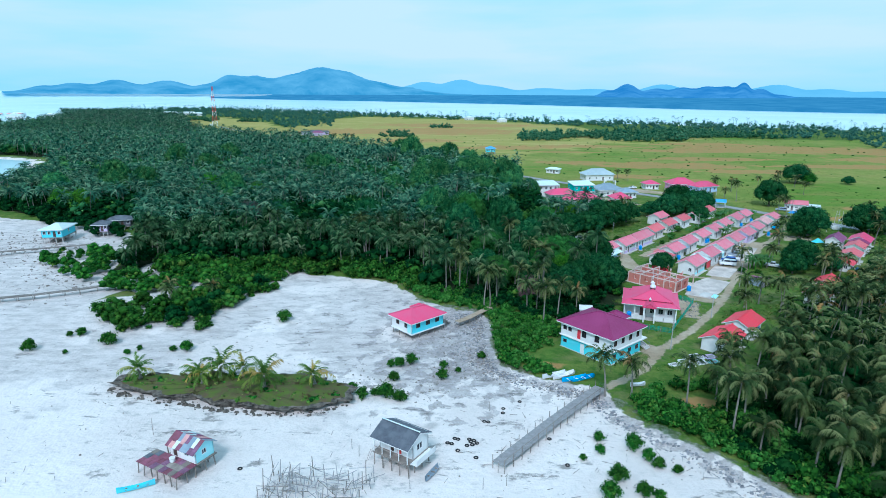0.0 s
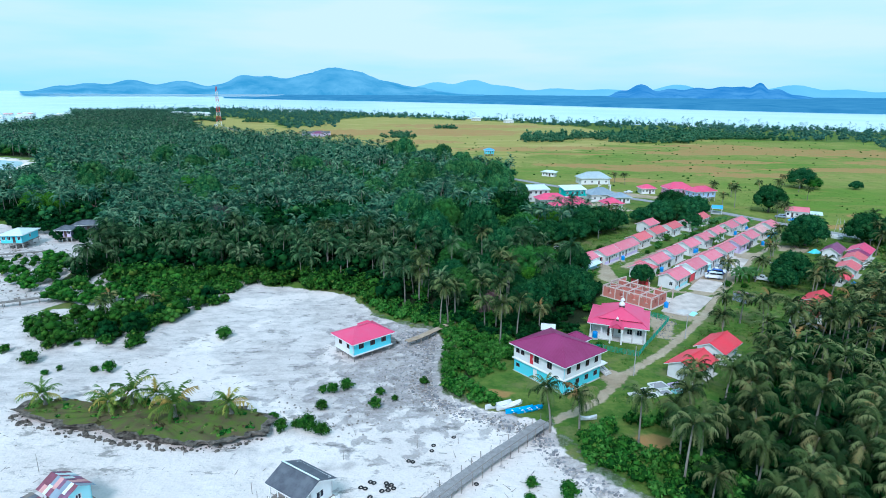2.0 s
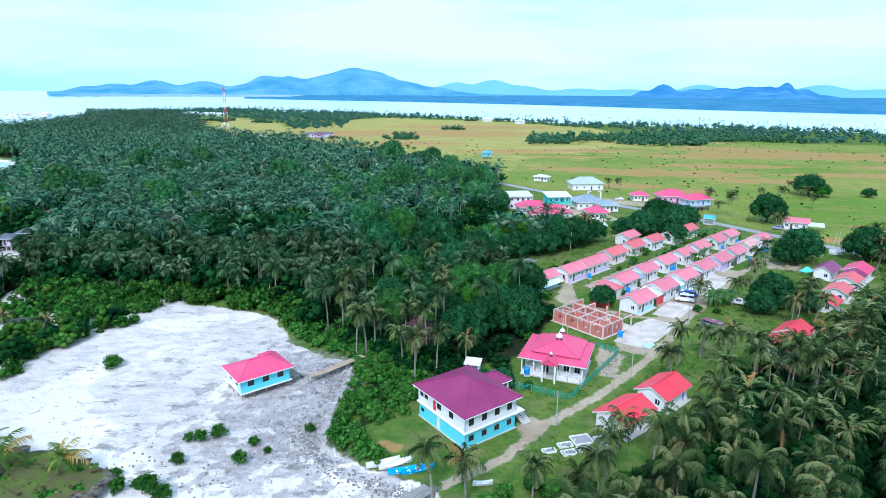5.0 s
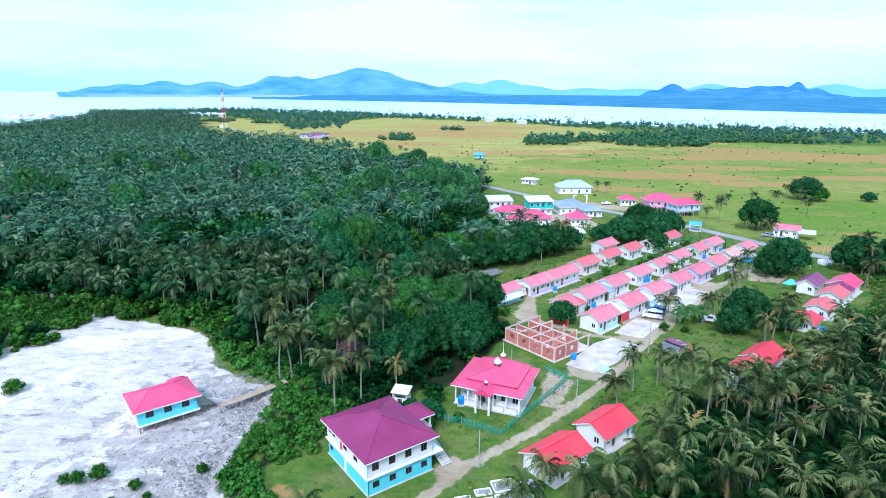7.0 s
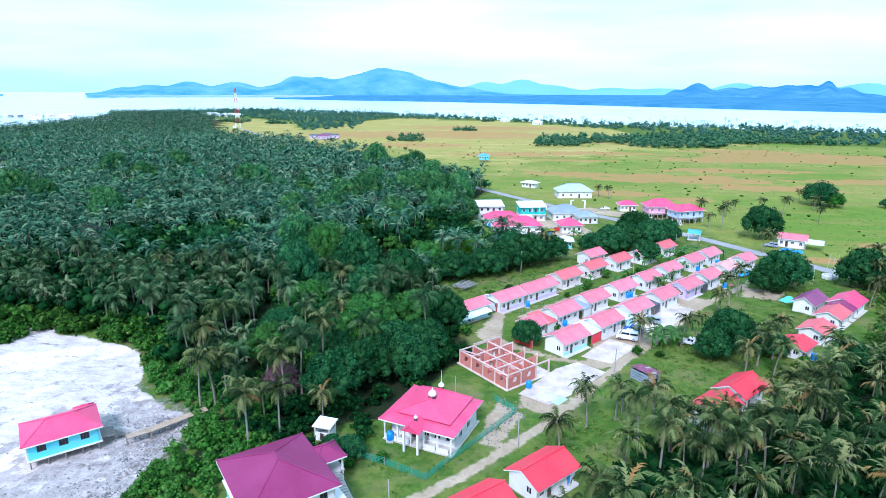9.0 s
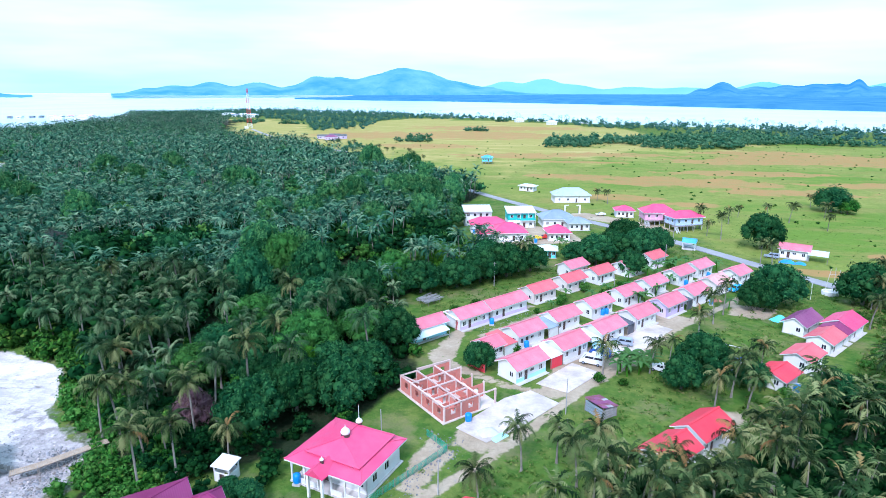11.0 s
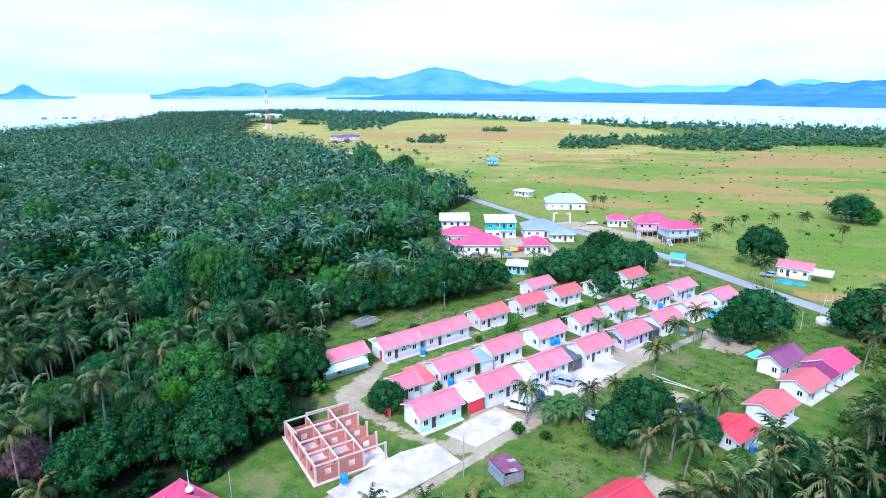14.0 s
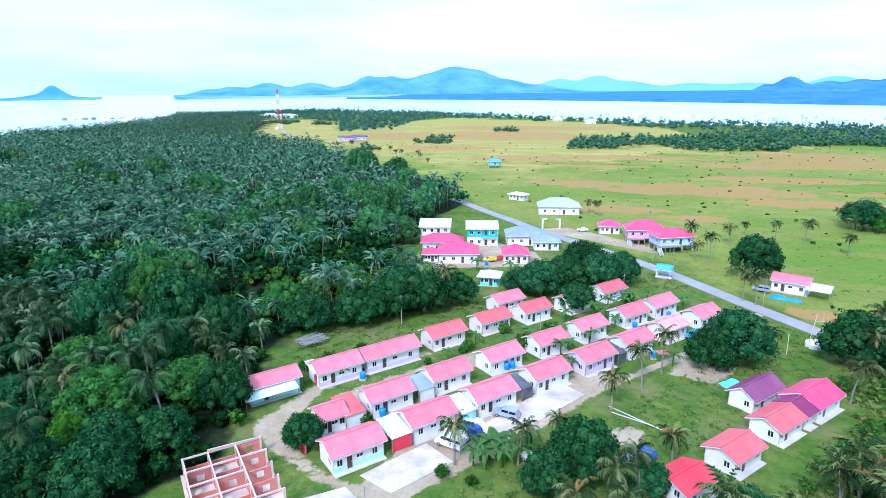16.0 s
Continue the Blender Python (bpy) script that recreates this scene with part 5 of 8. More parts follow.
def veranda(x, y, ang, L, D, z, wall_mat, label):
    """A raised timber veranda with its rail and a flight of steps, set against a stilt house."""
    ob = root("veranda", label, "veranda", x, y, 0, ang, "verandas")
    part("floor", Geo().box(0, 0, z - 0.16, L, D, z), WOOD, ob)
    part("rail", Geo().box(1.4, 0.02, z + 0.82, L, 0.08, z + 0.9), TRIM, ob)
    for k in range(int(L / 0.45)):
        if k * 0.45 > 1.3:
            part("baluster", Geo().box(k * 0.45, 0.03, z, k * 0.45 + 0.06, 0.07, z + 0.83), wall_mat, ob)
    for k in range(4):
        part("post", Geo().box(0.1 + k * (L - 0.3) / 3, 0.02, -0.2, 0.22 + k * (L - 0.3) / 3, 0.14, z - 0.16), CONC, ob)
    n = 9
    for k in range(n):
        part("step", Geo().box(0.1, -0.26 * (k + 1), z * (1 - (k + 1) / n) - 0.05, 1.3, -0.26 * k, z * (1 - (k + 1) / n)), TRIM, ob)
    for a in (0.06, 1.3):
        part("stringer", Geo().beam((a, 0, z - 0.1), (a, -0.26 * n, 0.0), 0.05, 0.2), TRIM, ob)
    return ob


veranda(130.6, 288.4, 22, 9.0, 1.9, 2.2, BLUEWALL, "white railed veranda of a blue stilt house")
veranda(121.6, 298.9, 6, 6.0, 2.0, 2.0, PINKWALL, "railed veranda of a pink stilt house")


def blue_shelter():
    ob = root("bus_shelter", "open roadside shelter with a blue roof", "shelter", 127.6, 262.6, 0, -20)
    gable_roof(ob, 4.6, 4.2, 2.6, 3.7, BLUE_SHEET)
    for a in (0.4, 4.2):
        for b in (0.4, 3.8):
            part("post", Geo().box(a - 0.1, b - 0.1, -0.2, a + 0.1, b + 0.1, 2.55), WHITE, ob)
    part("low_wall", Geo().box(0.4, 3.6, 0, 4.2, 3.75, 1.0).box(0.35, 0.5, 0, 0.5, 3.6, 1.0), WHITE, ob)
    part("floor", Geo().box(0.1, 0.1, -0.2, 4.5, 4.1, 0.15), CONC, ob)


blue_shelter()


# ---- stilt houses on the flat ----
FLAT = -0.45


def stilts_under(ob, x0, y0, x1, y1, nx, ny, top, material=None, rough=0.0, rng=None):
    for i in range(nx):
        for j in range(ny):
            a, b = x0 + (x1 - x0) * i / (nx - 1), y0 + (y1 - y0) * j / (ny - 1)
            da, db = (rng.uniform(-rough, rough), rng.uniform(-rough, rough)) if rng else (0, 0)
            part("stilt", Geo().tube([(a + da, b + db, -0.4), (a, b, top)], [0.09, 0.08], 6), material or WOOD, ob)


def beach_house():
    ob = root("stilt_house", "cyan and white stilt house with a pinkish red hip roof", "stilt house", -3.1, 109.8, FLAT, 43)
    L, W, F, H = 10.2, 8.0, 1.5, 4.1
    hip_roof(ob, 0, 0, L, W, H, H + 1.6, 3.4, HALL_PINK)
    hip_roof(ob, L - 3.2, W - 1.6, 3.0, 2.8, H - 0.3, H + 0.45, 0.6, HALL_PINK, name="rear_roof")
    part("rear_wall", Geo().box(L - 2.9, W - 0.45, F, L - 0.6, W + 0.8, H - 0.45), WHITE, ob)
    n, d = L - 1.2, W - 1.2
    box_walls(ob, 0.6, 0.6, L - 0.6, W - 0.6, F, H - 0.05, (CYAN, CYAN, WHITE, WHITE), [(n * k, 1.15, F + 1.0, 1.05) for k in (0.2, 0.5, 0.8)], [(d * 0.5, 0.9, F + 0.05, 2.0, DOOR_DARK)], [(n * 0.4, 1.1, F + 1.0, 1.0)],
              [(d * 0.3, 1.1, F + 0.95, 1.1), (d * 0.75, 1.6, F + 0.9, 1.2)], bars=2, frame_mat=DOOR_DARK)
    part("corner_panel", Geo().box(0.56, 0.9, F + 0.1, 0.598, 2.0, H - 0.2), CYAN_PALE, ob)
    part("floor", Geo().box(0.45, 0.45, F - 0.22, L - 0.3, W - 0.45, F), TRIM, ob)
    part("landing", Geo().box(L - 0.6, 1.4, F - 0.2, L + 1.6, 4.4, F - 0.08), WOOD, ob)
    stilts_under(ob, 0.8, 0.8, L - 0.8, W - 0.8, 5, 4, F - 0.2)
    stilts_under(ob, L + 0.4, 1.6, L + 1.4, 4.2, 2, 2, F - 0.2)
    for k in range(4):
        part("step", Geo().box(L + 1.6 + k * 0.35, 2.2, F - 0.5 - k * 0.3, L + 1.95 + k * 0.35, 3.4, F - 0.42 - k * 0.3), WOOD, ob)


beach_house()


def walkway(name, pts, width, z, label, material, posts_every=2.2, rail=False, drop=1.2):
    """A plank walk on thin posts."""
    ob = root(name, label, "walkway", 0, 0, 0, 0)
    rng = random.Random(len(pts) + int(width * 10))
    g, posts = Geo(), []
    for (x0, y0), (x1, y1) in zip(pts, pts[1:]):
        d = Vector((x1 - x0, y1 - y0, 0))
        n = int(d.length / 0.24)
        u = d.normalized()
        s = Vector((-u.y, u.x, 0))
        for i in range(n):
            c = Vector((x0, y0, z)) + u * (i + 0.5) * d.length / n
            w = width / 2 * rng.uniform(0.95, 1.05)
            g.beam(c - s * w + Vector((0, 0, rng.uniform(-0.015, 0.015))), c + s * w, 0.2, 0.045)
        k = max(1, int(d.length / posts_every))
        for i in range(k + 1):
            c = Vector((x0, y0, z)) + u * i * d.length / k
            for sg in (-1, 1):
                q = c + s * sg * (width / 2 - 0.05)
                top = z + (1.0 if rail and rng.random() < 0.85 else -0.05)
                posts.append(((q.x, q.y, z - drop - 0.3), (q.x + rng.uniform(-0.08, 0.08), q.y, top)))
        for sg in (-1, 1):
            a, b = Vector((x0, y0, z - 0.1)) + s * sg * (width / 2 - 0.15), Vector((x1, y1, z - 0.1)) + s * sg * (width / 2 - 0.15)
            part("bearer", Geo().beam(a, b, 0.1, 0.14), WOOD, ob)
            if rail:
                a, b = Vector((x0, y0, z + 0.9)) + s * sg * (width / 2 - 0.05), Vector((x1, y1, z + 0.9)) + s * sg * (width / 2 - 0.05)
                if sg < 0:
                    part("hand_rail", Geo().beam(a, b, 0.06, 0.06), WOOD, ob)
    for a, b in posts:
        part("post", Geo().tube([a, b], [0.06, 0.05], 5), WOOD, ob)
    dk = part("deck", g, material, ob, "bleached cross planks")
    dk["kind"] = "stuff"
    return ob


walkway("jetty", [(11.6, 66.6), (21.5, 78.2), (31.3, 88.8)], 2.1, 0.75, "long bleached plank jetty on thin posts", WOOD_PALE, 2.0, True)
walkway("footbridge", [(6.6, 118.4), (9.0, 120.6), (14.6, 127.8)], 1.5, 0.9, "brown plank footbridge from shore to a stilt house", PLANK_BROWN, 2.0)
walkway("jetty", [(-122, 126), (-99.5, 134.1), (-90.6, 138.7), (-84, 143)], 1.5, 0.9, "long old jetty over the tidal flat", WOOD, 3.0)
walkway("jetty", [(-175, 160), (-137.4, 174.2), (-114.9, 184.2)], 1.6, 0.9, "long old jetty over the far tidal flat", WOOD, 3.0)


def grey_stilt_house():
    ob = root("stilt_house", "white stilt house with a weathered grey gable roof", "stilt house", -6.4, 67.7, FLAT, -33)
    L, W, F, H = 6.6, 5.8, 2.2, 4.6
    gable_roof(ob, L, W, H, H + 1.35, GREY_SHEET)
    part("ridge_board", Geo().beam((-0.02, W / 2, H + 1.43), (L + 0.02, W / 2, H + 1.43), 0.22, 0.05), ZINC, ob)
    n, d = L - 0.8, W - 2.2
    box_walls(ob, 0.4, 1.7, L - 0.4, W - 0.5, F, H + 0.25, WHITE, [(n * 0.15, 0.7, F + 0.9, 1.0), (n * 0.36, 0.8, F + 0.05, 1.95, DOOR_DARK), (n * 0.6, 0.7, F + 0.05, 1.95, MAST_RED), (n * 0.84, 0.8, F + 0.9, 1.0)],
              [(d * 0.45, 1.3, F + 0.8, 1.1)], [], [(d * 0.5, 1.0, F + 0.9, 1.0)], gable=1.0, split=0.36)
    part("floor", Geo().box(0.2, 0.25, F - 0.16, L - 0.2, W - 0.3, F), WOOD, ob)
    for k in range(5):
        a = 0.4 + k * (L - 0.8) / 4
        part("veranda_post", Geo().box(a - 0.05, 0.35, F, a + 0.05, 0.45, H), WHITE, ob)
    part("veranda_rail", Geo().box(0.4, 0.37, F + 0.8, L * 0.5, 0.42, F + 0.88), WOOD, ob)
    part("side_balcony", Geo().box(L - 0.2, 0.8, F - 0.1, L + 0.9, W - 0.5, F), TRIM, ob)
    part("side_rail", Geo().box(L + 0.84, 0.8, F, L + 0.9, W - 0.5, F + 0.75), WHITE, ob)
    stilts_under(ob, 0.4, 0.5, L - 0.4, W - 0.5, 5, 4, F - 0.15, WOOD, 0.15, random.Random(4))
    part("ladder", Geo().beam((-0.3, 0.5, F), (-1.0, 0.2, 0.0), 0.06).beam((-0.3, 1.0, F), (-1.0, 0.7, 0.0), 0.06), WOOD, ob)


grey_stilt_house()


def patched_hut():
    ob = root("stilt_hut", "small cyan stilt hut with a patched rusty roof", "stilt hut", -34.6, 66.9, FLAT, -27)
    L, W, F, H = 5.6, 3.6, 1.9, 3.8
    ym = W * 0.5
    rng = random.Random(8)
    eaves = ((-0.3, ym), (W + 0.3, ym))
    for y0, y1 in eaves:
        for k in range(8):
            cut = rng.uniform(0.35, 0.65)
            for u0, u1 in ((0, cut), (cut, 1.0)):
                a, b = k * L / 8 + rng.uniform(-0.05, 0.02), (k + 1) * L / 8 + 0.05
                lift = 0.02 * (k % 2) + (0.03 if u0 == 0 else 0)
                p = [(a, y0 + (y1 - y0) * u0, H - 0.25 + 1.25 * u0 + lift), (b, y0 + (y1 - y0) * u0, H - 0.25 + 1.25 * u0 + lift), (b, y0 + (y1 - y0) * u1, H - 0.25 + 1.25 * u1 + lift), (a, y0 + (y1 - y0) * u1, H - 0.25 + 1.25 * u1 + lift)]
                part("roof_sheet", Geo().slab(p if y0 < ym else p[::-1], 0.04), rng.choice((RUST, RUST, RUST, RUST_PURPLE, RUST_PURPLE, RUST_PURPLE, BLUEGREY, ZINC, PINK_FADED, RUST)), ob)
    box_walls(ob, 0.3, 0.3, L - 0.3, W - 0.2, F, H, (WHITE, CYAN_PALE, CYAN_PALE, WHITE), [(1.0, 0.8, F + 0.05, 1.6, DOOR_DARK), (3.2, 0.9, F + 0.7, 0.9)], [(1.5, 0.8, F + 0.8, 0.8)], [], [(1.5, 0.7, F + 0.8, 0.8)], gable=0.85)
    for k in range(9):
        for j in range(3):
            a, b = -2.6 + k * (L + 2.4) / 9, -3.0 + j * 1.1
            part("porch_sheet", Geo().box(a, b, F - 0.16, a + (L + 2.4) / 9 - 0.02, b + 1.1, F - 0.03 + 0.03 * ((k + j) % 2)), rng.choice((RUST, RUST, RUST_PURPLE, WOOD, RUST_PURPLE, GREY_SHEET)), ob)
    part("deck", Geo().box(-0.2, 0.35, F - 0.15, L, W, F - 0.02), WOOD, ob)
    stilts_under(ob, -2.4, -2.8, L - 0.4, W - 0.3, 7, 5, F - 0.1, WOOD, 0.2, rng)
    part("tub", Geo().tube([(1.9, -0.7, F), (1.9, -0.7, F + 0.6)], [0.35, 0.42], 10), TRIM, ob)


patched_hut()


def boat(x, y, ang, L, w, hull, label, z=FLAT, inner=None):
    """An open wooden boat with thwarts."""
    ob = root("boat", label, "boat", x, y, z, ang, "boats")
    g, n = Geo(), 12
    out, inn = [], []
    for i in range(n + 1):
        t = i / n
        b = w / 2 * max(0.06, math.sin(math.pi * (0.06 + 0.88 * t)) ** 0.7)
        sheer = 0.5 + 0.35 * (2 * t - 1) ** 2
        xx = (t - 0.5) * L
        out.append([(xx, -b, sheer), (xx, -b * 0.62, 0.12), (xx, 0, 0.0), (xx, b * 0.62, 0.12), (xx, b, sheer)])
        inn.append([(xx, -b * 0.86, sheer - 0.01), (xx, -b * 0.5, 0.2), (xx, 0, 0.14), (xx, b * 0.5, 0.2), (xx, b * 0.86, sheer - 0.01)])
    vs = [p for r in out for p in r] + [p for r in inn for p in r]
    k = 5 * (n + 1)
    fs = []
    for i in range(n):
        for j in range(4):
            a = i * 5 + j
            fs += [(a, a + 5, a + 6, a + 1)[::-1], (k + a, k + a + 1, k + a + 6, k + a + 5)[::-1]]
        for j in (0, 4):
            a = i * 5 + j
            fs.append((a, k + a, k + a + 5, a + 5) if j == 4 else (a, a + 5, k + a + 5, k + a))
    part("hull", g.add(vs, fs), hull, ob)
    for t in (-0.25, 0.05, 0.3):
        part("thwart", Geo().box(t * L - 0.12, -w * 0.42, 0.36, t * L + 0.12, w * 0.42, 0.41), inner or WOOD, ob)
    return ob


boat(-36.7, 62.0, 26, 4.6, 0.75, CYAN, "narrow cyan canoe beside a stilt hut")
boat(2.4, 65.6, 62, 3.6, 0.9, BLUEGREY, "small grey-blue boat under a stilt house")
boat(24.2, 94.4, 25, 5.0, 1.4, CAR_WHITE, "white wooden boat pulled up on the grass", -0.1, TRIM)
boat(26.0, 94.3, 30, 5.0, 1.4, WHITE, "white wooden boat pulled up on the grass", -0.1, TRIM)
boat(27.6, 93.0, 20, 5.0, 1.3, CAR_CYAN, "blue and white boat pulled up on the grass", -0.1, TRIM)
boat(29.3, 93.2, 24, 4.8, 1.3, CAR_CYAN, "blue and white boat pulled up on the grass", -0.1, TRIM)
boat(38.4, 90.6, 10, 2.8, 0.8, CAR_WHITE, "small white boat lying in the scrub", 0.1, TRIM)


def wreck_frame():
    """The bare pole frame of a fallen stilt house."""
    ob = root("collapsed_hut", "collapsed stilt hut reduced to bare grey poles", "hut ruin", -12.5, 61.0, FLAT, -6)
    rng = random.Random(21)
    for i in range(13):
        for j in range(6):
            if rng.random() < 0.22:
                continue
            x, y = -7.2 + i * 1.15 + rng.uniform(-0.3, 0.3), -4.5 + j * 1.6 + rng.uniform(-0.3, 0.3)
            h = rng.uniform(1.2, 3.4)
            part("pole", Geo().tube([(x, y, -0.3), (x + rng.uniform(-0.25, 0.25), y + rng.uniform(-0.2, 0.2), h)], [0.07, 0.05], 5), WOOD_PALE if rng.random() < 0.6 else WOOD, ob)
    for k in range(110):
        x, y, a = rng.uniform(-7.0, 6.6), rng.uniform(-4.5, 3.6), rng.choice((0.1, 0.2, 1.6, 1.75, 0.7, -0.5)) + rng.uniform(-0.2, 0.2)
        z, s = rng.uniform(0.3, 2.1), rng.uniform(2.0, 4.2)
        d = (math.cos(a) * s / 2, math.sin(a) * s / 2)
        part("pole", Geo().tube([(x - d[0], y - d[1], z + rng.uniform(-0.3, 0.3)), (x + d[0], y + d[1], z + rng.uniform(-0.3, 0.3))], [0.05, 0.045], 5), WOOD_PALE if rng.random() < 0.7 else WOOD, ob)


wreck_frame()


# ---- far jetty settlement ----
hip_house(-135.0, 189.0, 8.0, 11.0, 8, ZINC, CYAN, "cyan stilt house with a white roof on the flat", 2.8, 4.2, stilts=1.6)
hip_house(-123.0, 199.0, 6.0, 6.0, 10, GREY_SHEET, LILAC, "grey stilt shack on the flat", 2.6, 3.8, stilts=1.4)
hip_house(-122.0, 207.0, 9.0, 6.0, 15, GREY_SHEET, GREY_SHEET, "dark grey stilt shack on the flat", 2.6, 3.8, stilts=1.4)
hip_house(-140.0, 238.0, 7.0, 7.0, 5, PINK, WHITE, "small white hall with a pink roof and dome", 2.8, 5.0, ridge=0.5)

# ---- plants ----
def palm_crown(rng, fronds, leaflets, reach, droop=1.0, span=1, fall=0.30):
    """Fronds that arch out of the top, each a rib with ragged leaflets hanging on both sides."""
    V, T = [], []
    for k in range(fronds):
        az = 2.399963 * k + rng.uniform(-0.35, 0.35)
        q = (k + 0.5) / fronds
        el = radians(82 - 112 * q ** 1.1 + rng.uniform(-12, 12))
        size = reach * rng.uniform(0.78, 1.12) * (0.78 + 0.22 * math.sin(math.pi * min(1, q + 0.2)))
        out, side = Vector((math.cos(az), math.sin(az), 0)), Vector((-math.sin(az), math.cos(az), 0))
        bend, twist = rng.uniform(-0.35, 0.35), rng.uniform(-0.6, 0.6)
        p, e, ribs = Vector((0, 0, 0)), el, []
        seg = size / leaflets
        for i in range(leaflets + 1):
            ribs.append(p.copy())
            along_ = (out + side * bend * (i / leaflets)).normalized()
            p = p + (along_ * math.cos(e) + Vector((0, 0, 1)) * math.sin(e)) * seg
            e = max(e - droop * (0.35 + 1.7 * (i / leaflets)) * 1.75 / leaflets, radians(-86))
        base = len(V)
        V += ribs
        hang = side * math.cos(twist) + Vector((0, 0, 1)) * math.sin(twist)
        for i in range(leaflets):
            t = (i + 0.6) / leaflets
            ll = size * 0.25 * math.sin(math.pi * min(1, 0.20 + 0.74 * t)) ** 0.6
            for s in (-1, 1):
                if i < leaflets * 0.10 or rng.random() < 0.05:
                    continue
                l_ = ll * rng.uniform(0.65, 1.2)
                far = min(i + span, leaflets)
                tip = ribs[i + 1] + hang * s * l_ * 0.72 + Vector((0, 0, -1)) * l_ * (fall + 0.45 * rng.random()) + (ribs[i + 1] - ribs[i]) * rng.uniform(0.6, 1.6)
                V.append(tip)
                T.append((base + i, base + far, len(V) - 1) if s > 0 else (base + far, base + i, len(V) - 1))
    return np.array([tuple(p) for p in V]), np.array(T)


def palm_trunk(rng, h, r=0.16, n=5, segs=4):
    lean = Vector((rng.uniform(-1, 1), rng.uniform(-1, 1), 0)) * h * 0.14
    pts = [lean * (t * t) + Vector((0, 0, h * t)) for t in (i / segs for i in range(segs + 1))]
    g = Geo().tube(pts, [r * (1.5 if i == 0 else 1.0 - 0.35 * i / segs) for i in range(segs + 1)], n)
    return g, pts[-1]


def tri_of(g):
    t = []
    for q in g.f:
        t += [(q[0], q[i], q[i + 1]) for i in range(1, len(q) - 1)]
    return np.array(g.v), np.array(t)


def join(*bits):
    V, T, M, off = [], [], [], 0
    for v, t, m in bits:
        V.append(v)
        T.append(t + off)
        M.append(np.full(len(t), m))
        off += len(v)
    return np.concatenate(V), np.concatenate(T), np.concatenate(M)


def palm_template(seed, h, fronds, leaflets, reach, n=4, segs=2):
    rng = random.Random(seed)
    g, top = palm_trunk(rng, h, 0.15, n, segs)
    tv, tt = tri_of(g)
    cv, ct = palm_crown(rng, fronds, leaflets, reach, 0.9, 2 if leaflets < 6 else 1)
    return join((tv, tt, 0), (cv + np.array(top), ct, 1))


def leaf_shell(rng, blobs, count, size, flat=0.8, lo=0.86, hi=1.12):
    """Leaf sprays thickly set through the outer part of a set of clumps (x, y, z, radius)."""
    r = np.random.RandomState(rng.randrange(10 ** 6))
    B = np.array(blobs, float)
    k = r.choice(len(B), count, p=B[:, 3] ** 2 / (B[:, 3] ** 2).sum())
    u = r.normal(size=(count, 3)) + np.array((0, 0, 0.45))
    u /= np.linalg.norm(u, axis=1)[:, None]
    p = B[k, :3] + u * np.array((1, 1, flat)) * (B[k, 3] * r.uniform(lo, hi, count))[:, None]
    nrm = u + r.normal(size=(count, 3)) * 0.38 + np.array((0, 0, 0.15))
    nrm /= np.linalg.norm(nrm, axis=1)[:, None]
    a = np.cross(nrm, r.normal(size=(count, 3)))
    a /= np.linalg.norm(a, axis=1)[:, None] + 1e-9
    b = np.cross(nrm, a)
    s = (size * r.uniform(0.55, 1.3, count))[:, None]
    w = (r.uniform(0.35, 0.65, count))[:, None]
    V = np.stack((p - a * s * 0.5 - b * s * w * 0.6, p - a * s * 0.2 + b * s * w, p + a * s * 0.7 + b * s * w * 0.1 - nrm * s * 0.12), 1).reshape(-1, 3)
    return V, np.arange(count * 3).reshape(-1, 3)


def core(rng, blobs, sub=1, shrink=0.90, flat=0.8):
    """Dark inner leaf masses that keep a crown from being see-through."""
    V, T, off = [], [], 0
    bm = bmesh.new()
    bmesh.ops.create_icosphere(bm, subdivisions=sub, radius=1.0)
    bm.verts.ensure_lookup_table()
    sv = np.array([tuple(v.co) for v in bm.verts])
    st = np.array([[v.index for v in f.verts] for f in bm.faces])
    bm.free()
    for x, y, z, r in blobs:
        j = np.array([rng.uniform(0.90, 1.05) for _ in sv])[:, None]
        V.append(sv * j * np.array((r, r, r * flat)) * shrink + np.array((x, y, z)))
        T.append(st + off)
        off += len(sv)
    return np.concatenate(V), np.concatenate(T)


def dome_blobs(rng, R, H, base, n, rb):
    """Clumps that fill a broad uneven dome, down to its skirt."""
    blobs = [(0, 0, base + H * 0.40, R * 0.70)]
    for k in range(n):
        a = 2.399963 * k + rng.uniform(-0.35, 0.35)
        t = (k + 0.5) / n
        lat = math.asin(1 - t * 1.08)
        rr = (R - rb * 0.7) * max(0.15, math.cos(lat)) * rng.uniform(0.88, 1.08)
        z = base + H * 0.36 + H * 0.50 * math.sin(lat) * rng.uniform(0.9, 1.12)
        blobs.append((rr * math.cos(a), rr * math.sin(a), z, rb * rng.uniform(0.75, 1.3)))
    return blobs


def tree_template(seed, R, H, base, n, rb, leaves, size, sub=1, loose=False, reach=(0.86, 1.12)):
    rng = random.Random(seed)
    blobs = dome_blobs(rng, R, H, base, n, rb)
    lv, lt = leaf_shell(rng, blobs, leaves, size, 0.8, *((0.66, 1.30) if loose else reach))
    cv, ct = core(rng, blobs, sub, 0.70 if loose else 0.84)
    return join((lv, lt, 0), (cv, ct, 0))


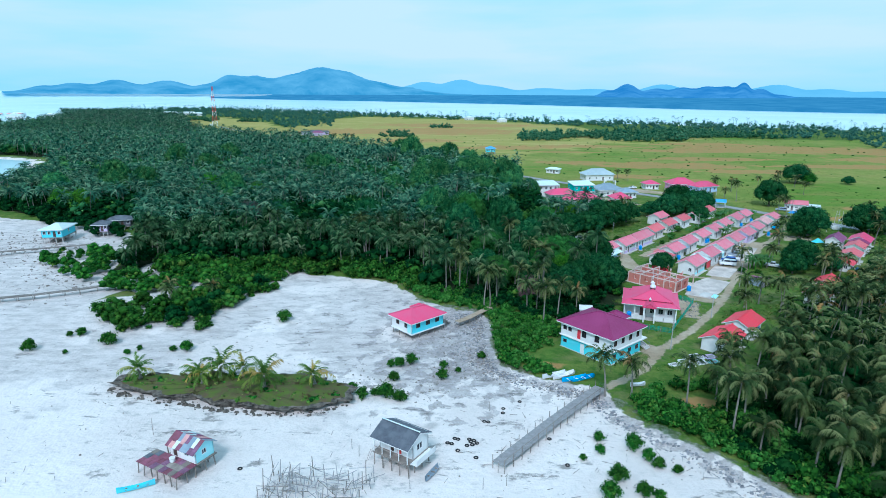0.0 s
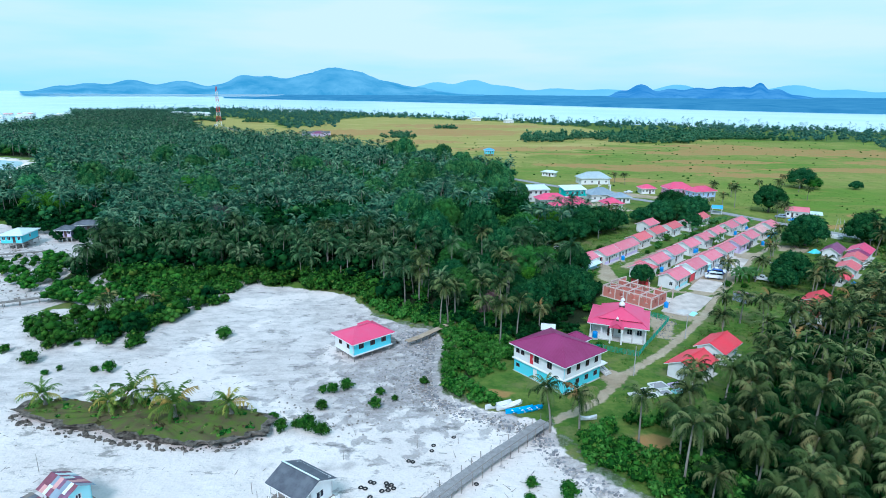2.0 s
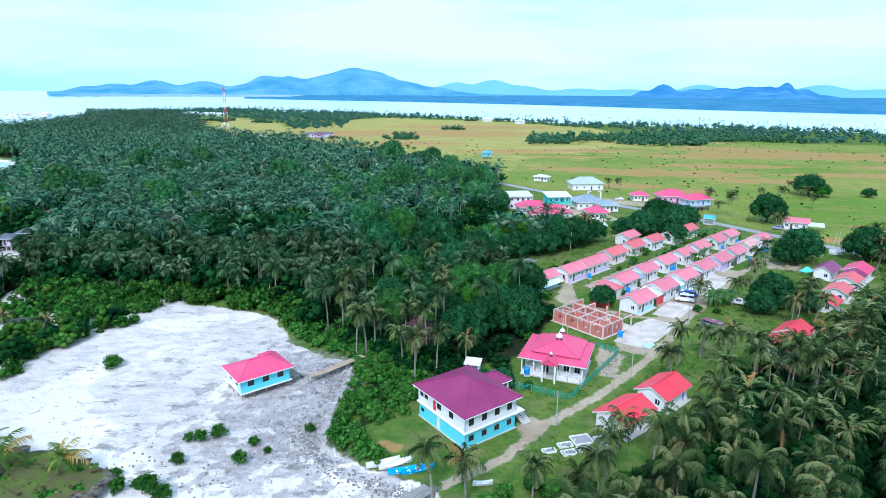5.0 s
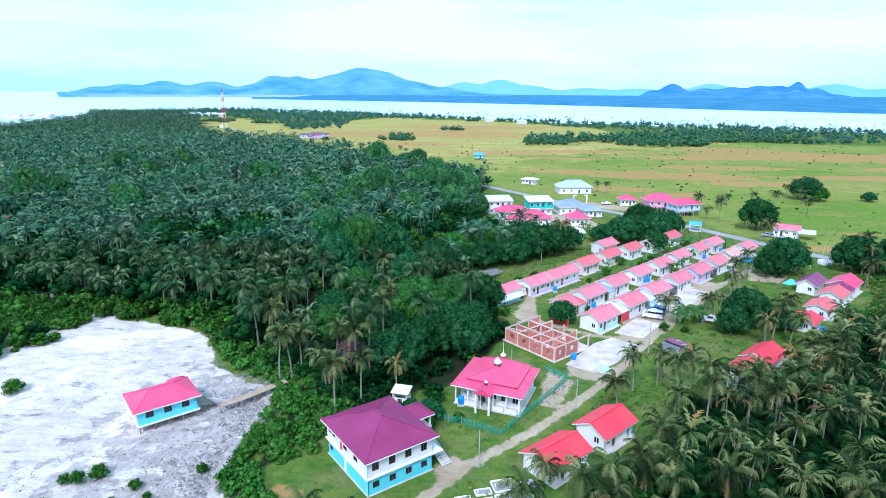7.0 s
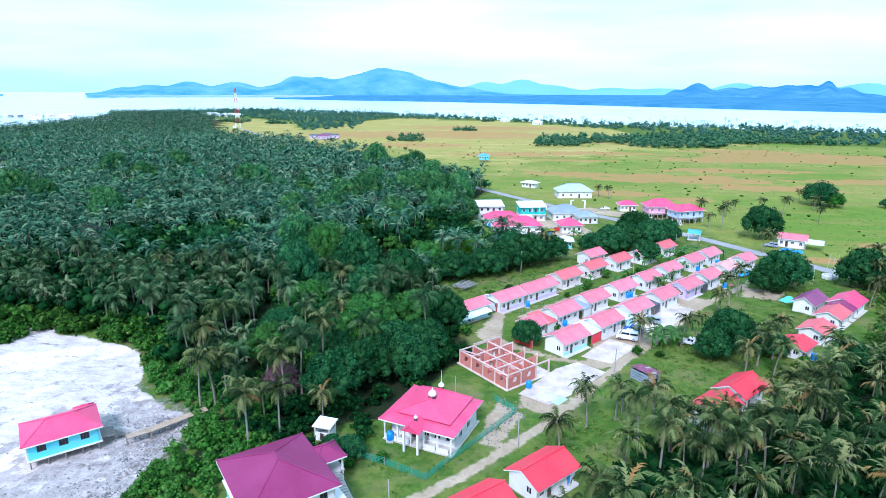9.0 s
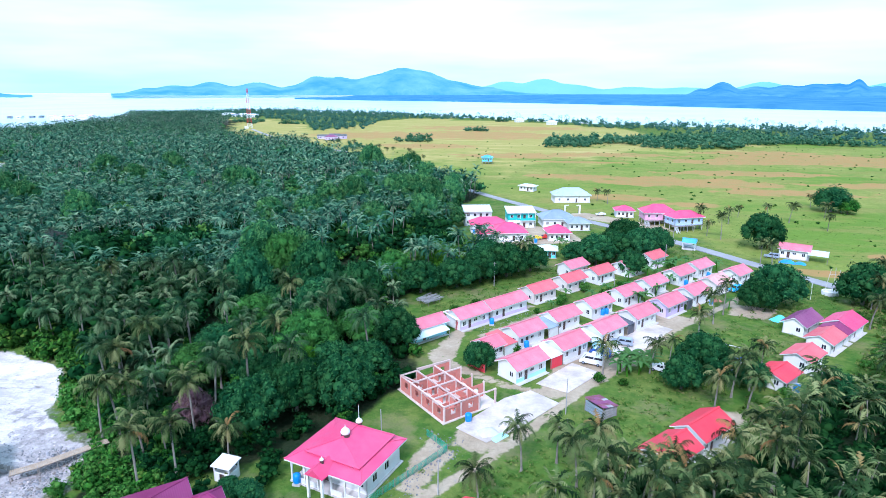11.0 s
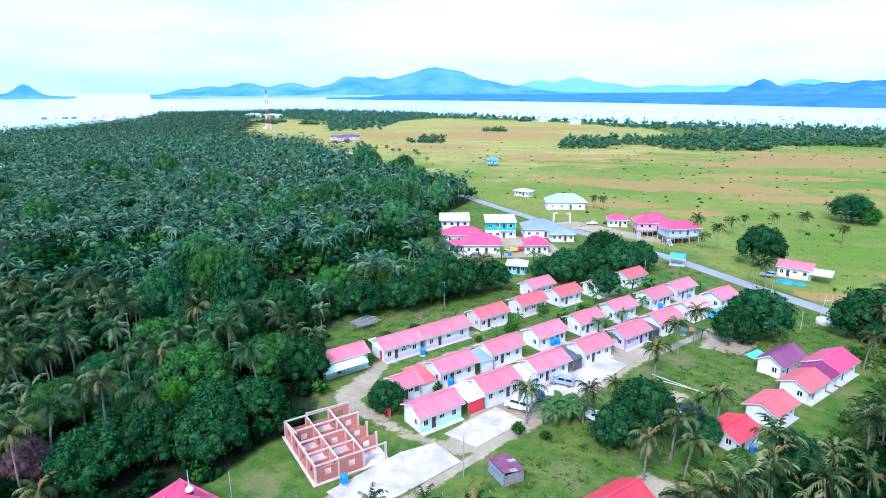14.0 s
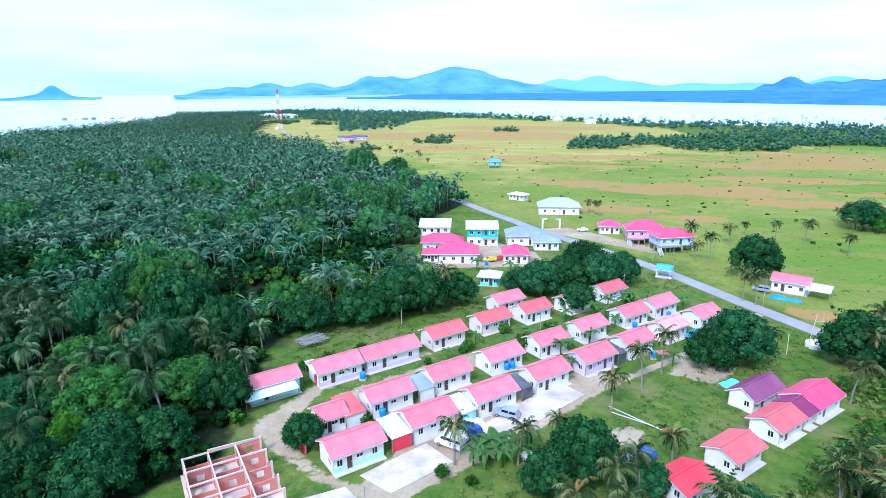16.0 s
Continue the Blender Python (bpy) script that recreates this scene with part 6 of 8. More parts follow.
def tree_trunk(rng, base, R):
    g = Geo()
    g.tube([(0, 0, -0.3), (0.1, 0, base * 0.5), (0, 0.1, base + 0.6)], [0.42, 0.30, 0.24], 7)
    for k in range(5):
        a = 1.256 * k + rng.uniform(-0.3, 0.3)
        g.tube([(0, 0.1, base * 0.7), (math.cos(a) * R * 0.25, math.sin(a) * R * 0.25, base + 0.9), (math.cos(a) * R * 0.6, math.sin(a) * R * 0.6, base + 2.6)], [0.20, 0.14, 0.06], 5)
    return g


# palms that stand alone or close by: a thing each
PALM_KINDS = []
for _k in range(12):
    _r = random.Random(40 + _k)
    _h = (8.2, 9.4, 7.2, 10.2, 8.8, 6.2, 9.8, 5.4, 6.4, 4.6, 7.0, 5.9)[_k]
    _g, _top = palm_trunk(_r, _h, 0.17, 7, 6)
    _tm = bpy.data.meshes.new("trunk")
    _tm.from_pydata(_g.v, [], _g.f)
    _tm.materials.append(TRUNK)
    _cv, _ct = palm_crown(_r, 28, 25, 3.7, 1.12, 1, 0.42) if _k < 7 else palm_crown(_r, 29, 30, 4.15, 1.25, 1, 0.46)
    _cm = raw_mesh("crown", _cv + np.array(_top), _ct, np.zeros(len(_ct)), [PALM_LEAF])
    _om = _cm.copy()
    _om.materials[0] = PALM_OLIVE
    PALM_KINDS.append((_tm, _cm, _om))


def palm(x, y, kind, scale, turn, label, group="coconut palms", leaf=None, z=0.0):
    tm, cm = PALM_KINDS[kind][0], PALM_KINDS[kind][2 if leaf else 1]
    ob = root("palm_tree", label, "palm tree", x, y, z - 0.1, turn, group)
    ob.scale = (scale,) * 3
    for name, me in (("trunk", tm), ("crown", cm)):
        c = new(name, me)
        c.parent = ob
    return ob


def spread(poly, step, seed, keep=None, jitter=0.42):
    rng = random.Random(seed)
    xs, ys = [p[0] for p in poly], [p[1] for p in poly]
    pts = []
    y, row = min(ys), 0
    while y < max(ys):
        x = min(xs) + (step / 2 if row % 2 else 0)
        while x < max(xs):
            pts.append((x + rng.uniform(-jitter, jitter) * step, y + rng.uniform(-jitter, jitter) * step))
            x += step
        y += step * 0.87
        row += 1
    a = np.array(pts)
    ok = inside(poly, a[:, 0], a[:, 1])
    if keep is not None:
        ok &= keep(a[:, 0], a[:, 1])
    return a[ok]


# broadleaf clearings inside the palm wood: where mango and other dark crowns stand
MANGO_SPOTS = [(34, 136, 4.8), (39, 142, 4.4), (46.4, 145, 4.8), (18, 147, 4.6), (42, 152, 4.4), (31, 148, 4.0), (24, 152, 4.2), (34.5, 159, 6.0), (47, 157, 4.2), (50, 169, 4.2),
               (26, 163, 5.4), (15, 160, 4.2), (41, 172, 5.0), (31, 176, 5.8), (20, 180, 6.0), (9, 186, 5.6), (24, 192, 6.2), (12, 200, 6.0), (36, 190, 5.0)] + [(0, 212, 6.0),
               (48, 205, 5.2), (40, 208, 4.6), (57, 211, 5.6), (63, 216, 5.2), (70, 222, 5.4), (77, 229, 4.6), (64, 226, 4.6),
               (97, 239, 5.4), (91, 242, 4.2), (103, 247, 5.6), (112, 250, 5.4), (118, 254, 4.6), (108, 257, 6.2), (106.5, 231, 4.2),
               (68, 162.5, 2.9)] + [(109.5, 164.4, 4.6), (105, 160, 3.2), (138, 208, 6.0), (133, 205, 4.4), (155, 268, 6.2), (160, 212, 5.6), (166, 207, 5.0), (118, 163.4, 3.0), (129, 157.5, 3.2),
               (42, 118.5, 1.9), (38.5, 120, 1.5), (238, 338, 3.2), (20, 260, 6.5), (33, 300, 6.5), (25, 330, 7.0), (38, 345, 6.0), (18, 372, 7.0), (5, 395, 7.0)] + [(-5, 420, 7),
               (14, 318, 6.5), (40, 320, 5.5), (-8, 345, 7.0), (-20, 400, 7.5), (-30, 440, 7), (35, 280, 6.0), (45, 285, 5.0), (-160, 285, 7), (-150, 268, 6), (-175, 262, 6.0), (-143, 281, 6),
               (-25, 208, 5.5), (-60, 215, 5.5), (-90, 250, 6), (-20, 260, 6), (-70, 330, 7), (-140, 350, 7), (0, 300, 6.5)]
MANGO_KINDS = []
for _k, (_R, _H) in enumerate(((5.0, 7.2), (5.0, 8.0), (5.0, 6.6), (5.0, 7.6))):
    _r = random.Random(90 + _k)
    _t = tree_template(90 + _k, _R, _H, 0.3, 72, 1.12, 5600, 0.40, 1, False, (0.80, 1.22))
    _cm = raw_mesh("crown", _t[0], _t[1], _t[2], [MANGO_LEAF])
    _g = tree_trunk(_r, 2.0, _R)
    _tm = bpy.data.meshes.new("trunk")
    _tm.from_pydata(_g.v, [], _g.f)
    _tm.materials.append(BARK)
    MANGO_KINDS.append((_tm, _cm))


_lt = tree_template(97, 5.0, 7.2, 0.3, 24, 1.6, 5200, 0.40, 1, True)
LOOSE_CROWN = raw_mesh("crown", _lt[0], _lt[1], _lt[2], [PINK_LEAF])


MANGO_PALE, MANGO_FRESH = [], []
for _tm, _cm in MANGO_KINDS:
    _pm = _cm.copy()
    _pm.materials[0] = DRIFT_LEAF
    MANGO_PALE.append((_tm, _pm))
    _fm = _cm.copy()
    _fm.materials[0] = FRESH_LEAF
    MANGO_FRESH.append((_tm, _fm))


def broad_tree(x, y, radius, kind, turn, label, category="tree", group="", leaf=None, tall=1.0):
    tm, cm = (MANGO_PALE if y > 240 and x < 60 else MANGO_FRESH if (kind + int(x)) % 4 == 1 and x < 60 else MANGO_PALE if (kind + int(x)) % 4 == 3 and x < 30 else MANGO_KINDS)[kind]
    ob = root("broadleaf_tree", label, category, x, y, -0.05, turn, group)
    s = radius / 5.0
    ob.scale = (s, s, s * tall)
    for name, me in (("trunk", tm), ("crown", cm)):
        if leaf and name == "crown":
            me = LOOSE_CROWN.copy()
            me.materials[0] = leaf
        c = new(name, me)
        c.parent = ob
    return ob


MANGO_SPOTS += [(11, 211, 6.0), (5, 199, 5.4), (-8, 269, 6.0), (19, 318, 6.5), (-8, 293, 6.5), (-160, 354, 7.0), (-138, 382, 7.0), (-64, 329, 6.5), (17, 172, 5.0)]
_rng = random.Random(5)
for _i, (_x, _y, _s) in enumerate(MANGO_SPOTS):
    _in = bool(inside(FOREST, _x, _y))
    broad_tree(_x, _y, _s * (1.10 if _in else 1.08), _i % 4, _rng.uniform(0, 360), "dark green broadleaf tree among coconut palms" if _in else "dark rounded mango tree standing on grass",
               group="wood trees" if _in else "mango trees", tall=_rng.uniform(0.8, 1.1) * ((1.5 if _y > 183 else 1.12) if _in else 1.16))
for _x, _y, _s, _leaf, _lab in ((25.0, 134.6, 3.2, PINK_LEAF, "tree with greyish pink dry blossom and leaves"), (-106, 268, 6.4, LIGHT_LEAF, "bright green broadleaf tree above the palms"), (-157, 238, 5.2, LIGHT_LEAF, "bright green broadleaf tree by the far flat"), (-147, 235, 5.6, LIGHT_LEAF, "bright green broadleaf tree by the far flat"), (-71, 216, 5.0, GREY_TWIG, "greyish half-bare tree among dark palms"), (-85, 393, 6.0, GRASS_LEAF, "yellow-green tree in the palm wood"), (-82, 262, 5.0, LIGHT_LEAF, "bright green broadleaf tree among palms"),
                                (36.6, 151.2, 3.8, LIGHT_LEAF, "bright green young tree among dark crowns"), (209, 341, 7.6, MANGO_LEAF, "spreading open-crowned tree on the plain"), (214, 337, 4.5, BUSH_LEAF, "low leafy tree on the plain"), (52, 222, 4.5, LIGHT_LEAF, "bright green leafy tree at the wood edge"),
                                (47, 231, 4.0, LIGHT_LEAF, "bright green leafy tree at the wood edge"), (60, 236, 4.0, LIGHT_LEAF, "bright green leafy tree at the wood edge")):
    broad_tree(_x, _y, _s, _i % 4, _rng.uniform(0, 360), _lab, group="wood trees", leaf=_leaf, tall=1.35 if _y < 330 else 1.0)


def patch(x, y):
    """Drifts of broadleaf trees within the palm wood."""
    return np.array([noise.noise((a * 0.022, b * 0.016, 5.0)) for a, b in zip(x, y)]) > 0.22


def clear_of_mango(x, y, gap=0.85):
    ok = np.ones(x.shape, bool)
    for a, b, s in MANGO_SPOTS:
        ok &= np.hypot(x - a, y - b) > s * gap
    return ok


# single palms placed by name, with the nearest rows of both groves
LONE_PALMS = [(31.8, 87.5, 2, 1.0), (36.2, 87, 5, 1.0), (44.3, 83.6, 0, 0.95), (52.9, 86.6, 2, 1.0), (48, 75.1, 4, 1.0), (29.7, 121.9, 1, 0.95), (21.9, 135.4, 0, 1.0), (16.5, 131.1, 4, 1.0),
              (25.5, 126, 0, 0.8), (27, 131, 1, 1.0), (35, 126.5, 5, 0.9), (91.5, 163.5, 5, 0.95), (100.5, 165.5, 2, 0.85), (114, 184.5, 5, 0.9), (119.5, 193.5, 2, 0.95)] + [(123.5, 200, 4, 0.9),
              (142, 297, 0, 1.0), (145, 279, 1, 0.9), (156, 308, 5, 0.9), (73.5, 227.5, 0, 1.1), (141.5, 284, 5, 0.8), (171.5, 311, 4, 0.8), (181, 313, 2, 1.0), (200, 326, 5, 0.9), (150, 244, 2, 1.0),
              (147.5, 246.5, 4, 0.85), (145, 213, 5, 0.8), (160, 208, 0, 1.0), (166, 218, 1, 1.0), (105.5, 172, 5, 0.7)] + [(117, 161, 0, 0.9), (113, 158, 2, 1.0), (122, 170, 5, 0.85),
              (77, 131, 0, 0.9), (92, 120, 1, 1.0), (96.5, 119, 4, 1.0), (88, 124, 0, 1.0), (100, 121, 6, 0.95), (85.5, 119, 4, 1.0), (94, 115, 1, 0.95), (104, 124, 0, 0.9), (89, 113, 6, 0.9), (110, 131, 4, 0.95), (115, 137, 1, 0.9), (23, 124.5, 0, 1.0)] + [(13.2, 128.3, 1, 1.0), (26.0, 118.8, 4, 1.05), (93.5, 126.5, 2, 0.95), (97.5, 124.5, 5, 1.1), (90.5, 128, 5, 1.0), (101.5, 127, 2, 0.9), (108.6, 152.3, 5, 1.0), (114, 152.9, 2, 0.95), (123.9, 151.5, 5, 1.0), (115, 143.2, 5, 1.0), (111.5, 139.4, 2, 0.9), (106.3, 134, 5, 1.05), (97.1, 128.3, 2, 1.0), (103.6, 128.5, 5, 1.0), (87.8, 133.4, 5, 1.0), (84.5, 128.5, 2, 1.0), (141.5, 165, 5, 0.95)] + [(153.7, 195.5, 2, 1.0), (147, 169, 5, 0.8), (72, 120, 2, 0.95), (82, 134, 2, 0.9), (108, 353, 5, 0.8), (112, 345, 2, 0.8), (164, 322, 5, 0.7), (190, 300, 2, 0.8),
              (205, 352, 5, 0.8), (-119, 628, 5, 0.9), (-112, 612, 2, 1.0), (-100, 606, 5, 0.9), (-90, 592, 4, 0.9), (-69, 567, 5, 0.9), (-62, 578, 2, 0.8), (-50, 556, 5, 0.8), (-43, 549, 2, 0.8), (-29, 551, 5, 0.8), (-22, 530, 2, 0.7), (-8, 505, 5, 0.7), (-53, 131, 5, 0.8), (-61, 126, 2, 0.8), (-64, 133, 5, 0.75)] + [(58.3, 99.4, 5, 0.9), (62.2, 95.8, 10, 1.0), (66.8, 99.4, 8, 1.0), (71, 103.2, 11, 1.0), (55.2, 92.6, 10, 0.95), (75, 108.6, 8, 1.0), (50.5, 86.4, 11, 0.9)]
for _x, _y, _k, _s in LONE_PALMS:
    palm(_x, _y, _k, _s * 1.02, _rng.uniform(0, 360), "lone coconut palm with a slender grey trunk", "lone palms", True)
HOUSE_FRONT = [(92, 126), (100, 125), (107, 131), (111, 138), (104, 141), (92, 133)]
_front = spread(FOREST, 5.6, 11, lambda x, y: clear_of_mango(x, y) & (y < 192) & (x > -110))
_grove = spread(GROVE, 6.2, 12, lambda x, y: (x < 175) & (y > 50) & clear_of_mango(x, y) & (far_from([(56, 104), (74, 117)], x, y) > 4) & (far_from([(124, 165), (150, 192)], x, y) > 7) & (far_from([(95, 133), (107, 146)], x, y) > 6.2) & ~inside(HOUSE_FRONT, x, y))
_rngp = random.Random(77)
_front = [p for p in _front if (_rngp.random() < 0.85 if p[0] < 2 else (p[1] > 176 or p[0] < 24) and _rngp.random() < 0.62)]
WOOD_PALMS = [(14.9, 130.1), (8.9, 159.7), (15.1, 163.7), (7.8, 149.8), (-0.5, 151.0), (37.3, 142.9), (29.6, 143.7), (28.4, 135.0), (26.0, 165.7), (24.1, 175.4), (35.0, 168.8), (47.1, 158.1), (27.3, 158.6), (-3.3, 182.4), (3.4, 186.1), (-22.2, 179.0), (-20.9, 167.4), (-11.4, 187.9), (7.6, 140.7), (35.2, 173.6), (33.2, 166.4)]
for _i, (_x, _y) in enumerate(WOOD_PALMS):
    palm(_x, _y, (0, 1, 4, 6)[_i % 4], _rng.uniform(1.08, 1.28), _rng.uniform(0, 360), "tall coconut palm standing above dark round trees", "wood palms", _i % 3 == 0)
_rngp.shuffle(_front)
_near = sorted([tuple(p) for p in _grove], key=lambda p: p[0] * 0.3 + p[1])
PALM_THINGS = [(p, "tall coconut palm at the front of the wood", "wood palms") for p in _front[:150]] + [(p, "coconut palm in the dense grove", "grove palms") for p in _near[:150]]
for (_x, _y), _lab, _grp in PALM_THINGS:
    palm(_x, _y, _rngp.choice((0, 2, 4, 5, 5, 10, 8, 1)) if _grp == "wood palms" else _rngp.randrange(7, 12), _rngp.uniform(0.84, 1.16) * (1.03 if _grp == "wood palms" else 1.0), _rngp.uniform(0, 360), _lab, _grp, _grp == "grove palms")

# the rest of the woods as masses of single palms
GLADE0 = [(24, 242), (36, 228), (50, 224), (57, 232), (55, 250), (42, 266), (29, 288), (22, 280)]
MID = [palm_template(200 + k, h, 19, 9, 3.9, 3, 2) for k, h in enumerate((7.8, 8.8, 7.0, 9.6, 8.4, 7.4))]
MID_LOW = [palm_template(220 + k, h, 22, 9, 3.7, 3, 2) for k, h in enumerate((5.4, 6.4, 4.8, 7.0))]
FARP = [palm_template(320 + k, h, 10, 4, 3.8, 3, 1) for k, h in enumerate((9.0, 10.4, 8.0, 11.2))]
LOW = [palm_template(300 + k, h, 14, 5, 3.7, 3, 1) for k, h in enumerate((9.0, 10.4, 8.0, 11.2))]


def palm_mass(name, pts, templates, seed, label, lo=0.8, hi=1.2, shift=0.0, leaf=None):
    rng = random.Random(seed)
    spots = [(rng.randrange(len(templates)), x, y, -0.2 + shift, rng.uniform(0, 6.28), rng.uniform(lo, hi)) for x, y in pts]
    return scatter(name, templates, spots, [TRUNK, leaf or PALM_LEAF], label, "palm wood")


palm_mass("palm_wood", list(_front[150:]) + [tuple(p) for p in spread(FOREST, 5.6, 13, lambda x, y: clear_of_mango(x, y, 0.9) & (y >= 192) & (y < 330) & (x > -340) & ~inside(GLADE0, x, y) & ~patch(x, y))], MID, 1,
          "dense coconut palm wood of tall grey-green crowns", 0.8, 1.2, 0.0, PALM_HAZED)
palm_mass("palm_wood", spread(FOREST, 5.7, 14, lambda x, y: clear_of_mango(x, y, 0.8) & (y >= 330) & (y < 470) & ~patch(x, y)), LOW, 2, "dense coconut palm wood farther inland", 0.8, 1.2, 0.0, PALM_HAZED)
palm_mass("palm_wood", spread(FOREST, 6.2, 16, lambda x, y: (y >= 470) & (y < 620) & clear_of_mango(x, y, 0.8) & ~patch(x, y)), FARP, 7, "dense coconut palm wood far inland", 0.8, 1.2, 0.0, PALM_HAZED)
palm_mass("palm_wood", spread(FOREST, 7.6, 15, lambda x, y: (y >= 620)), FARP, 3, "distant coconut palm wood along the coast", 0.78, 1.15, 0.0, PALM_HAZED)
palm_mass("palm_grove", [tuple(p) for p in _near[150:]], MID_LOW, 4, "coconut palm grove behind the houses", 0.85, 1.15, 0.0, PALM_OLIVE)

# undergrowth
SHRUB = [tree_template(500 + k, 1.6, 2.0, 0.0, 6, 0.72, 190, 0.42, 1, True) for k in range(5)]
SHRUB_LOW = [tree_template(520 + k, 2.2, 2.2, 0.0, 3, 1.1, 90, 0.6, 1) for k in range(3)]


def grown(poly, k):
    cx, cy = sum(p[0] for p in poly) / len(poly), sum(p[1] for p in poly) / len(poly)
    return [(cx + (x - cx) * k, cy + (y - cy) * k) for x, y in poly]


def shrub_mass(name, pts, templates, material, seed, label, lo=0.7, hi=1.3):
    rng = random.Random(seed)
    spots = [(rng.randrange(len(templates)), x, y, -0.25, rng.uniform(0, 6.28), rng.uniform(lo, hi)) for x, y in pts]
    return scatter(name, templates, spots, [material], label, "undergrowth")


_cst = spread(COASTAL, 1.9, 21, lambda x, y: np.hypot(x - 23, y - 101) > 3.6, 0.6)
shrub_mass("undergrowth", _cst[::3], SHRUB, BUSH_LEAF, 5, "green coastal scrub beside the shore", 0.5, 1.2)
shrub_mass("undergrowth", np.concatenate((_cst[1::3], _cst[2::3])), SHRUB, BRIGHT_SCRUB, 6, "bright green coastal scrub beside the shore", 0.4, 1.1)
SCRUB = [(49, 64), (46, 69), (42, 74), (37, 79), (35, 83), (36.5, 87.5), (43, 90), (50, 92), (55, 91), (56, 82), (58, 74), (62, 66), (66, 55), (60, 50)]
_scr = spread(SCRUB, 2.1, 22, lambda x, y: (np.hypot((x - 47) / 4.2, (y - 85.5) / 3.2) > 1) & (np.random.RandomState(12).rand(len(x)) < 0.85), 0.6)
shrub_mass("undergrowth", _scr[::2], SHRUB, BUSH_LEAF, 6, "thick green scrub under the palms", 0.6, 1.35)
shrub_mass("undergrowth", _scr[1::2], SHRUB, BRIGHT_SCRUB, 16, "fresh green scrub under the palms", 0.5, 1.15)
_bay = spread(BAYSIDE, 2.7, 23)
shrub_mass("undergrowth", _bay[::2], SHRUB, BUSH_LEAF, 7, "dense green scrub along the sand bay", 1.0, 2.6)
shrub_mass("undergrowth", _bay[1::2], SHRUB, BRIGHT_SCRUB, 8, "light green scrub along the sand bay", 0.7, 1.7)
shrub_mass("mangrove", spread(grown(SPITBACK, 1.08), 2.8, 28), SHRUB, BUSH_LEAF, 12, "mangrove bushes behind a spit of land", 0.8, 1.6)
shrub_mass("undergrowth", spread(FOREST, 7.0, 25, lambda x, y: (y < 230) & (x > -130)), SHRUB_LOW, SHADED_LEAF, 9, "green undergrowth beneath the palm wood", 0.6, 1.1)
shrub_mass("undergrowth", spread(GROVE, 2.75, 26, lambda x, y: (x < 190) & (y > 55) & (far_from([(122, 164), (150, 192)], x, y) > 8) & (far_from([(95.7, 135.2), (108, 148)], x, y) > 6) & (far_from([(56, 104), (74, 117)], x, y) > 4.5)), SHRUB_LOW, SHADED_LEAF, 10, "green undergrowth beneath the palm grove", 0.45, 1.1)
THICKET = [tree_template(540 + k, 3.2, 5.4, 0.6, 7, 1.35, 150, 0.72, 1, True) for k in range(4)]
_thick = spread(FOREST, 5.4, 57, lambda x, y: (y < 240) & (x >= 2) & clear_of_mango(x, y, 0.75) & (np.hypot(x - 25, y - 134.6) > 3))
shrub_mass("thicket", _thick[::2], THICKET, SHADED_LEAF, 58, "dark leafy thicket between the wood trees", 0.40, 0.72)
shrub_mass("thicket", _thick[1::2], THICKET, BUSH_LEAF, 59, "green leafy thicket between the wood trees", 0.40, 0.75)
MANGROVE_TREE = [tree_template(570 + k, 2.6, 4.2, 0.1, 13, 0.95, 420, 0.34, 1, False, (0.82, 1.2)) for k in range(4)]
_mgv = spread(grown(MANGROVE, 1.05), 2.4, 24, lambda x, y: np.random.RandomState(4).rand(len(x)) < 0.60, 0.7)
shrub_mass("mangrove", _mgv[::2], SHRUB, BUSH_LEAF, 8, "dense green mangrove thicket on a spit", 0.4, 1.5)
_mgv = spread(MANGROVE, 3.9, 29, lambda x, y: np.random.RandomState(14).rand(len(x)) < 0.75, 0.8)
shrub_mass("mangrove", np.concatenate((_mgv[::5], _mgv[2::5], _mgv[3::5])), MANGROVE_TREE, BUSH_LEAF, 17, "rounded mangrove trees on a spit", 0.45, 1.15)
shrub_mass("mangrove", _mgv[1::5], MANGROVE_TREE, BRIGHT_SCRUB, 18, "fresh green mangrove trees among darker ones", 0.4, 1.0)
shrub_mass("mangrove", _mgv[4::5], MANGROVE_TREE, SHADED_LEAF, 19, "dark mangrove trees among lighter ones", 0.5, 1.2)
BACKWATER = [(-93, 152), (-85, 140), (-72, 138), (-62, 144), (-53, 152), (-60, 156), (-72, 150), (-84, 150)]
shrub_mass("mangrove", spread(BACKWATER, 3.4, 34, None, 0.7), MANGROVE_TREE, BUSH_LEAF, 35, "dark mangroves along a muddy creek", 0.35, 0.95)
FAR_SHORE = [(-232, 250), (-182, 240), (-150, 215), (-124, 203), (-114, 190), (-110, 198), (-122, 214), (-150, 234), (-185, 258), (-232, 270)]
shrub_mass("mangrove", spread(FAR_SHORE, 4.6, 36, None, 0.7), MANGROVE_TREE, SHADED_LEAF, 37, "dark thicket along the far side of the flat", 0.4, 1.1)
FRINGE = [(6, 137), (10, 132), (17, 129), (24, 122), (31, 117.5), (38, 119), (43, 121.5), (44.5, 127), (30, 134), (14, 140)]
shrub_mass("thicket", spread(FRINGE, 3.0, 61, lambda x, y: (np.hypot(x - 36, y - 123.2) > 3.4) & (np.hypot(x - 25, y - 134.6) > 2.4)), THICKET, SHADED_LEAF, 62, "dark green thicket at the foot of the wood", 0.30, 0.62)
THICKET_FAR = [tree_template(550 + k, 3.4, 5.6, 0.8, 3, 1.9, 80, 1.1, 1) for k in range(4)]
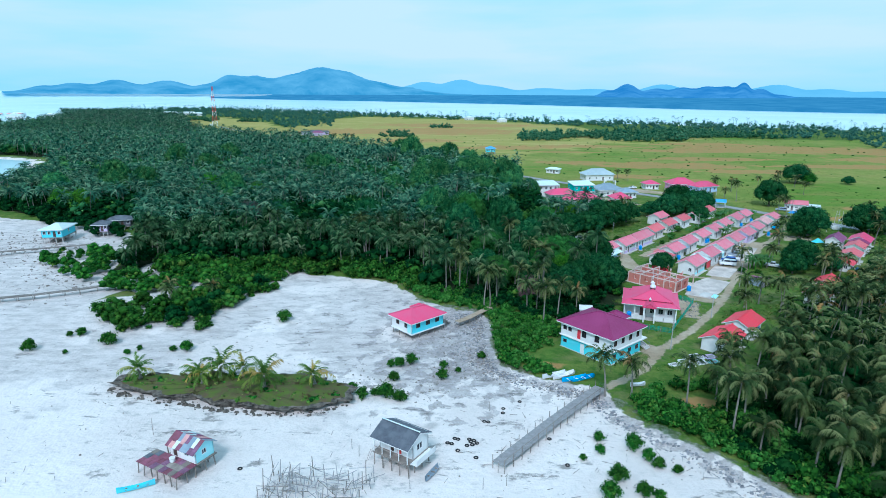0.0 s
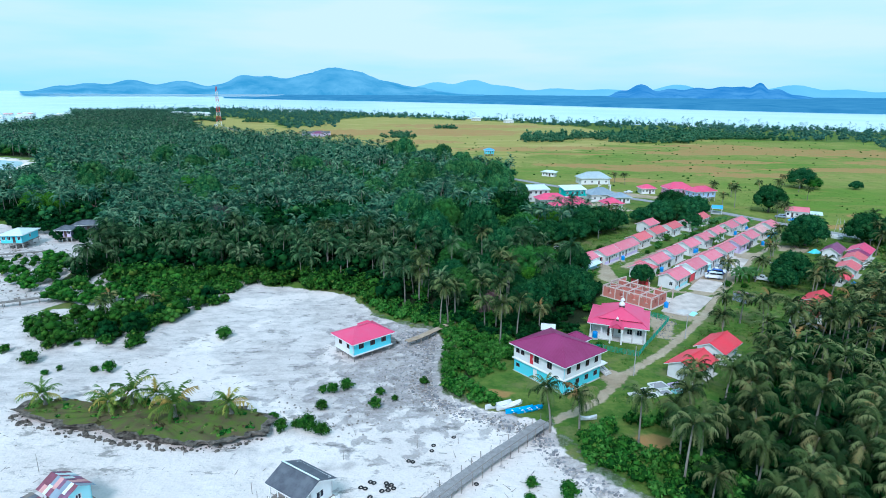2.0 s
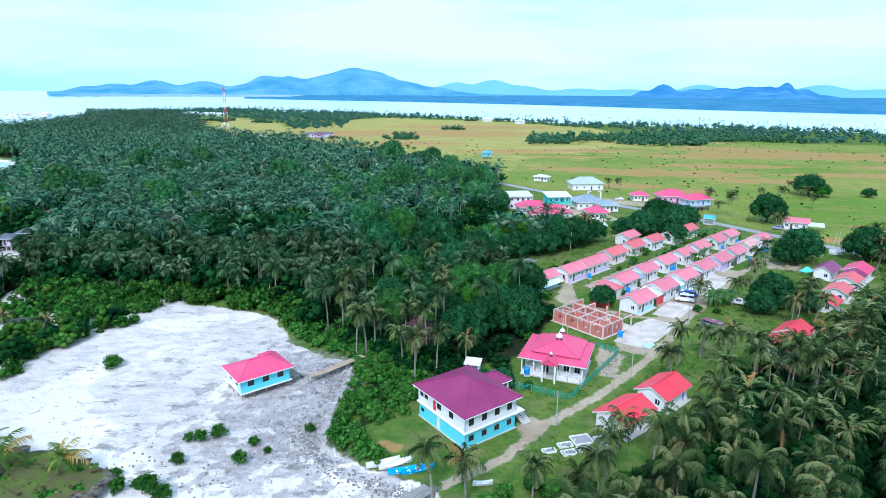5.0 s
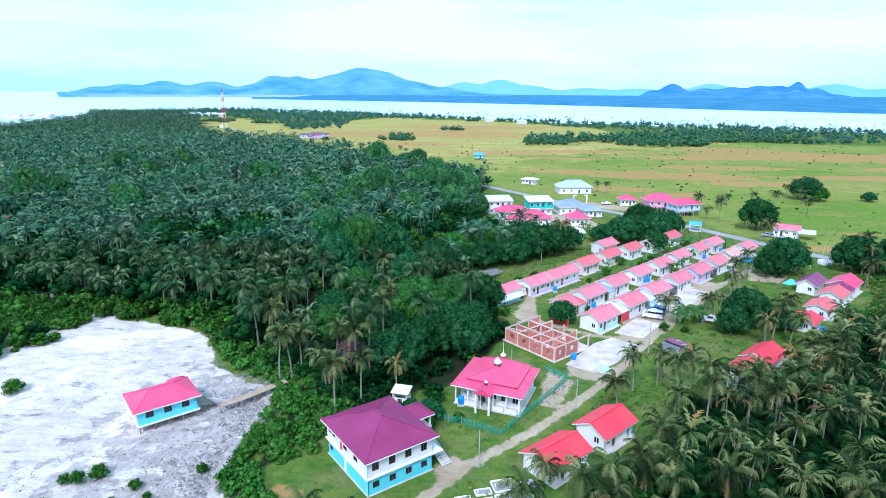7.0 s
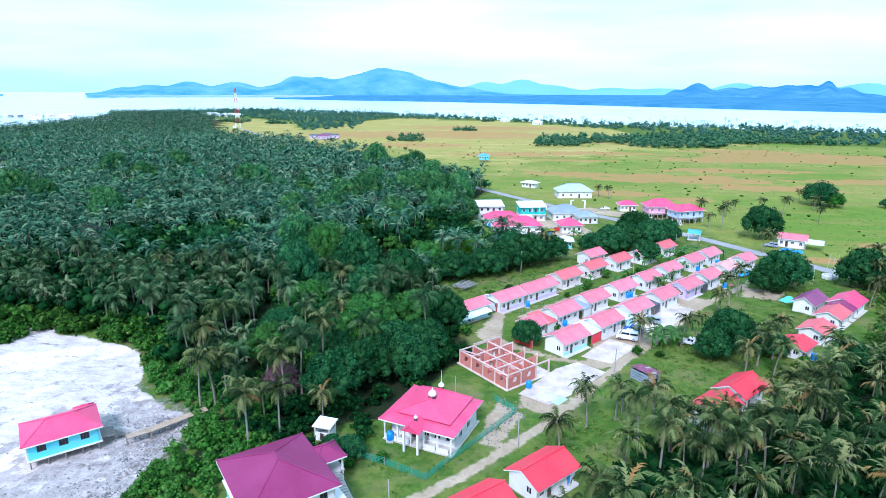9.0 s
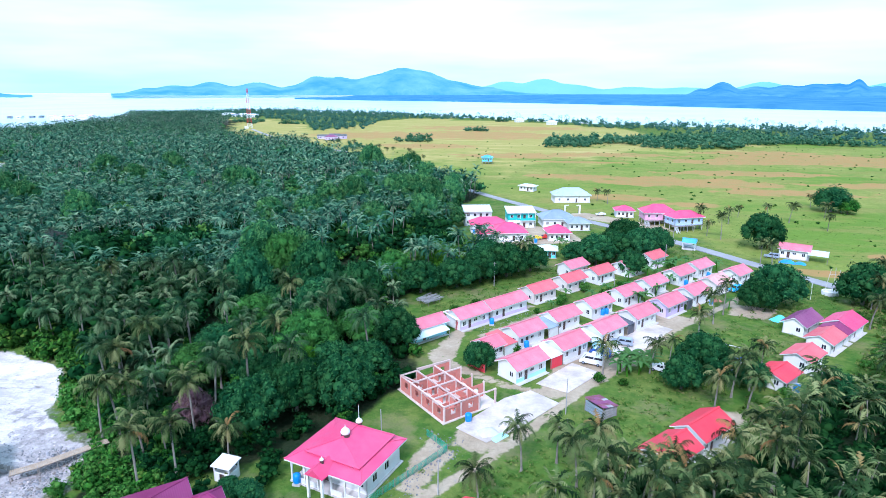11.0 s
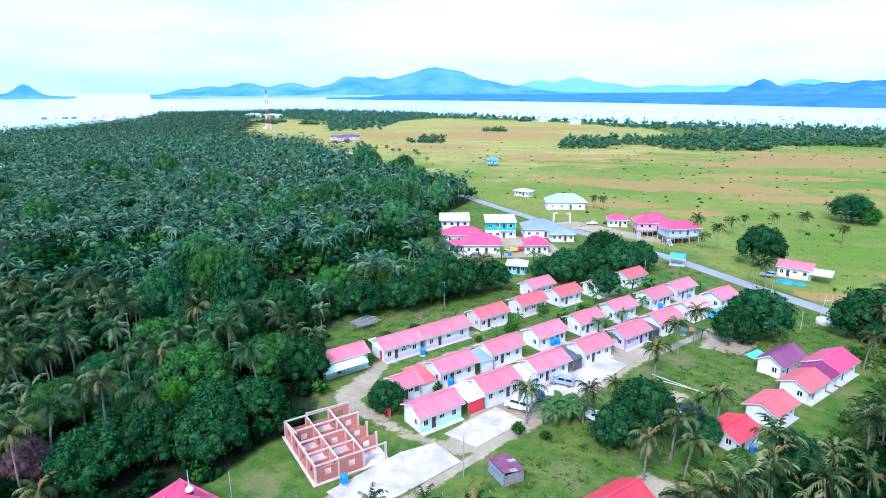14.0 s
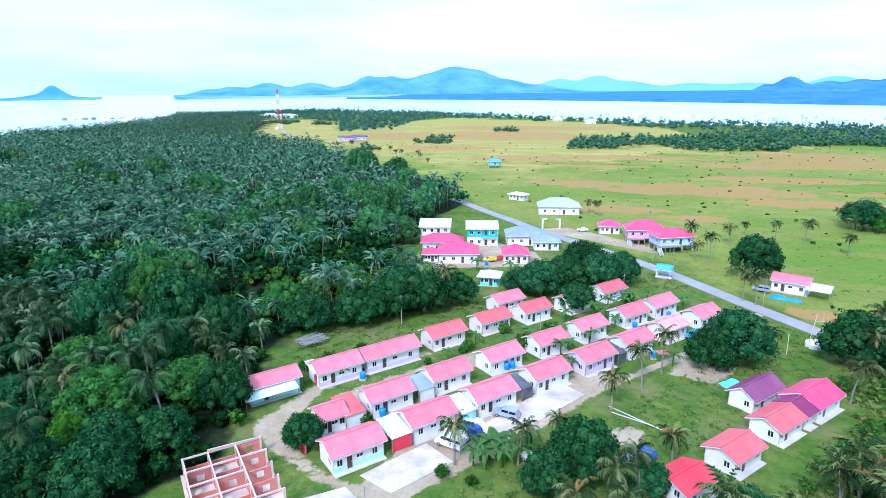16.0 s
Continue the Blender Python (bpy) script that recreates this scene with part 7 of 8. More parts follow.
shrub_mass("thicket", spread(FOREST, 6.4, 51, lambda x, y: (y < 300) & (x > -200) & ((x < 2) | (y > 235)) & clear_of_mango(x, y, 0.9)), THICKET, SHADED_LEAF, 52, "dark broadleaf thicket between the palms", 0.8, 1.5)
shrub_mass("thicket", spread(FOREST, 11.0, 53, lambda x, y: (y >= 300) & (y < 900)), THICKET_FAR, DRIFT_LEAF, 54, "dark broadleaf thicket deeper in the wood", 0.9, 1.6)
_drift = [tuple(p) for p in spread(FOREST, 7.4, 91, lambda x, y: (y > 225) & (y < 620) & (x < 30) & patch(x, y) & clear_of_mango(x, y, 0.9))]
shrub_mass("broadleaf_wood", _drift[::3], THICKET, DRIFT_LEAF, 92, "domed broadleaf trees within the palm wood", 0.9, 1.6)
shrub_mass("broadleaf_wood", _drift[1::3], THICKET, MANGO_LEAF, 93, "dark domed broadleaf trees within the wood", 0.9, 1.6)
shrub_mass("broadleaf_wood", _drift[2::3], THICKET, BRIGHT_SCRUB, 94, "green domed broadleaf trees within the wood", 0.8, 1.4)
palm_mass("palm_wood", [(x + 3.2, y + 1.5) for x, y in _drift[::2]], MID, 97, "coconut palms standing among broadleaf trees", 0.95, 1.3, 0.0, PALM_HAZED)
EDGE = [(53, 90), (57, 94), (62, 98), (69, 103), (75, 109), (80, 116), (83, 114), (75, 103), (66, 94), (57, 87)]
shrub_mass("undergrowth", spread(EDGE, 2.2, 81, None, 0.7), SHRUB, BUSH_LEAF, 85, "thick scrub at the edge of the grove", 0.4, 1.1)
shrub_mass("undergrowth", spread(EDGE, 3.2, 86, None, 0.7), SHRUB_LOW, SHADED_LEAF, 87, "dark low scrub at the edge of the grove", 0.4, 0.9)
GLADE = [(22, 242), (36, 226), (50, 222), (58, 232), (56, 252), (42, 268), (28, 292), (20, 280)]
shrub_mass("thicket", spread(GLADE, 3.6, 95), THICKET, BRIGHT_SCRUB, 96, "bright green scrub in a glade of the wood", 0.4, 0.95)
MARSH = [(-125, 172), (-119, 182), (-107, 182), (-97, 170), (-93, 157), (-95, 148), (-104, 152)]
shrub_mass("mangrove", spread(MARSH, 3.6, 27, lambda x, y: np.random.RandomState(3).rand(len(x)) < 0.55), MANGROVE_TREE, BUSH_LEAF, 11, "scattered mangrove bushes on the flat", 0.35, 0.95)

# woods along the far coast
FAR_TREE = [tree_template(600 + k, 4.4, 4.6 + 0.9 * k, 0.2, 4, 1.9, 44, 1.25, 1, True) for k in range(5)]
FAR_PALM = [palm_template(640 + k, h, 12, 3, 2.5, 3, 1) for k, h in enumerate((9.5, 11.5, 8.0))]
BELT = [(-620, 1260), (-560, 1215), (-450, 1190), (-330, 1070), (-286, 990), (-224, 832), (-166, 892), (-205, 1140), (-172, 1225), (15, 1192), (106, 1062), (160, 985), (213, 930), (285, 840), (342, 800), (400, 690), (445, 676), (434, 630), (416, 556),
        (600, 520), (900, 470), (800, 755), (640, 866), (520, 950), (330, 1045), (190, 1105), (-30, 1295), (-340, 1550), (-700, 1740), (-840, 1590), (-860, 1410), (-800, 1290)]
COPSE_BAND = [(80, 642), (122, 642), (136, 672), (165, 690), (183, 650), (195, 634), (266, 642), (279, 684), (330, 706), (400, 686), (330, 810), (280, 800), (225, 765), (165, 740), (112, 730), (84, 690)]


def far_woods(name, pts, seed, label, lo=0.8, hi=1.5, palms=True):
    rng = random.Random(seed)
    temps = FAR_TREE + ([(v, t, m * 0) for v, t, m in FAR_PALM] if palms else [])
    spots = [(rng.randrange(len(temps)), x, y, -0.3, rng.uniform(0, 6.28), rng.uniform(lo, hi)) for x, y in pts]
    return scatter(name, temps, spots, [HAZED_LEAF if palms else COPSE_LEAF], label, "woods")


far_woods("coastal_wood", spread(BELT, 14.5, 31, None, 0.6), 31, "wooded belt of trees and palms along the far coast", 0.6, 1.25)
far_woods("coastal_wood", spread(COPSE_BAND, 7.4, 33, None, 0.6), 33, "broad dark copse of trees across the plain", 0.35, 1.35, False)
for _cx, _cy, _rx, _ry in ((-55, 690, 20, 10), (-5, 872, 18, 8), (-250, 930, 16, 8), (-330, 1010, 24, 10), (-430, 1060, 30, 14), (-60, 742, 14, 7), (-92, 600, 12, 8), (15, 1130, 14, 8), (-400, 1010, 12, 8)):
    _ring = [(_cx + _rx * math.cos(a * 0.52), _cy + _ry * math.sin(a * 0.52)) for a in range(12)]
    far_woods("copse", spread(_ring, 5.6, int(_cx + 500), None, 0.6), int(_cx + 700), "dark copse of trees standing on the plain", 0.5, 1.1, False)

# tussocks and bushes dotted over the plain
_dots = spread(PLAIN, 13.0, 41, lambda x, y: (np.random.RandomState(8).rand(len(x)) < 0.40) & (y < 700) & (x < 420), 0.5)
shrub_mass("tussock", _dots, SHRUB_LOW, BUSH_LEAF, 42, "small dark bushes dotted over the grass plain", 0.12, 0.45)

# weeds and grass clumps round the houses
WEED = []
for _k in range(5):
    _wv, _wt = leaf_shell(random.Random(560 + _k), [(0, 0, 0.1, 0.55), (0.5, 0.2, 0.1, 0.4), (-0.4, 0.3, 0.05, 0.4)], 26, 0.38)
    WEED.append((_wv, _wt, np.zeros(len(_wt))))
COMMON = [(36, 100), (48, 92), (60, 100), (70, 106), (80, 120), (94, 138), (112, 156), (126, 170), (138, 190), (158, 205), (170, 222), (150, 240), (128, 268), (118, 258), (90, 238), (60, 222), (46, 205), (54, 180), (60, 160), (50, 140), (34, 120), (28, 110)]
_built = [([(62, 150), (128, 232)], 20.0), ([(36, 104), (40, 108)], 10.0), ([(50, 126), (54, 128)], 9.0), ([(56, 104), (74, 118)], 6.0), (PATH_LINE, 2.2), ([(64, 142), (66, 156)], 12.0), ([(127, 166), (150, 192)], 7.0), (ROAD, 4.0)]


def open_ground(x, y):
    ok = np.ones(x.shape, bool)
    for line, gap in _built:
        ok &= far_from(line, x, y) > gap
    return ok & (np.random.RandomState(19).rand(len(x)) < 0.75)


shrub_mass("weeds", spread(COMMON, 1.25, 71, open_ground, 0.6), WEED, GRASS_LEAF, 72, "low green weeds and tall grass clumps", 0.35, 1.25)
shrub_mass("weeds", spread(COMMON, 2.2, 73, lambda x, y: (far_from([(70, 160), (140, 238)], x, y) < 24) & (far_from(PATH_LINE, x, y) > 2.5) & (np.random.RandomState(5).rand(len(x)) < 0.35), 0.6), WEED, GRASS_LEAF, 74, "small weeds between the houses", 0.25, 0.6)
EAST = [(112, 147), (122, 152), (131, 158), (146, 167), (163, 184), (181, 211), (172, 226), (158, 210), (150, 196), (152, 190), (140, 176), (128, 164), (116, 158)]
_east = spread(EAST, 1.2, 77, lambda x, y: (far_from([(129, 168), (150, 194)], x, y) > 5.5) & (np.random.RandomState(9).rand(len(x)) < 0.8), 0.6)
shrub_mass("weeds", _east, WEED, GRASS_LEAF, 78, "tall rank weeds beside the red-roofed houses", 0.8, 2.3)
shrub_mass("undergrowth", _east[::11], SHRUB, BRIGHT_SCRUB, 79, "leafy scrub among tall weeds", 0.35, 0.9)
_verge = [(150, 250), (128, 280), (110, 300), (150, 330), (230, 330), (260, 240), (175, 228)]
shrub_mass("weeds", spread(_verge, 2.6, 75, lambda x, y: (far_from(ROAD, x, y) > 4) & (np.random.RandomState(6).rand(len(x)) < 0.6), 0.6), WEED, GRASS_LEAF, 76, "low weeds over the roadside grass", 0.3, 1.0)

# ---- islet on the flat ----
def islet():
    ring = [(-55.3, 89.2), (-51, 87.4), (-46, 85.6), (-40.6, 84.6), (-38.6, 86.0), (-37.4, 84.4), (-34.6, 82.5), (-28, 81.6), (-22.8, 81.4), (-16.2, 82.2), (-12.2, 84.6), (-12.0, 87.6), (-14.4, 90.4), (-20, 92.0), (-25, 92.6), (-33, 92.8), (-39, 93.6), (-44, 91.8), (-49, 92.2), (-54, 90.9)]
    ring = smooth_line(ring + ring[:1], 0.8)[:-1]
    cx, cy = -32, 87.6
    ob = root("islet", "low coral rock islet with a grassy top", "islet", 0, 0, FLAT)
    n = len(ring)

    def loop(k, z, wob, lift=0.0):
        out = []
        for i, (x, y) in enumerate(ring):
            d = wob * (noise.noise((x * 0.35, y * 0.35, 1)) + 0.7 * noise.noise((x * 1.1, y * 1.1, z * 2)) + 0.5 * noise.noise((x * 2.6, y * 2.6, z * 5)))
            nx, ny = x - cx, (y - cy) * 3.0
            m = math.hypot(nx, ny)
            out.append((cx + (x - cx) * k + nx / m * d, cy + (y - cy) * k + ny / m * d, z + lift * (noise.noise((x * 0.3, y * 0.3, 2)) + 0.7 * noise.noise((x * 1.3, y * 1.3, 4)))))
        return out
    rows = [loop(0.87, -0.3, 0.7), loop(0.85, 0.40, 1.0), loop(0.95, 0.70, 1.6, 0.35), loop(1.0, 0.95, 1.9, 0.45), loop(0.985, 1.2, 1.8, 0.5), loop(0.93, 1.3, 1.4, 0.4)]
    g = Geo().add([p for r in rows for p in r], [(j * n + i, j * n + (i + 1) % n, (j + 1) * n + (i + 1) % n, (j + 1) * n + i) for j in range(5) for i in range(n)])
    part("rock_rim", g, ROCK_DARK, ob, "undercut dark coral rock edge")
    rows = [rows[-1]] + [loop(k, z, 0.4, 0.4) for k, z in ((0.86, 1.42), (0.6, 1.55), (0.3, 1.6))]
    g = Geo().add([p for r in rows for p in r], [(j * n + i, j * n + (i + 1) % n, (j + 1) * n + (i + 1) % n, (j + 1) * n + i) for j in range(3) for i in range(n)] + [tuple(range(3 * n, 4 * n))])
    part("grass_top", g, ISLET_GRASS, ob, "olive green grass and moss cover", True)


ISLET_GRASS = surf("islet_moss", (0.085, 0.150, 0.018, 1), (0.105, 0.080, 0.048, 1), 0.5, 3.2, 0.95, 0, 0.05, 0.8, 0.05)
ROCK_DARK = surf("dark_coral_rock", (0.025, 0.022, 0.02, 1), (0.19, 0.165, 0.14, 1), 1.6, 6, 0.95, 0, 0.05, 1.0, 0.05)
islet()
_rs = random.Random(15)
for _x, _y, _s in ((-50.3, 90.4, 0.95), (-38.4, 88.4, 1.0), (-36.2, 90.8, 1.1), (-32.2, 91.2, 0.9), (-27.2, 87.2, 1.15), (-18.8, 88.6, 0.95), (-40, 90.2, 0.7)):
    _g, _top = palm_trunk(_rs, 1.5, 0.22, 7, 4)
    _p = root("palm_tree", "young coconut palm with yellow-green fronds on an islet", "palm tree", _x, _y, 0.95, _rs.uniform(0, 360), "islet palms")
    _p.scale = (_s * 1.3,) * 3
    part("trunk", _g, TRUNK, _p)
    _cv, _ct = palm_crown(_rs, 20, 17, 3.3, 0.82)
    _c = new("crown", raw_mesh("crown", _cv + np.array(_top), _ct, np.zeros(len(_ct)), [PALM_BRIGHT]))
    _c.parent = _p

# ---- bushes on the sand ----
BUSH_MESH = []
for _k in range(4):
    _t = tree_template(700 + _k, 1.0, 1.6, 0.05, 9, 0.40, 800, 0.2, 1, True)
    BUSH_MESH.append(raw_mesh("foliage", _t[0], _t[1], _t[2], [BUSH_LEAF]))


def bush(x, y, r, z=FLAT, label="round green mangrove bush on the sand", group="sand bushes", tall=1.0, leaf=None):
    ob = root("bush", label, "bush", x, y, z - 0.08, _rs.uniform(0, 360), group)
    ob.scale = (r, r, r * tall)
    me = BUSH_MESH[_rs.randrange(4)]
    if leaf:
        me = me.copy()
        me.materials[0] = leaf
    c = new("foliage", me)
    c.parent = ob
    part("stem", Geo().tube([(0, 0, -0.1), (0.05, 0, 0.5)], [0.06, 0.04], 5), BARK, ob)
    return ob


for _x, _y, _r in ((-10.2, 86.4, 1.1), (-8.1, 87.5, 0.9), (-6, 86.5, 1.5), (-3.6, 85.6, 1.3), (-5.3, 92.9, 1.05), (-4.7, 98.8, 1.1), (-2.5, 100.2, 1.3), (-6.4, 98.4, 0.8), (3.7, 98.4, 0.95), (3.5, 93.6, 1.1), (-12.3, 89.2, 0.95),
                   (-33, 121.5, 1.8), (27.5, 74.3, 0.9), (32.1, 72.1, 1.35), (26.9, 71, 0.8), (33.3, 69.3, 1.0), (34.3, 67.7, 0.9)) + ((27.7, 64.6, 1.35), (25.6, 60.7, 1.4), (30.4, 61.7, 1.2), (32.1, 61.1, 0.9), (36.5, 66.5, 0.7), (24.0, 69.5, 0.6),
                   (-80, 104.2, 1.3), (-74.3, 112.4, 1.1), (-76.2, 111.4, 0.7), (-65.8, 107.8, 1.8), (-51.1, 104.8, 0.8), (-48.4, 104.9, 1.25), (-59.5, 103.1, 0.7), (-58, 105, 0.6), (-72, 103, 0.5), (11.2, 102.5, 0.8), (6.5, 96.5, 0.6)):
    bush(_x, _y, _r, tall=_rs.uniform(0.85, 1.25))
for _x, _y, _r, _lab in ((90.5, 160.2, 1.2, "low round shrub at the edge of the yard"), (94.8, 159.6, 0.9, "dark reddish shrub beside the track"), (97, 205.5, 2.2, "rounded green shrub between houses"), (73.5, 161.5, 1.0, "green shrub behind a house"),
                         (74.6, 171, 1.2, "green shrub between house roofs"), (101.5, 213.5, 2.0, "rounded dark shrub between houses"), (84.6, 200.5, 1.0, "green shrub beside a house"), (68, 197, 1.2, "green shrub behind the long house"), (64, 196, 1.4, "green shrub behind the long house"),
                         (56, 186, 1.2, "green shrub at the wood edge"), (59.5, 190, 1.5, "green shrub at the wood edge"), (46.5, 118.6, 0.9, "green shrub by a net fence"), (41.5, 116.0, 1.3, "green shrub by the prayer hall")):
    bush(_x, _y, _r * 1.0, 0.0, _lab, "yard shrubs")


# ---- scatter on the sand: driftwood, stones, tyres, poles ----
def debris(name, spots, label, category, material, kind, level=None):
    base = FLAT if level is None else level
    V, T, off = [], [], 0
    rng = random.Random(len(spots))
    for x, y, s in spots:
        g = Geo()
        if kind == "stick":
            a, q = rng.uniform(0, 6.28), s
            g.tube([(x, y, base + 0.03), (x + math.cos(a) * q, y + math.sin(a) * q, base + 0.1 + rng.random() * 0.25)], [0.05 * (0.6 + s * 0.3), 0.025], 4)
        else:
            n = 7
            r = [s * rng.uniform(0.7, 1.2) for _ in range(n)]
            low = [(x + r[k] * math.cos(k * 6.283 / n), y + r[k] * 0.8 * math.sin(k * 6.283 / n), base - 0.15) for k in range(n)]
            top = [(x + r[k] * 0.62 * math.cos(k * 6.283 / n), y + r[k] * 0.5 * math.sin(k * 6.283 / n), base + s * rng.uniform(0.35, 0.75)) for k in range(n)]
            g.add(low + top, [(k, (k + 1) % n, n + (k + 1) % n, n + k) for k in range(n)] + [tuple(range(n, 2 * n))])
        v, t = tri_of(g)
        V.append(v)
        T.append(t + off)
        off += len(v)
    V, T = np.concatenate(V), np.concatenate(T)
    return tagged(new(name, raw_mesh(name, V, T, np.zeros(len(T)), [material])), label, category, kind="stuff")


def along(line, n, width, lo, hi, seed):
    rng = random.Random(seed)
    segs = list(zip(line, line[1:]))
    lens = [math.hypot(b[0] - a[0], b[1] - a[1]) for a, b in segs]
    out = []
    for _ in range(n):
        (a, b), = rng.choices(segs, lens)
        t = rng.random()
        out.append((a[0] + (b[0] - a[0]) * t + rng.gauss(0, width), a[1] + (b[1] - a[1]) * t + rng.gauss(0, width), lo + (hi - lo) * rng.random() ** 2.5))
    return out


_edge = [(56, 52), (47, 63.5), (42, 69.5), (37, 75.5), (32.5, 80.5), (30.5, 88), (23, 91), (13.5, 96.5), (11.5, 104), (14, 112), (11, 119), (9, 127)]
debris("shore_stones", along(_edge, 2400, 1.5, 0.08, 0.42, 61), "pale and grey coral stones heaped along the shore", "stones", ROCK, "stone")
debris("shore_stones", [(x, y, s) for x, y, s in along([(-14, 93), (2, 90), (8, 100), (4, 112), (12, 122)], 420, 3.0, 0.06, 0.3, 62)], "dark stones strewn over muddy sand", "stones", WOOD, "stone")
debris("rubble", along([(60.5, 124), (63, 129), (66.5, 135), (63, 138)], 420, 1.2, 0.04, 0.22, 66), "grey broken concrete rubble beside the prayer hall", "rubble", ROCK, "stone", 0.0)
debris("rubble", along([(66, 181), (74, 190), (80, 197)], 220, 0.9, 0.04, 0.18, 67), "grey rubble and scraps in a house yard", "rubble", ROCK, "stone", 0.0)
debris("shore_stones", along(_edge[5:], 1800, 1.5, 0.05, 0.30, 69), "dark coral rocks and litter along the bay shore", "stones", WOOD, "stone")
debris("shore_stones", along([(6, 98), (8, 106), (9, 116), (6, 124), (-2, 126)], 1000, 2.8, 0.04, 0.22, 70), "grey stones and litter over the muddy flat", "stones", ROCK, "stone")
debris("shore_stones", along(_edge, 900, 2.6, 0.06, 0.26, 68), "bleached white coral pieces along the shore", "stones", CONC_PALE, "stone")
debris("islet_rocks", along([(-55, 88.4), (-46, 85), (-40, 84), (-34, 82), (-24, 80.8), (-16, 81.6), (-12, 85)], 170, 0.5, 0.12, 0.6, 73), "dark broken coral rocks at the foot of the islet", "rocks", ROCK_DARK, "stone")
debris("driftwood", along(_edge, 500, 2.2, 0.4, 2.2, 63), "bleached driftwood sticks along the shore", "driftwood", WOOD_PALE, "stick")
debris("driftwood", along([(-60, 70), (-20, 98), (10, 90), (35, 66), (0, 75), (-40, 110), (-20, 140)], 420, 9.0, 0.3, 1.6, 64), "driftwood and roots strewn over the sand", "driftwood", WOOD, "stick")
debris("sand_stones", along([(-150, 200), (-125, 180), (-110, 165), (-95, 145)], 900, 8.0, 0.10, 0.55, 71), "dark weed lumps and stones on the wet flat", "stones", WOOD, "stone")
debris("driftwood", along([(-150, 200), (-125, 180), (-110, 165), (-95, 145)], 260, 9.0, 0.5, 2.4, 72), "dark driftwood and roots on the wet flat", "driftwood", WOOD, "stick")
debris("sand_stones", along([(-70, 95), (-40, 78), (-20, 96), (10, 82), (36, 64), (-30, 120), (-20, 145), (-70, 66)], 420, 9.0, 0.05, 0.22, 65), "small dark stones and weed lumps on the sand", "stones", WOOD, "stone")


def tyre(x, y):
    ob = root("tyre", "old black tyre half sunk in sand", "tyre", x, y, FLAT + 0.06, _rs.uniform(0, 180), "tyres")
    g, n, m = Geo(), 14, 6
    vs = [((0.26 + 0.12 * math.cos(6.283 * j / m)) * math.cos(6.283 * i / n), (0.26 + 0.12 * math.cos(6.283 * j / m)) * math.sin(6.283 * i / n), 0.09 * math.sin(6.283 * j / m)) for i in range(n) for j in range(m)]
    fs = [(i * m + j, ((i + 1) % n) * m + j, ((i + 1) % n) * m + (j + 1) % m, i * m + (j + 1) % m) for i in range(n) for j in range(m)]
    part("tread", g.add(vs, fs), RUBBER, ob)


for _x, _y in ((4.5, 73.2), (5.1, 73.0), (5.6, 74.4), (6.1, 74.2), (8.0, 73.6), (8.5, 73.9), (8.2, 72.8), (7.4, 72.6), (8.9, 73.2), (7.8, 74.2), (6.0, 71.3), (8.6, 69.6), (13.6, 81.9), (11.0, 79.1), (10.4, 79.3), (16.8, 85.6), (13.8, 83.3), (20, 74.5), (21.5, 68), (-24.5, 66.5)):
    tyre(_x, _y)


def pole(x, y, h, label, z=0.0, material=None, arm=False, r=0.09, group="poles"):
    ob = root("pole", label, "pole", x, y, z, _rs.uniform(0, 180), group)
    part("shaft", Geo().tube([(0, 0, -0.3), (_rs.uniform(-0.1, 0.1), 0, h)], [r, r * 0.7], 7), material or WOOD, ob)
    if arm:
        part("cross_arm", Geo().box(-0.7, -0.05, h - 0.5, 0.7, 0.05, h - 0.38), WOOD, ob)
    return ob


for _x, _y, _h in ((-40.6, 74.7, 2.9), (1.0, 79.2, 1.6), (11.4, 82.5, 1.8), (9.2, 62.6, 1.8), (12.4, 63.4, 2.0), (-22.5, 79.5, 1.3), (-8.3, 69.6, 1.9), (-9.6, 71.4, 1.8), (17.5, 84.0, 1.0), (11.5, 66.2, 1.6), (-0.5, 62.6, 1.4)):
    pole(_x, _y, _h, "thin weathered pole stuck in the sand", FLAT, None, False, 0.05, "sand poles")
for _x, _y, _h in ((83.9, 147.8, 6.5), (66.1, 124.4, 5.4), (50.1, 106.5, 6.0), (83.4, 136.4, 6.0), (55.5, 135.4, 5.5), (67.2, 213.0, 7.0), (99.4, 213.0, 7.0), (118, 241, 7.0), (151.5, 243.5, 7.5), (128.5, 279, 7.5), (97, 322, 7.5)):
    pole(_x, _y, _h, "slim grey utility pole beside the track", 0.0, WOOD_PALE, _h > 6.8, 0.10, "utility poles")


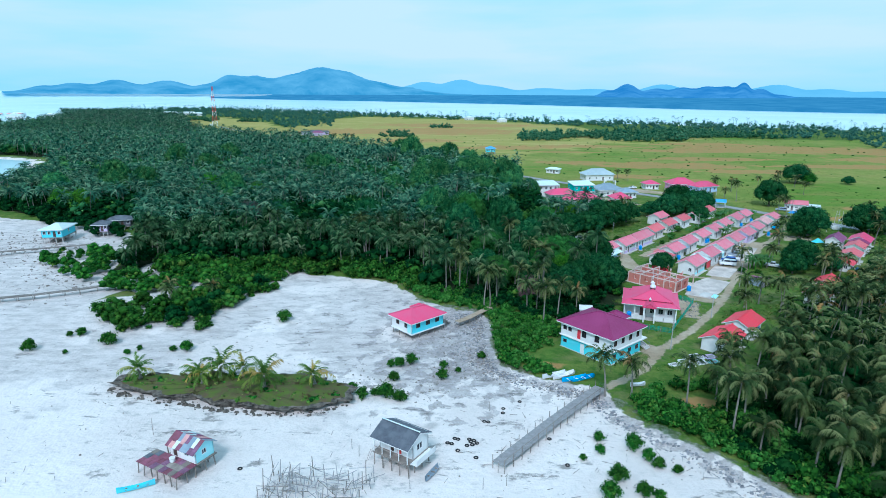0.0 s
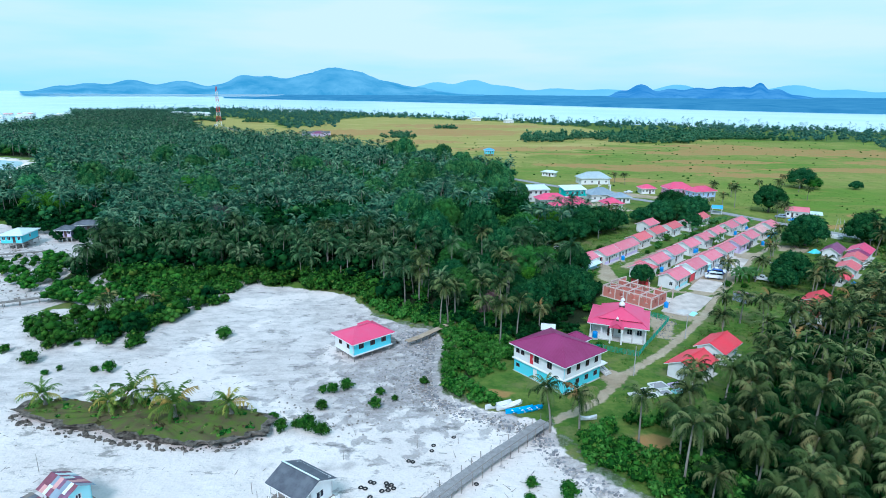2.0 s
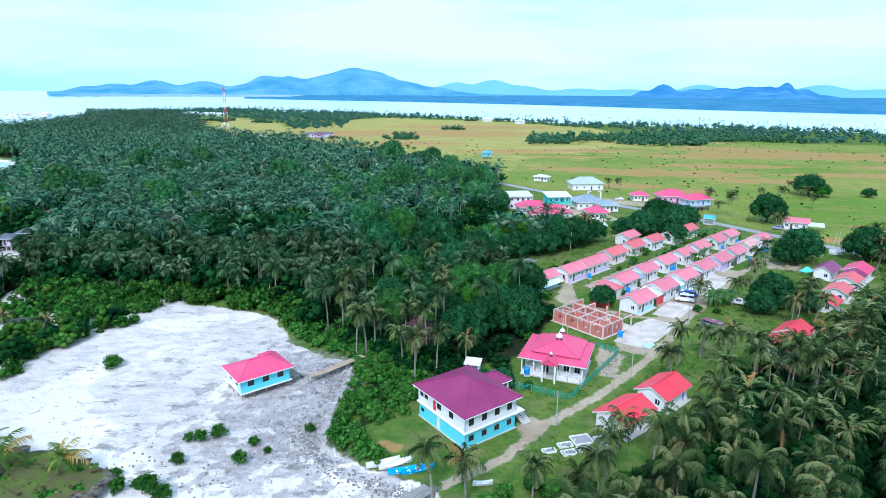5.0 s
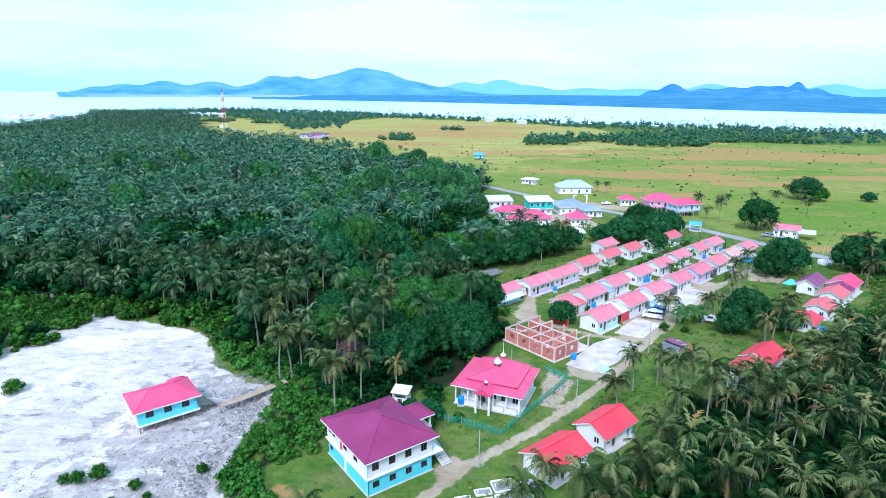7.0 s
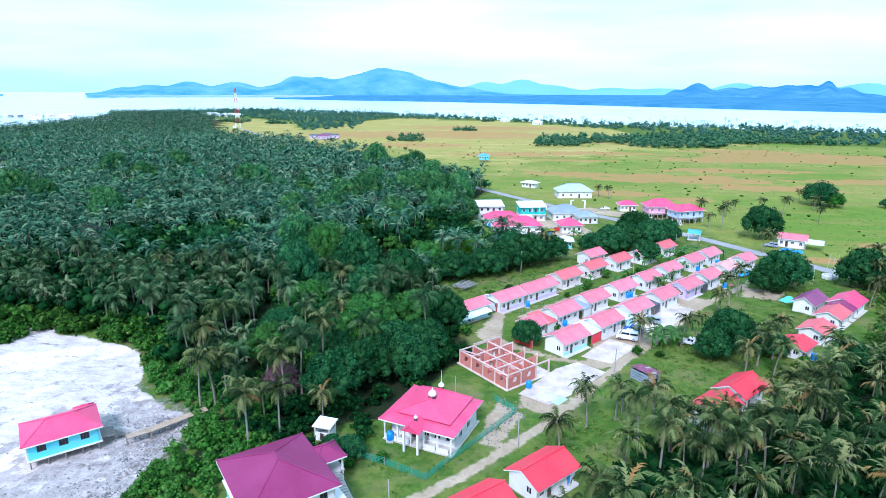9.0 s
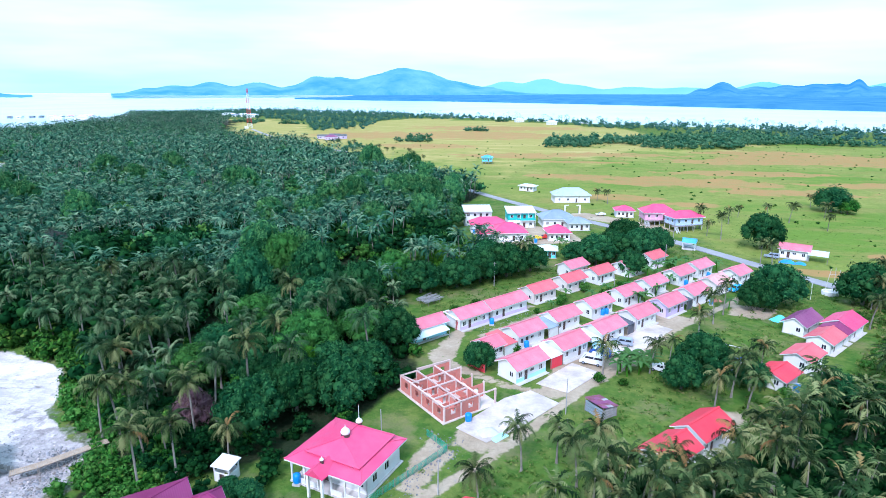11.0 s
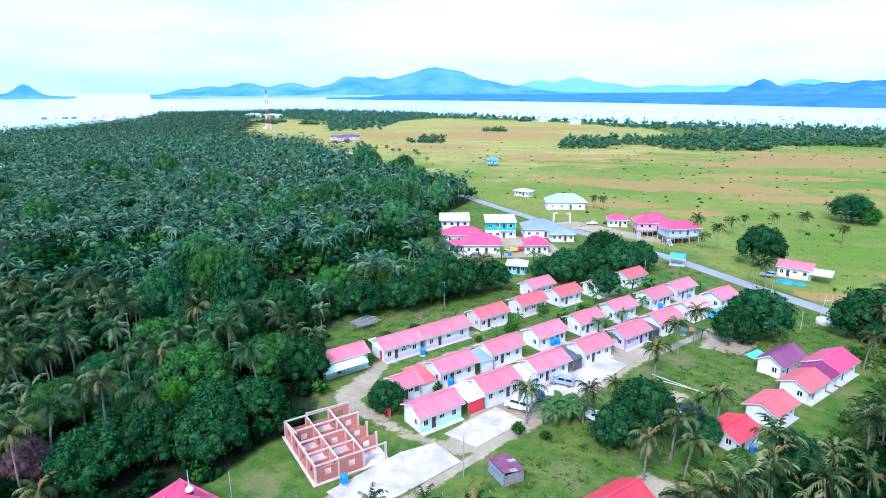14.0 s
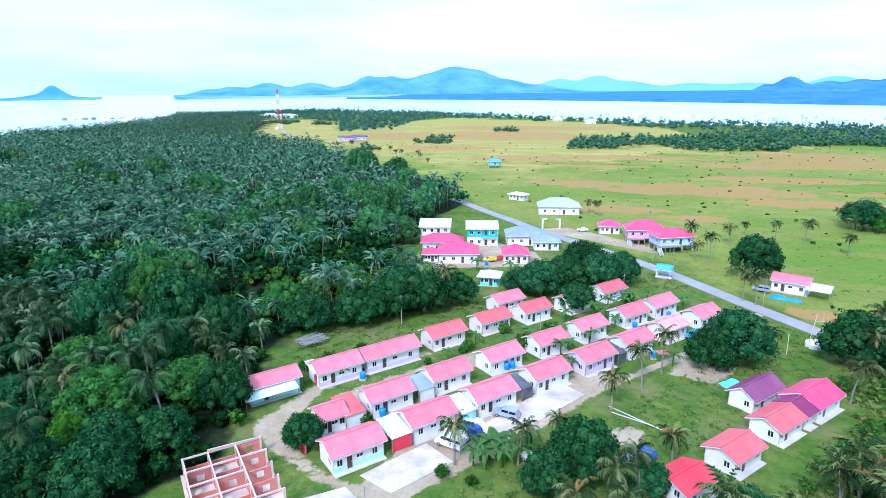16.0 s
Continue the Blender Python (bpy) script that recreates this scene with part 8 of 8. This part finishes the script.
# ---- vehicles ----
def car(x, y, ang, kind, paint, label):
    """A vehicle with a lofted body: kind is 'saloon', 'van', 'pickup' or 'wagon'."""
    ob = root("car" if kind != "van" else "van", label, "car" if kind != "van" else "van", x, y, 0.1, ang, "parked vehicles")
    L, W = {"saloon": (4.2, 1.66), "van": (4.6, 1.74), "pickup": (4.9, 1.72), "wagon": (4.4, 1.7)}[kind]
    side = {"saloon": [(0, .35), (0.02, .72), (1.05, .86), (1.75, 1.38), (2.95, 1.40), (3.55, .98), (4.15, .92), (4.2, .4)],
            "van": [(0, .35), (0.03, .85), (0.55, 1.1), (1.15, 1.82), (1.5, 1.92), (4.45, 1.9), (4.58, 1.2), (4.6, .4)],
            "pickup": [(0, .4), (0.03, .85), (1.1, 1.0), (1.6, 1.62), (2.7, 1.64), (2.9, .98), (4.88, .96), (4.9, .45)],
            "wagon": [(0, .4), (0.03, .85), (1.0, 1.0), (1.6, 1.66), (4.0, 1.66), (4.35, 1.05), (4.4, .45)]}[kind]
    n = len(side)
    lo = [(a, -W / 2, z) for a, z in side]
    hi = [(a, W / 2, z) for a, z in side]
    for r in (lo, hi):
        for i, (a, b, z) in enumerate(r):
            if z > 1.05:
                r[i] = (a, b * 0.84, z)
    part("body", Geo().add(lo + hi, [tuple(range(n)), tuple(range(2 * n - 1, n - 1, -1))] + [(i, i + n, (i + 1) % n + n, (i + 1) % n) for i in range(n)]), paint, ob)
    top = max(z for _, z in side)
    sx = [a for a, z in side if z > 1.2]
    a0, a1 = min(sx), max(sx)
    for s in (-1, 1):
        zl, zh = top - 0.52, top - 0.12
        yl, yh = s * W / 2 * 0.93, s * W / 2 * 0.86
        for q0, q1 in ((a0 - 0.1, (a0 + a1) / 2 - 0.04), ((a0 + a1) / 2 + 0.04, a1 + 0.05)):
            v = [(q0, yl, zl), (q1, yl, zl), (q1, yh, zh), (q0 + 0.2, yh, zh)]
            part("side_window", Geo().add([(p[0], p[1] + s * 0.035, p[2]) for p in v] + [(p[0], p[1] - s * 0.03, p[2]) for p in v], [(0, 1, 2, 3), (7, 6, 5, 4), (0, 4, 5, 1), (1, 5, 6, 2), (2, 6, 7, 3), (3, 7, 4, 0)]), GLASS, ob)
    i0 = next(i for i, (a, z) in enumerate(side) if a == a0)
    (pa, pz), (qa, qz) = side[i0 - 1], side[i0]
    ws = [(pa + 0.12 * (qa - pa) - 0.03, s * W * 0.40, pz + 0.12 * (qz - pz) + 0.03) for s in (-1, 1)] + [(pa + 0.9 * (qa - pa) - 0.03, s * W * 0.36, pz + 0.9 * (qz - pz) + 0.03) for s in (1, -1)]
    part("windscreen", Geo().slab(ws, 0.02), GLASS, ob)
    for a in (0.85, L - 0.9):
        for s in (-1, 1):
            w = part("wheel", Geo().tube([(a, s * (W / 2 - 0.2), 0.31), (a, s * (W / 2 + 0.02), 0.31)], [0.31, 0.31], 12), RUBBER, ob)
            part("hub", Geo().tube([(a, s * (W / 2 + 0.015), 0.31), (a, s * (W / 2 + 0.035), 0.31)], [0.17, 0.17], 8), CAR_SILVER, w)
    for s in (-0.55, 0.55):
        part("headlight", Geo().box(-0.02, s - 0.16, 0.6, 0.06, s + 0.16, 0.74), CAR_WHITE, ob)
        part("tail_light", Geo().box(L - 0.05, s - 0.12, 0.65, L + 0.02, s + 0.12, 0.85), MAST_RED, ob)
    return ob


car(87.6, 168.4, -18, "van", CAR_WHITE, "white passenger van parked on the forecourt")
car(88.4, 170.6, -18, "saloon", CAR_WHITE, "white saloon car parked before a house")
car(89.8, 172.4, -20, "wagon", CAR_BLUE, "dark blue car parked before a house")
car(91.0, 174.0, -22, "pickup", CAR_WHITE, "white pickup truck with an open bed")
car(94.9, 178.6, -15, "wagon", CAR_SILVER, "silver blue car parked on the forecourt")
car(130.4, 217.6, 40, "wagon", CAR_CYAN, "bright blue van parked by a mango tree")
car(116.0, 172.6, -30, "wagon", CAR_BLUE, "dark blue car parked beside a tree")
car(114.2, 170.2, -30, "saloon", CAR_SILVER, "pale silver car parked beside a tree")
car(152.0, 256.4, -25, "wagon", CAR_SILVER, "silver car parked by the roadside house")
car(101.0, 167.6, -35, "pickup", CAR_WHITE, "old white truck beside banana plants")
car(104.0, 316.5, 5, "saloon", CAR_WHITE, "white car parked beside the road")
car(76.5, 268.0, 20, "saloon", surf("yellow_car_paint", (0.75, 0.55, 0.03, 1), (0.7, 0.5, 0.03, 1), 1, 5, 0.25, 0, 0.6, 0, 0.02), "yellow car parked in a yard")
car(79.5, 270.0, 20, "saloon", MAST_RED, "red car parked in a yard")


# ---- yard things ----
def water_tank(x, y, r=0.55, h=1.25, z=0.0):
    ob = root("water_tank", "blue plastic water tank beside a house", "water tank", x, y, z, 0, "water tanks")
    part("stand", Geo().box(-r, -r, -0.2, r, r, 0.35), CONC, ob)
    part("barrel", Geo().tube([(0, 0, 0.35), (0, 0, 0.45), (0, 0, h * 0.6 + 0.35), (0, 0, h + 0.3), (0, 0, h + 0.45)], [r * 0.97, r, r * 1.02, r, r * 0.55], 16), TANK_BLUE, ob, "", True)
    part("lid", Geo().tube([(0, 0, h + 0.44), (0, 0, h + 0.54)], [r * 0.4, r * 0.36], 12), TANK_BLUE, ob)


for _x, _y in ((68.1, 142.8), (68.7, 184.9), (76.9, 173.2), (94.6, 194.7), (95.6, 195.6), (119.9, 221.8), (128.0, 230.2), (122.6, 206.6), (78.4, 263.2), (55.2, 274.0), (46.6, 123.6), (101.6, 139.4), (72.6, 116.5), (125, 161.5), (98.0, 226.0)):
    water_tank(_x, _y)


def net_fence():
    ob = root("net_fence", "green plastic net fence on thin posts", "fence", 0, 0)
    pts = [(42.8, 118.8), (47, 117.6), (53.4, 114.8), (55.8, 118.8), (58.8, 123.3), (62.4, 128.8), (65.9, 134.3), (62.0, 138.0)]
    for a, b in zip(pts, pts[1:]):
        k = max(1, int(math.hypot(b[0] - a[0], b[1] - a[1]) / 2.0))
        for i in range(k):
            p = (a[0] + (b[0] - a[0]) * i / k, a[1] + (b[1] - a[1]) * i / k)
            q = (a[0] + (b[0] - a[0]) * (i + 1) / k, a[1] + (b[1] - a[1]) * (i + 1) / k)
            part("post", Geo().box(p[0] - 0.04, p[1] - 0.04, -0.2, p[0] + 0.04, p[1] + 0.04, 1.35), WOOD, ob)
            g = Geo()
            for z in (0.15, 0.4, 0.65, 0.9, 1.15):
                g.beam((*p, z), (*q, z + 0.02), 0.02, 0.07)
            for u in range(9):
                c = (p[0] + (q[0] - p[0]) * u / 9, p[1] + (q[1] - p[1]) * u / 9)
                g.beam((*c, 0.1), (*c, 1.2), 0.05, 0.02)
            part("net", g, NETTING, ob)


net_fence()


def grave(x, y, ang, L, W, material, label):
    ob = root("grave_plot", label, "grave plot", x, y, 0, ang, "grave plots")
    for a in (((0, 0), (L, 0)), ((L, 0), (L, W)), ((L, W), (0, W)), ((0, W), (0, 0))):
        part("kerb", Geo().beam((*a[0], 0.12), (*a[1], 0.12), 0.13, 0.26), material, ob)
    part("bed", Geo().box(0.1, 0.1, -0.1, L - 0.1, W - 0.1, 0.10), ASPHALT, ob)
    part("marker", Geo().box(0.3, W / 2 - 0.12, 0.1, 0.42, W / 2 + 0.12, 0.48), material, ob)


for _i, (_u, _v, _l, _w, _m, _lab) in enumerate(((0, 0, 2.2, 1.2, TRIM, "white kerbed grave plot in grass"), (2.7, 0.2, 2.4, 1.3, TRIM, "white kerbed grave plot in grass"), (5.6, 0, 2.0, 1.1, CYAN_PALE, "pale cyan kerbed grave plot in grass"),
                                                (0.3, 2.0, 2.2, 1.1, TRIM, "white kerbed grave plot in grass"), (3.0, 2.1, 3.0, 2.3, TRIM, "large white tiled grave plot in grass"), (6.5, 1.8, 2.2, 1.6, LILAC, "lilac kerbed grave plot in grass"), (-2.6, 1.2, 2.0, 1.0, TRIM, "white kerbed grave plot in grass"))):
    grave(50.2 + _u * 0.95 - _v * 0.3, 98.2 + _u * 0.3 + _v * 0.95, 17.5 + _i % 3, _l, _w, _m, _lab)


def small_hut():
    ob = root("hut", "small white concrete hut with a flat top", "hut", 35.0, 122.4, 0, -10)
    box_walls(ob, 0, 0, 2.6, 2.2, 0, 1.5, WHITE, [(1.3, 0.8, 0.1, 1.3, DOOR_DARK)])
    for a in (0.1, 2.5):
        for b in (0.1, 2.1):
            part("post", Geo().box(a - 0.09, b - 0.09, 1.5, a + 0.09, b + 0.09, 2.5), WHITE, ob)
    part("roof_slab", Geo().slab([(-0.25, -0.25, 2.55), (2.85, -0.25, 2.55), (2.85, 2.45, 2.85), (-0.25, 2.45, 2.85)], 0.14), TRIM, ob)


small_hut()


def patched_shed():
    ob = root("shed", "low shed with a patched purple rusty roof", "shed", 86.9, 149.6, 0, -50)
    L, W = 4.4, 3.6
    rng = random.Random(31)
    for i in range(6):
        for j in range(3):
            a, b = i * L / 6, j * W / 3
            z0, z1 = 2.5 - j * 0.18, 2.5 - (j + 1) * 0.18
            part("roof_sheet", Geo().slab([(a, b, z0 + 0.02 * (i % 2)), (a + L / 6 + 0.04, b, z0 + 0.02 * (i % 2)), (a + L / 6 + 0.04, b + W / 3, z1 + 0.02 * (i % 2)), (a, b + W / 3, z1 + 0.02 * (i % 2))], 0.03), rng.choice((RUST, PURPLE, ZINC, RUST, WOOD_PALE)), ob)
    for k in range(4):
        part("plank_wall", Geo().box(0.2, 0.2, 0.1 + k * 0.5, L - 0.2, 0.26, 0.5 + k * 0.5).box(0.2, W - 0.26, 0.1 + k * 0.4, L - 0.2, W - 0.2, 0.42 + k * 0.4), BLUEGREY, ob)
        part("plank_wall", Geo().box(0.2, 0.26, 0.1 + k * 0.45, 0.26, W - 0.26, 0.48 + k * 0.45).box(L - 0.26, 0.26, 0.1 + k * 0.45, L - 0.2, W - 0.26, 0.48 + k * 0.45), WOOD_PALE, ob)
    for a in (0.2, L - 0.2):
        for b in (0.2, W - 0.2):
            part("post", Geo().box(a - 0.06, b - 0.06, -0.2, a + 0.06, b + 0.06, 2.4 - b * 0.17), WOOD, ob)


patched_shed()


def banana(x, y, s=1.0):
    ob = root("banana_plant", "banana plant with broad torn green leaves", "banana plant", x, y, 0, _rs.uniform(0, 360), "banana plants")
    ob.scale = (s,) * 3
    part("stem", Geo().tube([(0, 0, -0.1), (0.05, 0, 1.0), (0.05, 0.05, 2.2)], [0.16, 0.13, 0.08], 7), LIGHT_LEAF, ob)
    for k in range(8):
        a = 2.4 * k + _rs.uniform(-0.3, 0.3)
        e0, pts, p = 1.15 - 0.08 * k, [], Vector((0.05, 0.05, 2.1))
        for i in range(7):
            pts.append(p.copy())
            p = p + Vector((math.cos(a) * math.cos(e0), math.sin(a) * math.cos(e0), math.sin(e0))) * 0.38
            e0 -= 0.36
        sd = Vector((-math.sin(a), math.cos(a), 0))
        w = [0.04, 0.20, 0.27, 0.28, 0.25, 0.17, 0.03]
        v = [q + sd * s_ * w[i] + Vector((0, 0, -0.12 * abs(s_) * w[i] / 0.36)) for i, q in enumerate(pts) for s_ in (-1, 0, 1)]
        f = [(i * 3 + j, i * 3 + j + 1, i * 3 + j + 4, i * 3 + j + 3) for i in range(6) for j in range(2)]
        part("leaf", Geo().add(v, f), BANANA_LEAF, ob)


for _x, _y, _s in ((95, 165.3, 1.3), (97.1, 167.2, 1.4), (98.3, 164.4, 1.3), (99.8, 167.9, 1.2), (96.0, 163.4, 1.2), (101.9, 169.6, 1.1), (96.2, 165.9, 1.5), (98.9, 166.2, 1.4), (94.2, 163.8, 1.1), (100.6, 165.8, 1.3), (110.0, 211.6, 1.2), (104.4, 203.9, 1.3), (106.0, 205.0, 1.2), (112.0, 217.0, 1.2), (114.1, 232.0, 1.4), (117.8, 234.0, 1.3),
                   (120.0, 237.0, 1.4), (123.9, 240.0, 1.3), (110.5, 227.5, 1.3), (76.3, 258, 1.4), (86.6, 257, 1.4), (88.6, 255.5, 1.3), (64.6, 184.2, 1.0), (132.0, 237.0, 1.3), (128.0, 238.5, 1.3), (126, 204, 1.1), (106.8, 197.5, 1.1), (82.5, 196.8, 0.9)):
    banana(_x, _y, _s * 0.98)


for _x, _y, _s in ((103.4, 212.2, 1.2), (104.4, 222.6, 1.2), (113.5, 226.2, 1.1), (97.2, 210.1, 1.2), (92.8, 204.7, 1.1), (109.5, 238.6, 1.3), (86.4, 205.5, 1.0), (115.5, 221.4, 1.1)):
    banana(_x, _y, _s)
for _x, _y, _s in ((95.5, 203.3, 1.3), (100.4, 213.1, 1.1), (106.8, 219.6, 1.4), (111.8, 223.2, 1.0), (85.3, 202.6, 1.4), (90.2, 202.3, 0.9), (91.6, 212.4, 1.6), (79.0, 193.8, 0.9), (78.8, 187.6, 0.8), (105.3, 209.4, 1.2), (119.0, 239.5, 1.7), (117.2, 246.4, 1.6)):
    bush(_x, _y, _s, 0.0, "leafy green shrub growing between the houses", "yard shrubs", 1.0, BRIGHT_SCRUB if _s > 1.2 else None)


def well():
    ob = root("well", "white round tank with leaning poles over it", "well", 156.0, 220.0, 0, 10)
    n = 20
    out = [(2.0 * math.cos(6.283 * k / n), 2.0 * math.sin(6.283 * k / n)) for k in range(n)]
    vs = [(x, y, -0.2) for x, y in out] + [(x, y, 1.0) for x, y in out] + [(x * 0.86, y * 0.86, 1.0) for x, y in out] + [(x * 0.86, y * 0.86, 0.3) for x, y in out]
    fs = [(j * n + k, j * n + (k + 1) % n, (j + 1) * n + (k + 1) % n, (j + 1) * n + k) for j in range(3) for k in range(n)] + [tuple(range(3 * n, 4 * n))]
    part("tank_wall", Geo().add(vs, fs), WHITE, ob)
    for x, y, q in ((-1.6, 0, 0.9), (1.4, 0.8, -0.3), (1.0, -1.3, -0.2)):
        part("pole", Geo().tube([(x, y, 0), (x + q, y, 7.2)], [0.08, 0.06], 6), CONC, ob)
    part("cross_pole", Geo().beam((-0.9, 0, 5.6), (1.3, 0.4, 5.6), 0.07), CONC, ob)
    part("box", Geo().box(0.9, -0.2, 3.0, 1.5, 0.3, 3.6), TRIM, ob)


well()
for _x in (149.0,):
    _f = pole(149.0, 214.6, 4.6, "white flag pole in the grass", 0.0, TRIM, False, 0.05)
    part("flag", Geo().box(0.02, -0.01, 3.2, 0.5, 0.02, 4.5), TRIM, _f)


def gate_post(x, y, flip):
    ob = root("gate_post", "white hooked concrete gate post by the road", "gate post", x, y, 0, 30, "gate posts")
    part("column", Geo().box(-0.25, -0.25, -0.2, 0.25, 0.25, 3.6), WHITE, ob)
    part("arm", Geo().box(-0.25 if flip else -1.7, -0.22, 3.6, 1.7 if flip else 0.25, 0.22, 4.0), WHITE, ob)


gate_post(90.8, 318.1, True)
gate_post(97.3, 319.5, False)


def timber_pile():
    ob = root("timber_rack", "grey weathered rack of loose poles", "timber rack", 51.8, 197.5, 0, 55)
    rng = random.Random(44)
    for k in range(46):
        a, y, z = rng.uniform(-0.5, 0.8), rng.uniform(-2.0, 2.0), rng.uniform(0.9, 1.5)
        part("pole", Geo().tube([(-2.8 + a, y, z), (2.8 + a, y + rng.uniform(-0.8, 0.8), z + rng.uniform(-0.3, 0.3))], [0.05, 0.04], 5), WOOD_PALE, ob)
    for x in (-2, 0, 2):
        for y in (-1.6, 1.6):
            part("leg", Geo().tube([(x, y, -0.2), (x, y, 1.2)], [0.06, 0.06], 5), WOOD, ob)


timber_pile()


def tarp(x, y, ang, L, W, h, material, label):
    ob = root("tarpaulin", label, "tarpaulin", x, y, 0.05, ang)
    nx, ny = 9, 7
    v = [((i / nx - 0.5) * L, (j / ny - 0.5) * W, max(0.0, h * math.sin(math.pi * i / nx) ** 0.6 * math.sin(math.pi * j / ny) ** 0.6 * (0.8 + 0.4 * noise.noise((i * 0.6, j * 0.6, x))))) for i in range(nx + 1) for j in range(ny + 1)]
    part("sheet", Geo().add(v, [(i * (ny + 1) + j, (i + 1) * (ny + 1) + j, (i + 1) * (ny + 1) + j + 1, i * (ny + 1) + j + 1) for i in range(nx) for j in range(ny)]), material, ob, "", True)


tarp(157.0, 250.6, -25, 4.5, 2.6, 1.2, TANK_BLUE, "blue tarpaulin over goods beside a house")
tarp(160.4, 249.4, -25, 3.0, 2.2, 1.0, TANK_BLUE, "blue tarpaulin over goods beside a house")
tarp(135.6, 198.2, 20, 4.0, 2.4, 1.4, CYAN, "turquoise tarpaulin over a heap in grass")
tarp(71.5, 140.2, 30, 3.2, 2.6, 0.7, CONC, "grey heap of gravel on a concrete slab")
tarp(73.4, 139.2, 50, 3.0, 1.4, 0.5, CYAN_PALE, "pale cyan heap of sacks on a slab")
tarp(124.8, 210.0, 10, 2.4, 2.0, 0.6, BRICK, "small reddish heap of soil in grass")


def mast():
    """Lattice radio mast, banded red and white."""
    ob = root("radio_mast", "tall lattice radio mast banded red and white", "radio mast", -342, 888, 0, 15)
    H, B = 57.0, 3.4
    bands = 8
    for k in range(bands):
        z0, z1 = H * k / bands, H * (k + 1) / bands
        w0, w1 = B * (1 - 0.78 * z0 / H), B * (1 - 0.78 * z1 / H)
        g = Geo()
        c0 = [(s * w0, t * w0, z0) for s, t in ((-1, -1), (1, -1), (1, 1), (-1, 1))]
        c1 = [(s * w1, t * w1, z1) for s, t in ((-1, -1), (1, -1), (1, 1), (-1, 1))]
        for i in range(4):
            g.beam(c0[i], c1[i], 0.24, 0.24)
            g.beam(c0[i], c1[(i + 1) % 4], 0.13, 0.13)
            g.beam(c0[(i + 1) % 4], c1[i], 0.13, 0.13)
            g.beam(c1[i], c1[(i + 1) % 4], 0.13, 0.13)
        part("lattice_section", g, MAST_RED if k % 2 else TRIM, ob)
    part("dish_platform", Geo().box(-1.9, -1.9, 21, 1.9, 1.9, 22).box(-2.4, -0.6, 21.5, -1.8, 0.6, 23.5), MAST_RED, ob)
    part("hut", Geo().box(-7, -3, -0.3, -2.5, 2, 3.2), WHITE, ob)


mast()

_gt = [tree_template(720 + k, 0.8, 0.6, -0.1, 2, 0.35, 40, 0.25, 1) for k in range(3)]
_ring = [(-54, 89.6), (-41, 85.4), (-28, 82.6), (-17, 83.2), (-13, 85.6), (-15, 90), (-25, 91.8), (-41, 92.8), (-52, 91.6)]
_iw = spread(_ring, 1.1, 81, lambda x, y: np.random.RandomState(2).rand(len(x)) < 0.85, 0.6)
shrub_mass("islet_weeds", _iw[::3], _gt, GRASS_LEAF, 82, "low green weeds over an islet", 0.4, 1.2).location.z = 0.85
shrub_mass("islet_weeds", _iw[1::3], _gt, ISLET_BROWN, 83, "low brownish moss and creepers over an islet", 0.5, 1.2).location.z = 0.85
shrub_mass("islet_weeds", _iw[2::3], _gt, BUSH_LEAF, 84, "low dark green creepers over an islet", 0.4, 1.3).location.z = 0.85


# ---- far settlement: pale sheds by the mast and a stilt hamlet over the water ----
def far_shed(x, y, ang, L, W, h, roof, wall, label, z=0.0):
    ob = root("house", label, "house", x, y, z, ang, "far houses")
    box_walls(ob, 0.4, 0.4, L - 0.4, W - 0.4, 0, h, wall, [(L * 0.3, 1.4, 1.0, 1.3), (L * 0.7, 1.4, 1.0, 1.3)], [], [], [])
    gable_roof(ob, L, W, h, h + 1.8, roof)
    return ob


_rf = random.Random(58)
for _k in range(9):
    far_shed(-640 + _k * 11 + _rf.uniform(-3, 3), 1275 + _rf.uniform(-12, 40), _rf.uniform(-20, 20), _rf.uniform(9, 16), _rf.uniform(7, 9), 3.6, _rf.choice((ZINC, WHITE, BLUEGREY)), WHITE, "pale shed near the far shore")
for _k in range(14):
    _h = far_shed(-960 + _k * 8.5 + _rf.uniform(-2, 2), 1105 + _k * 6 + _rf.uniform(-10, 10), _rf.uniform(-15, 15), _rf.uniform(7, 11), 7, 3.0, _rf.choice((ZINC, ZINC, GREY_SHEET, PINK_FADED)), _rf.choice((WHITE, BLUEGREY)), "pale stilt house standing over the far water", 1.0)
    stilts_under(_h, 0.6, 0.6, 6.0, 6.0, 3, 3, 0.0, WOOD)
for _x, _y in ((-163, 726), (-171, 709), (-152, 716)):
    far_shed(_x, _y, 8, 13, 8, 3.0, GREY_SHEET, LILAC, "long grey-roofed house on the plain")


def fallen_poles():
    ob = root("fallen_fence", "two long white rails lying on low posts", "fence", 0, 0)
    for a, b in (((113.6, 184.9), (121.6, 179.3)), ((114.0, 183.0), (121.0, 179.9))):
        part("rail", Geo().tube([(*a, 0.35), (*b, 0.35)], [0.06, 0.06], 6), TRIM, ob)
        for q in (0.15, 0.85):
            x, y = a[0] + (b[0] - a[0]) * q, a[1] + (b[1] - a[1]) * q
            part("post", Geo().box(x - 0.06, y - 0.06, -0.2, x + 0.06, y + 0.06, 0.33), WOOD, ob)


fallen_poles()
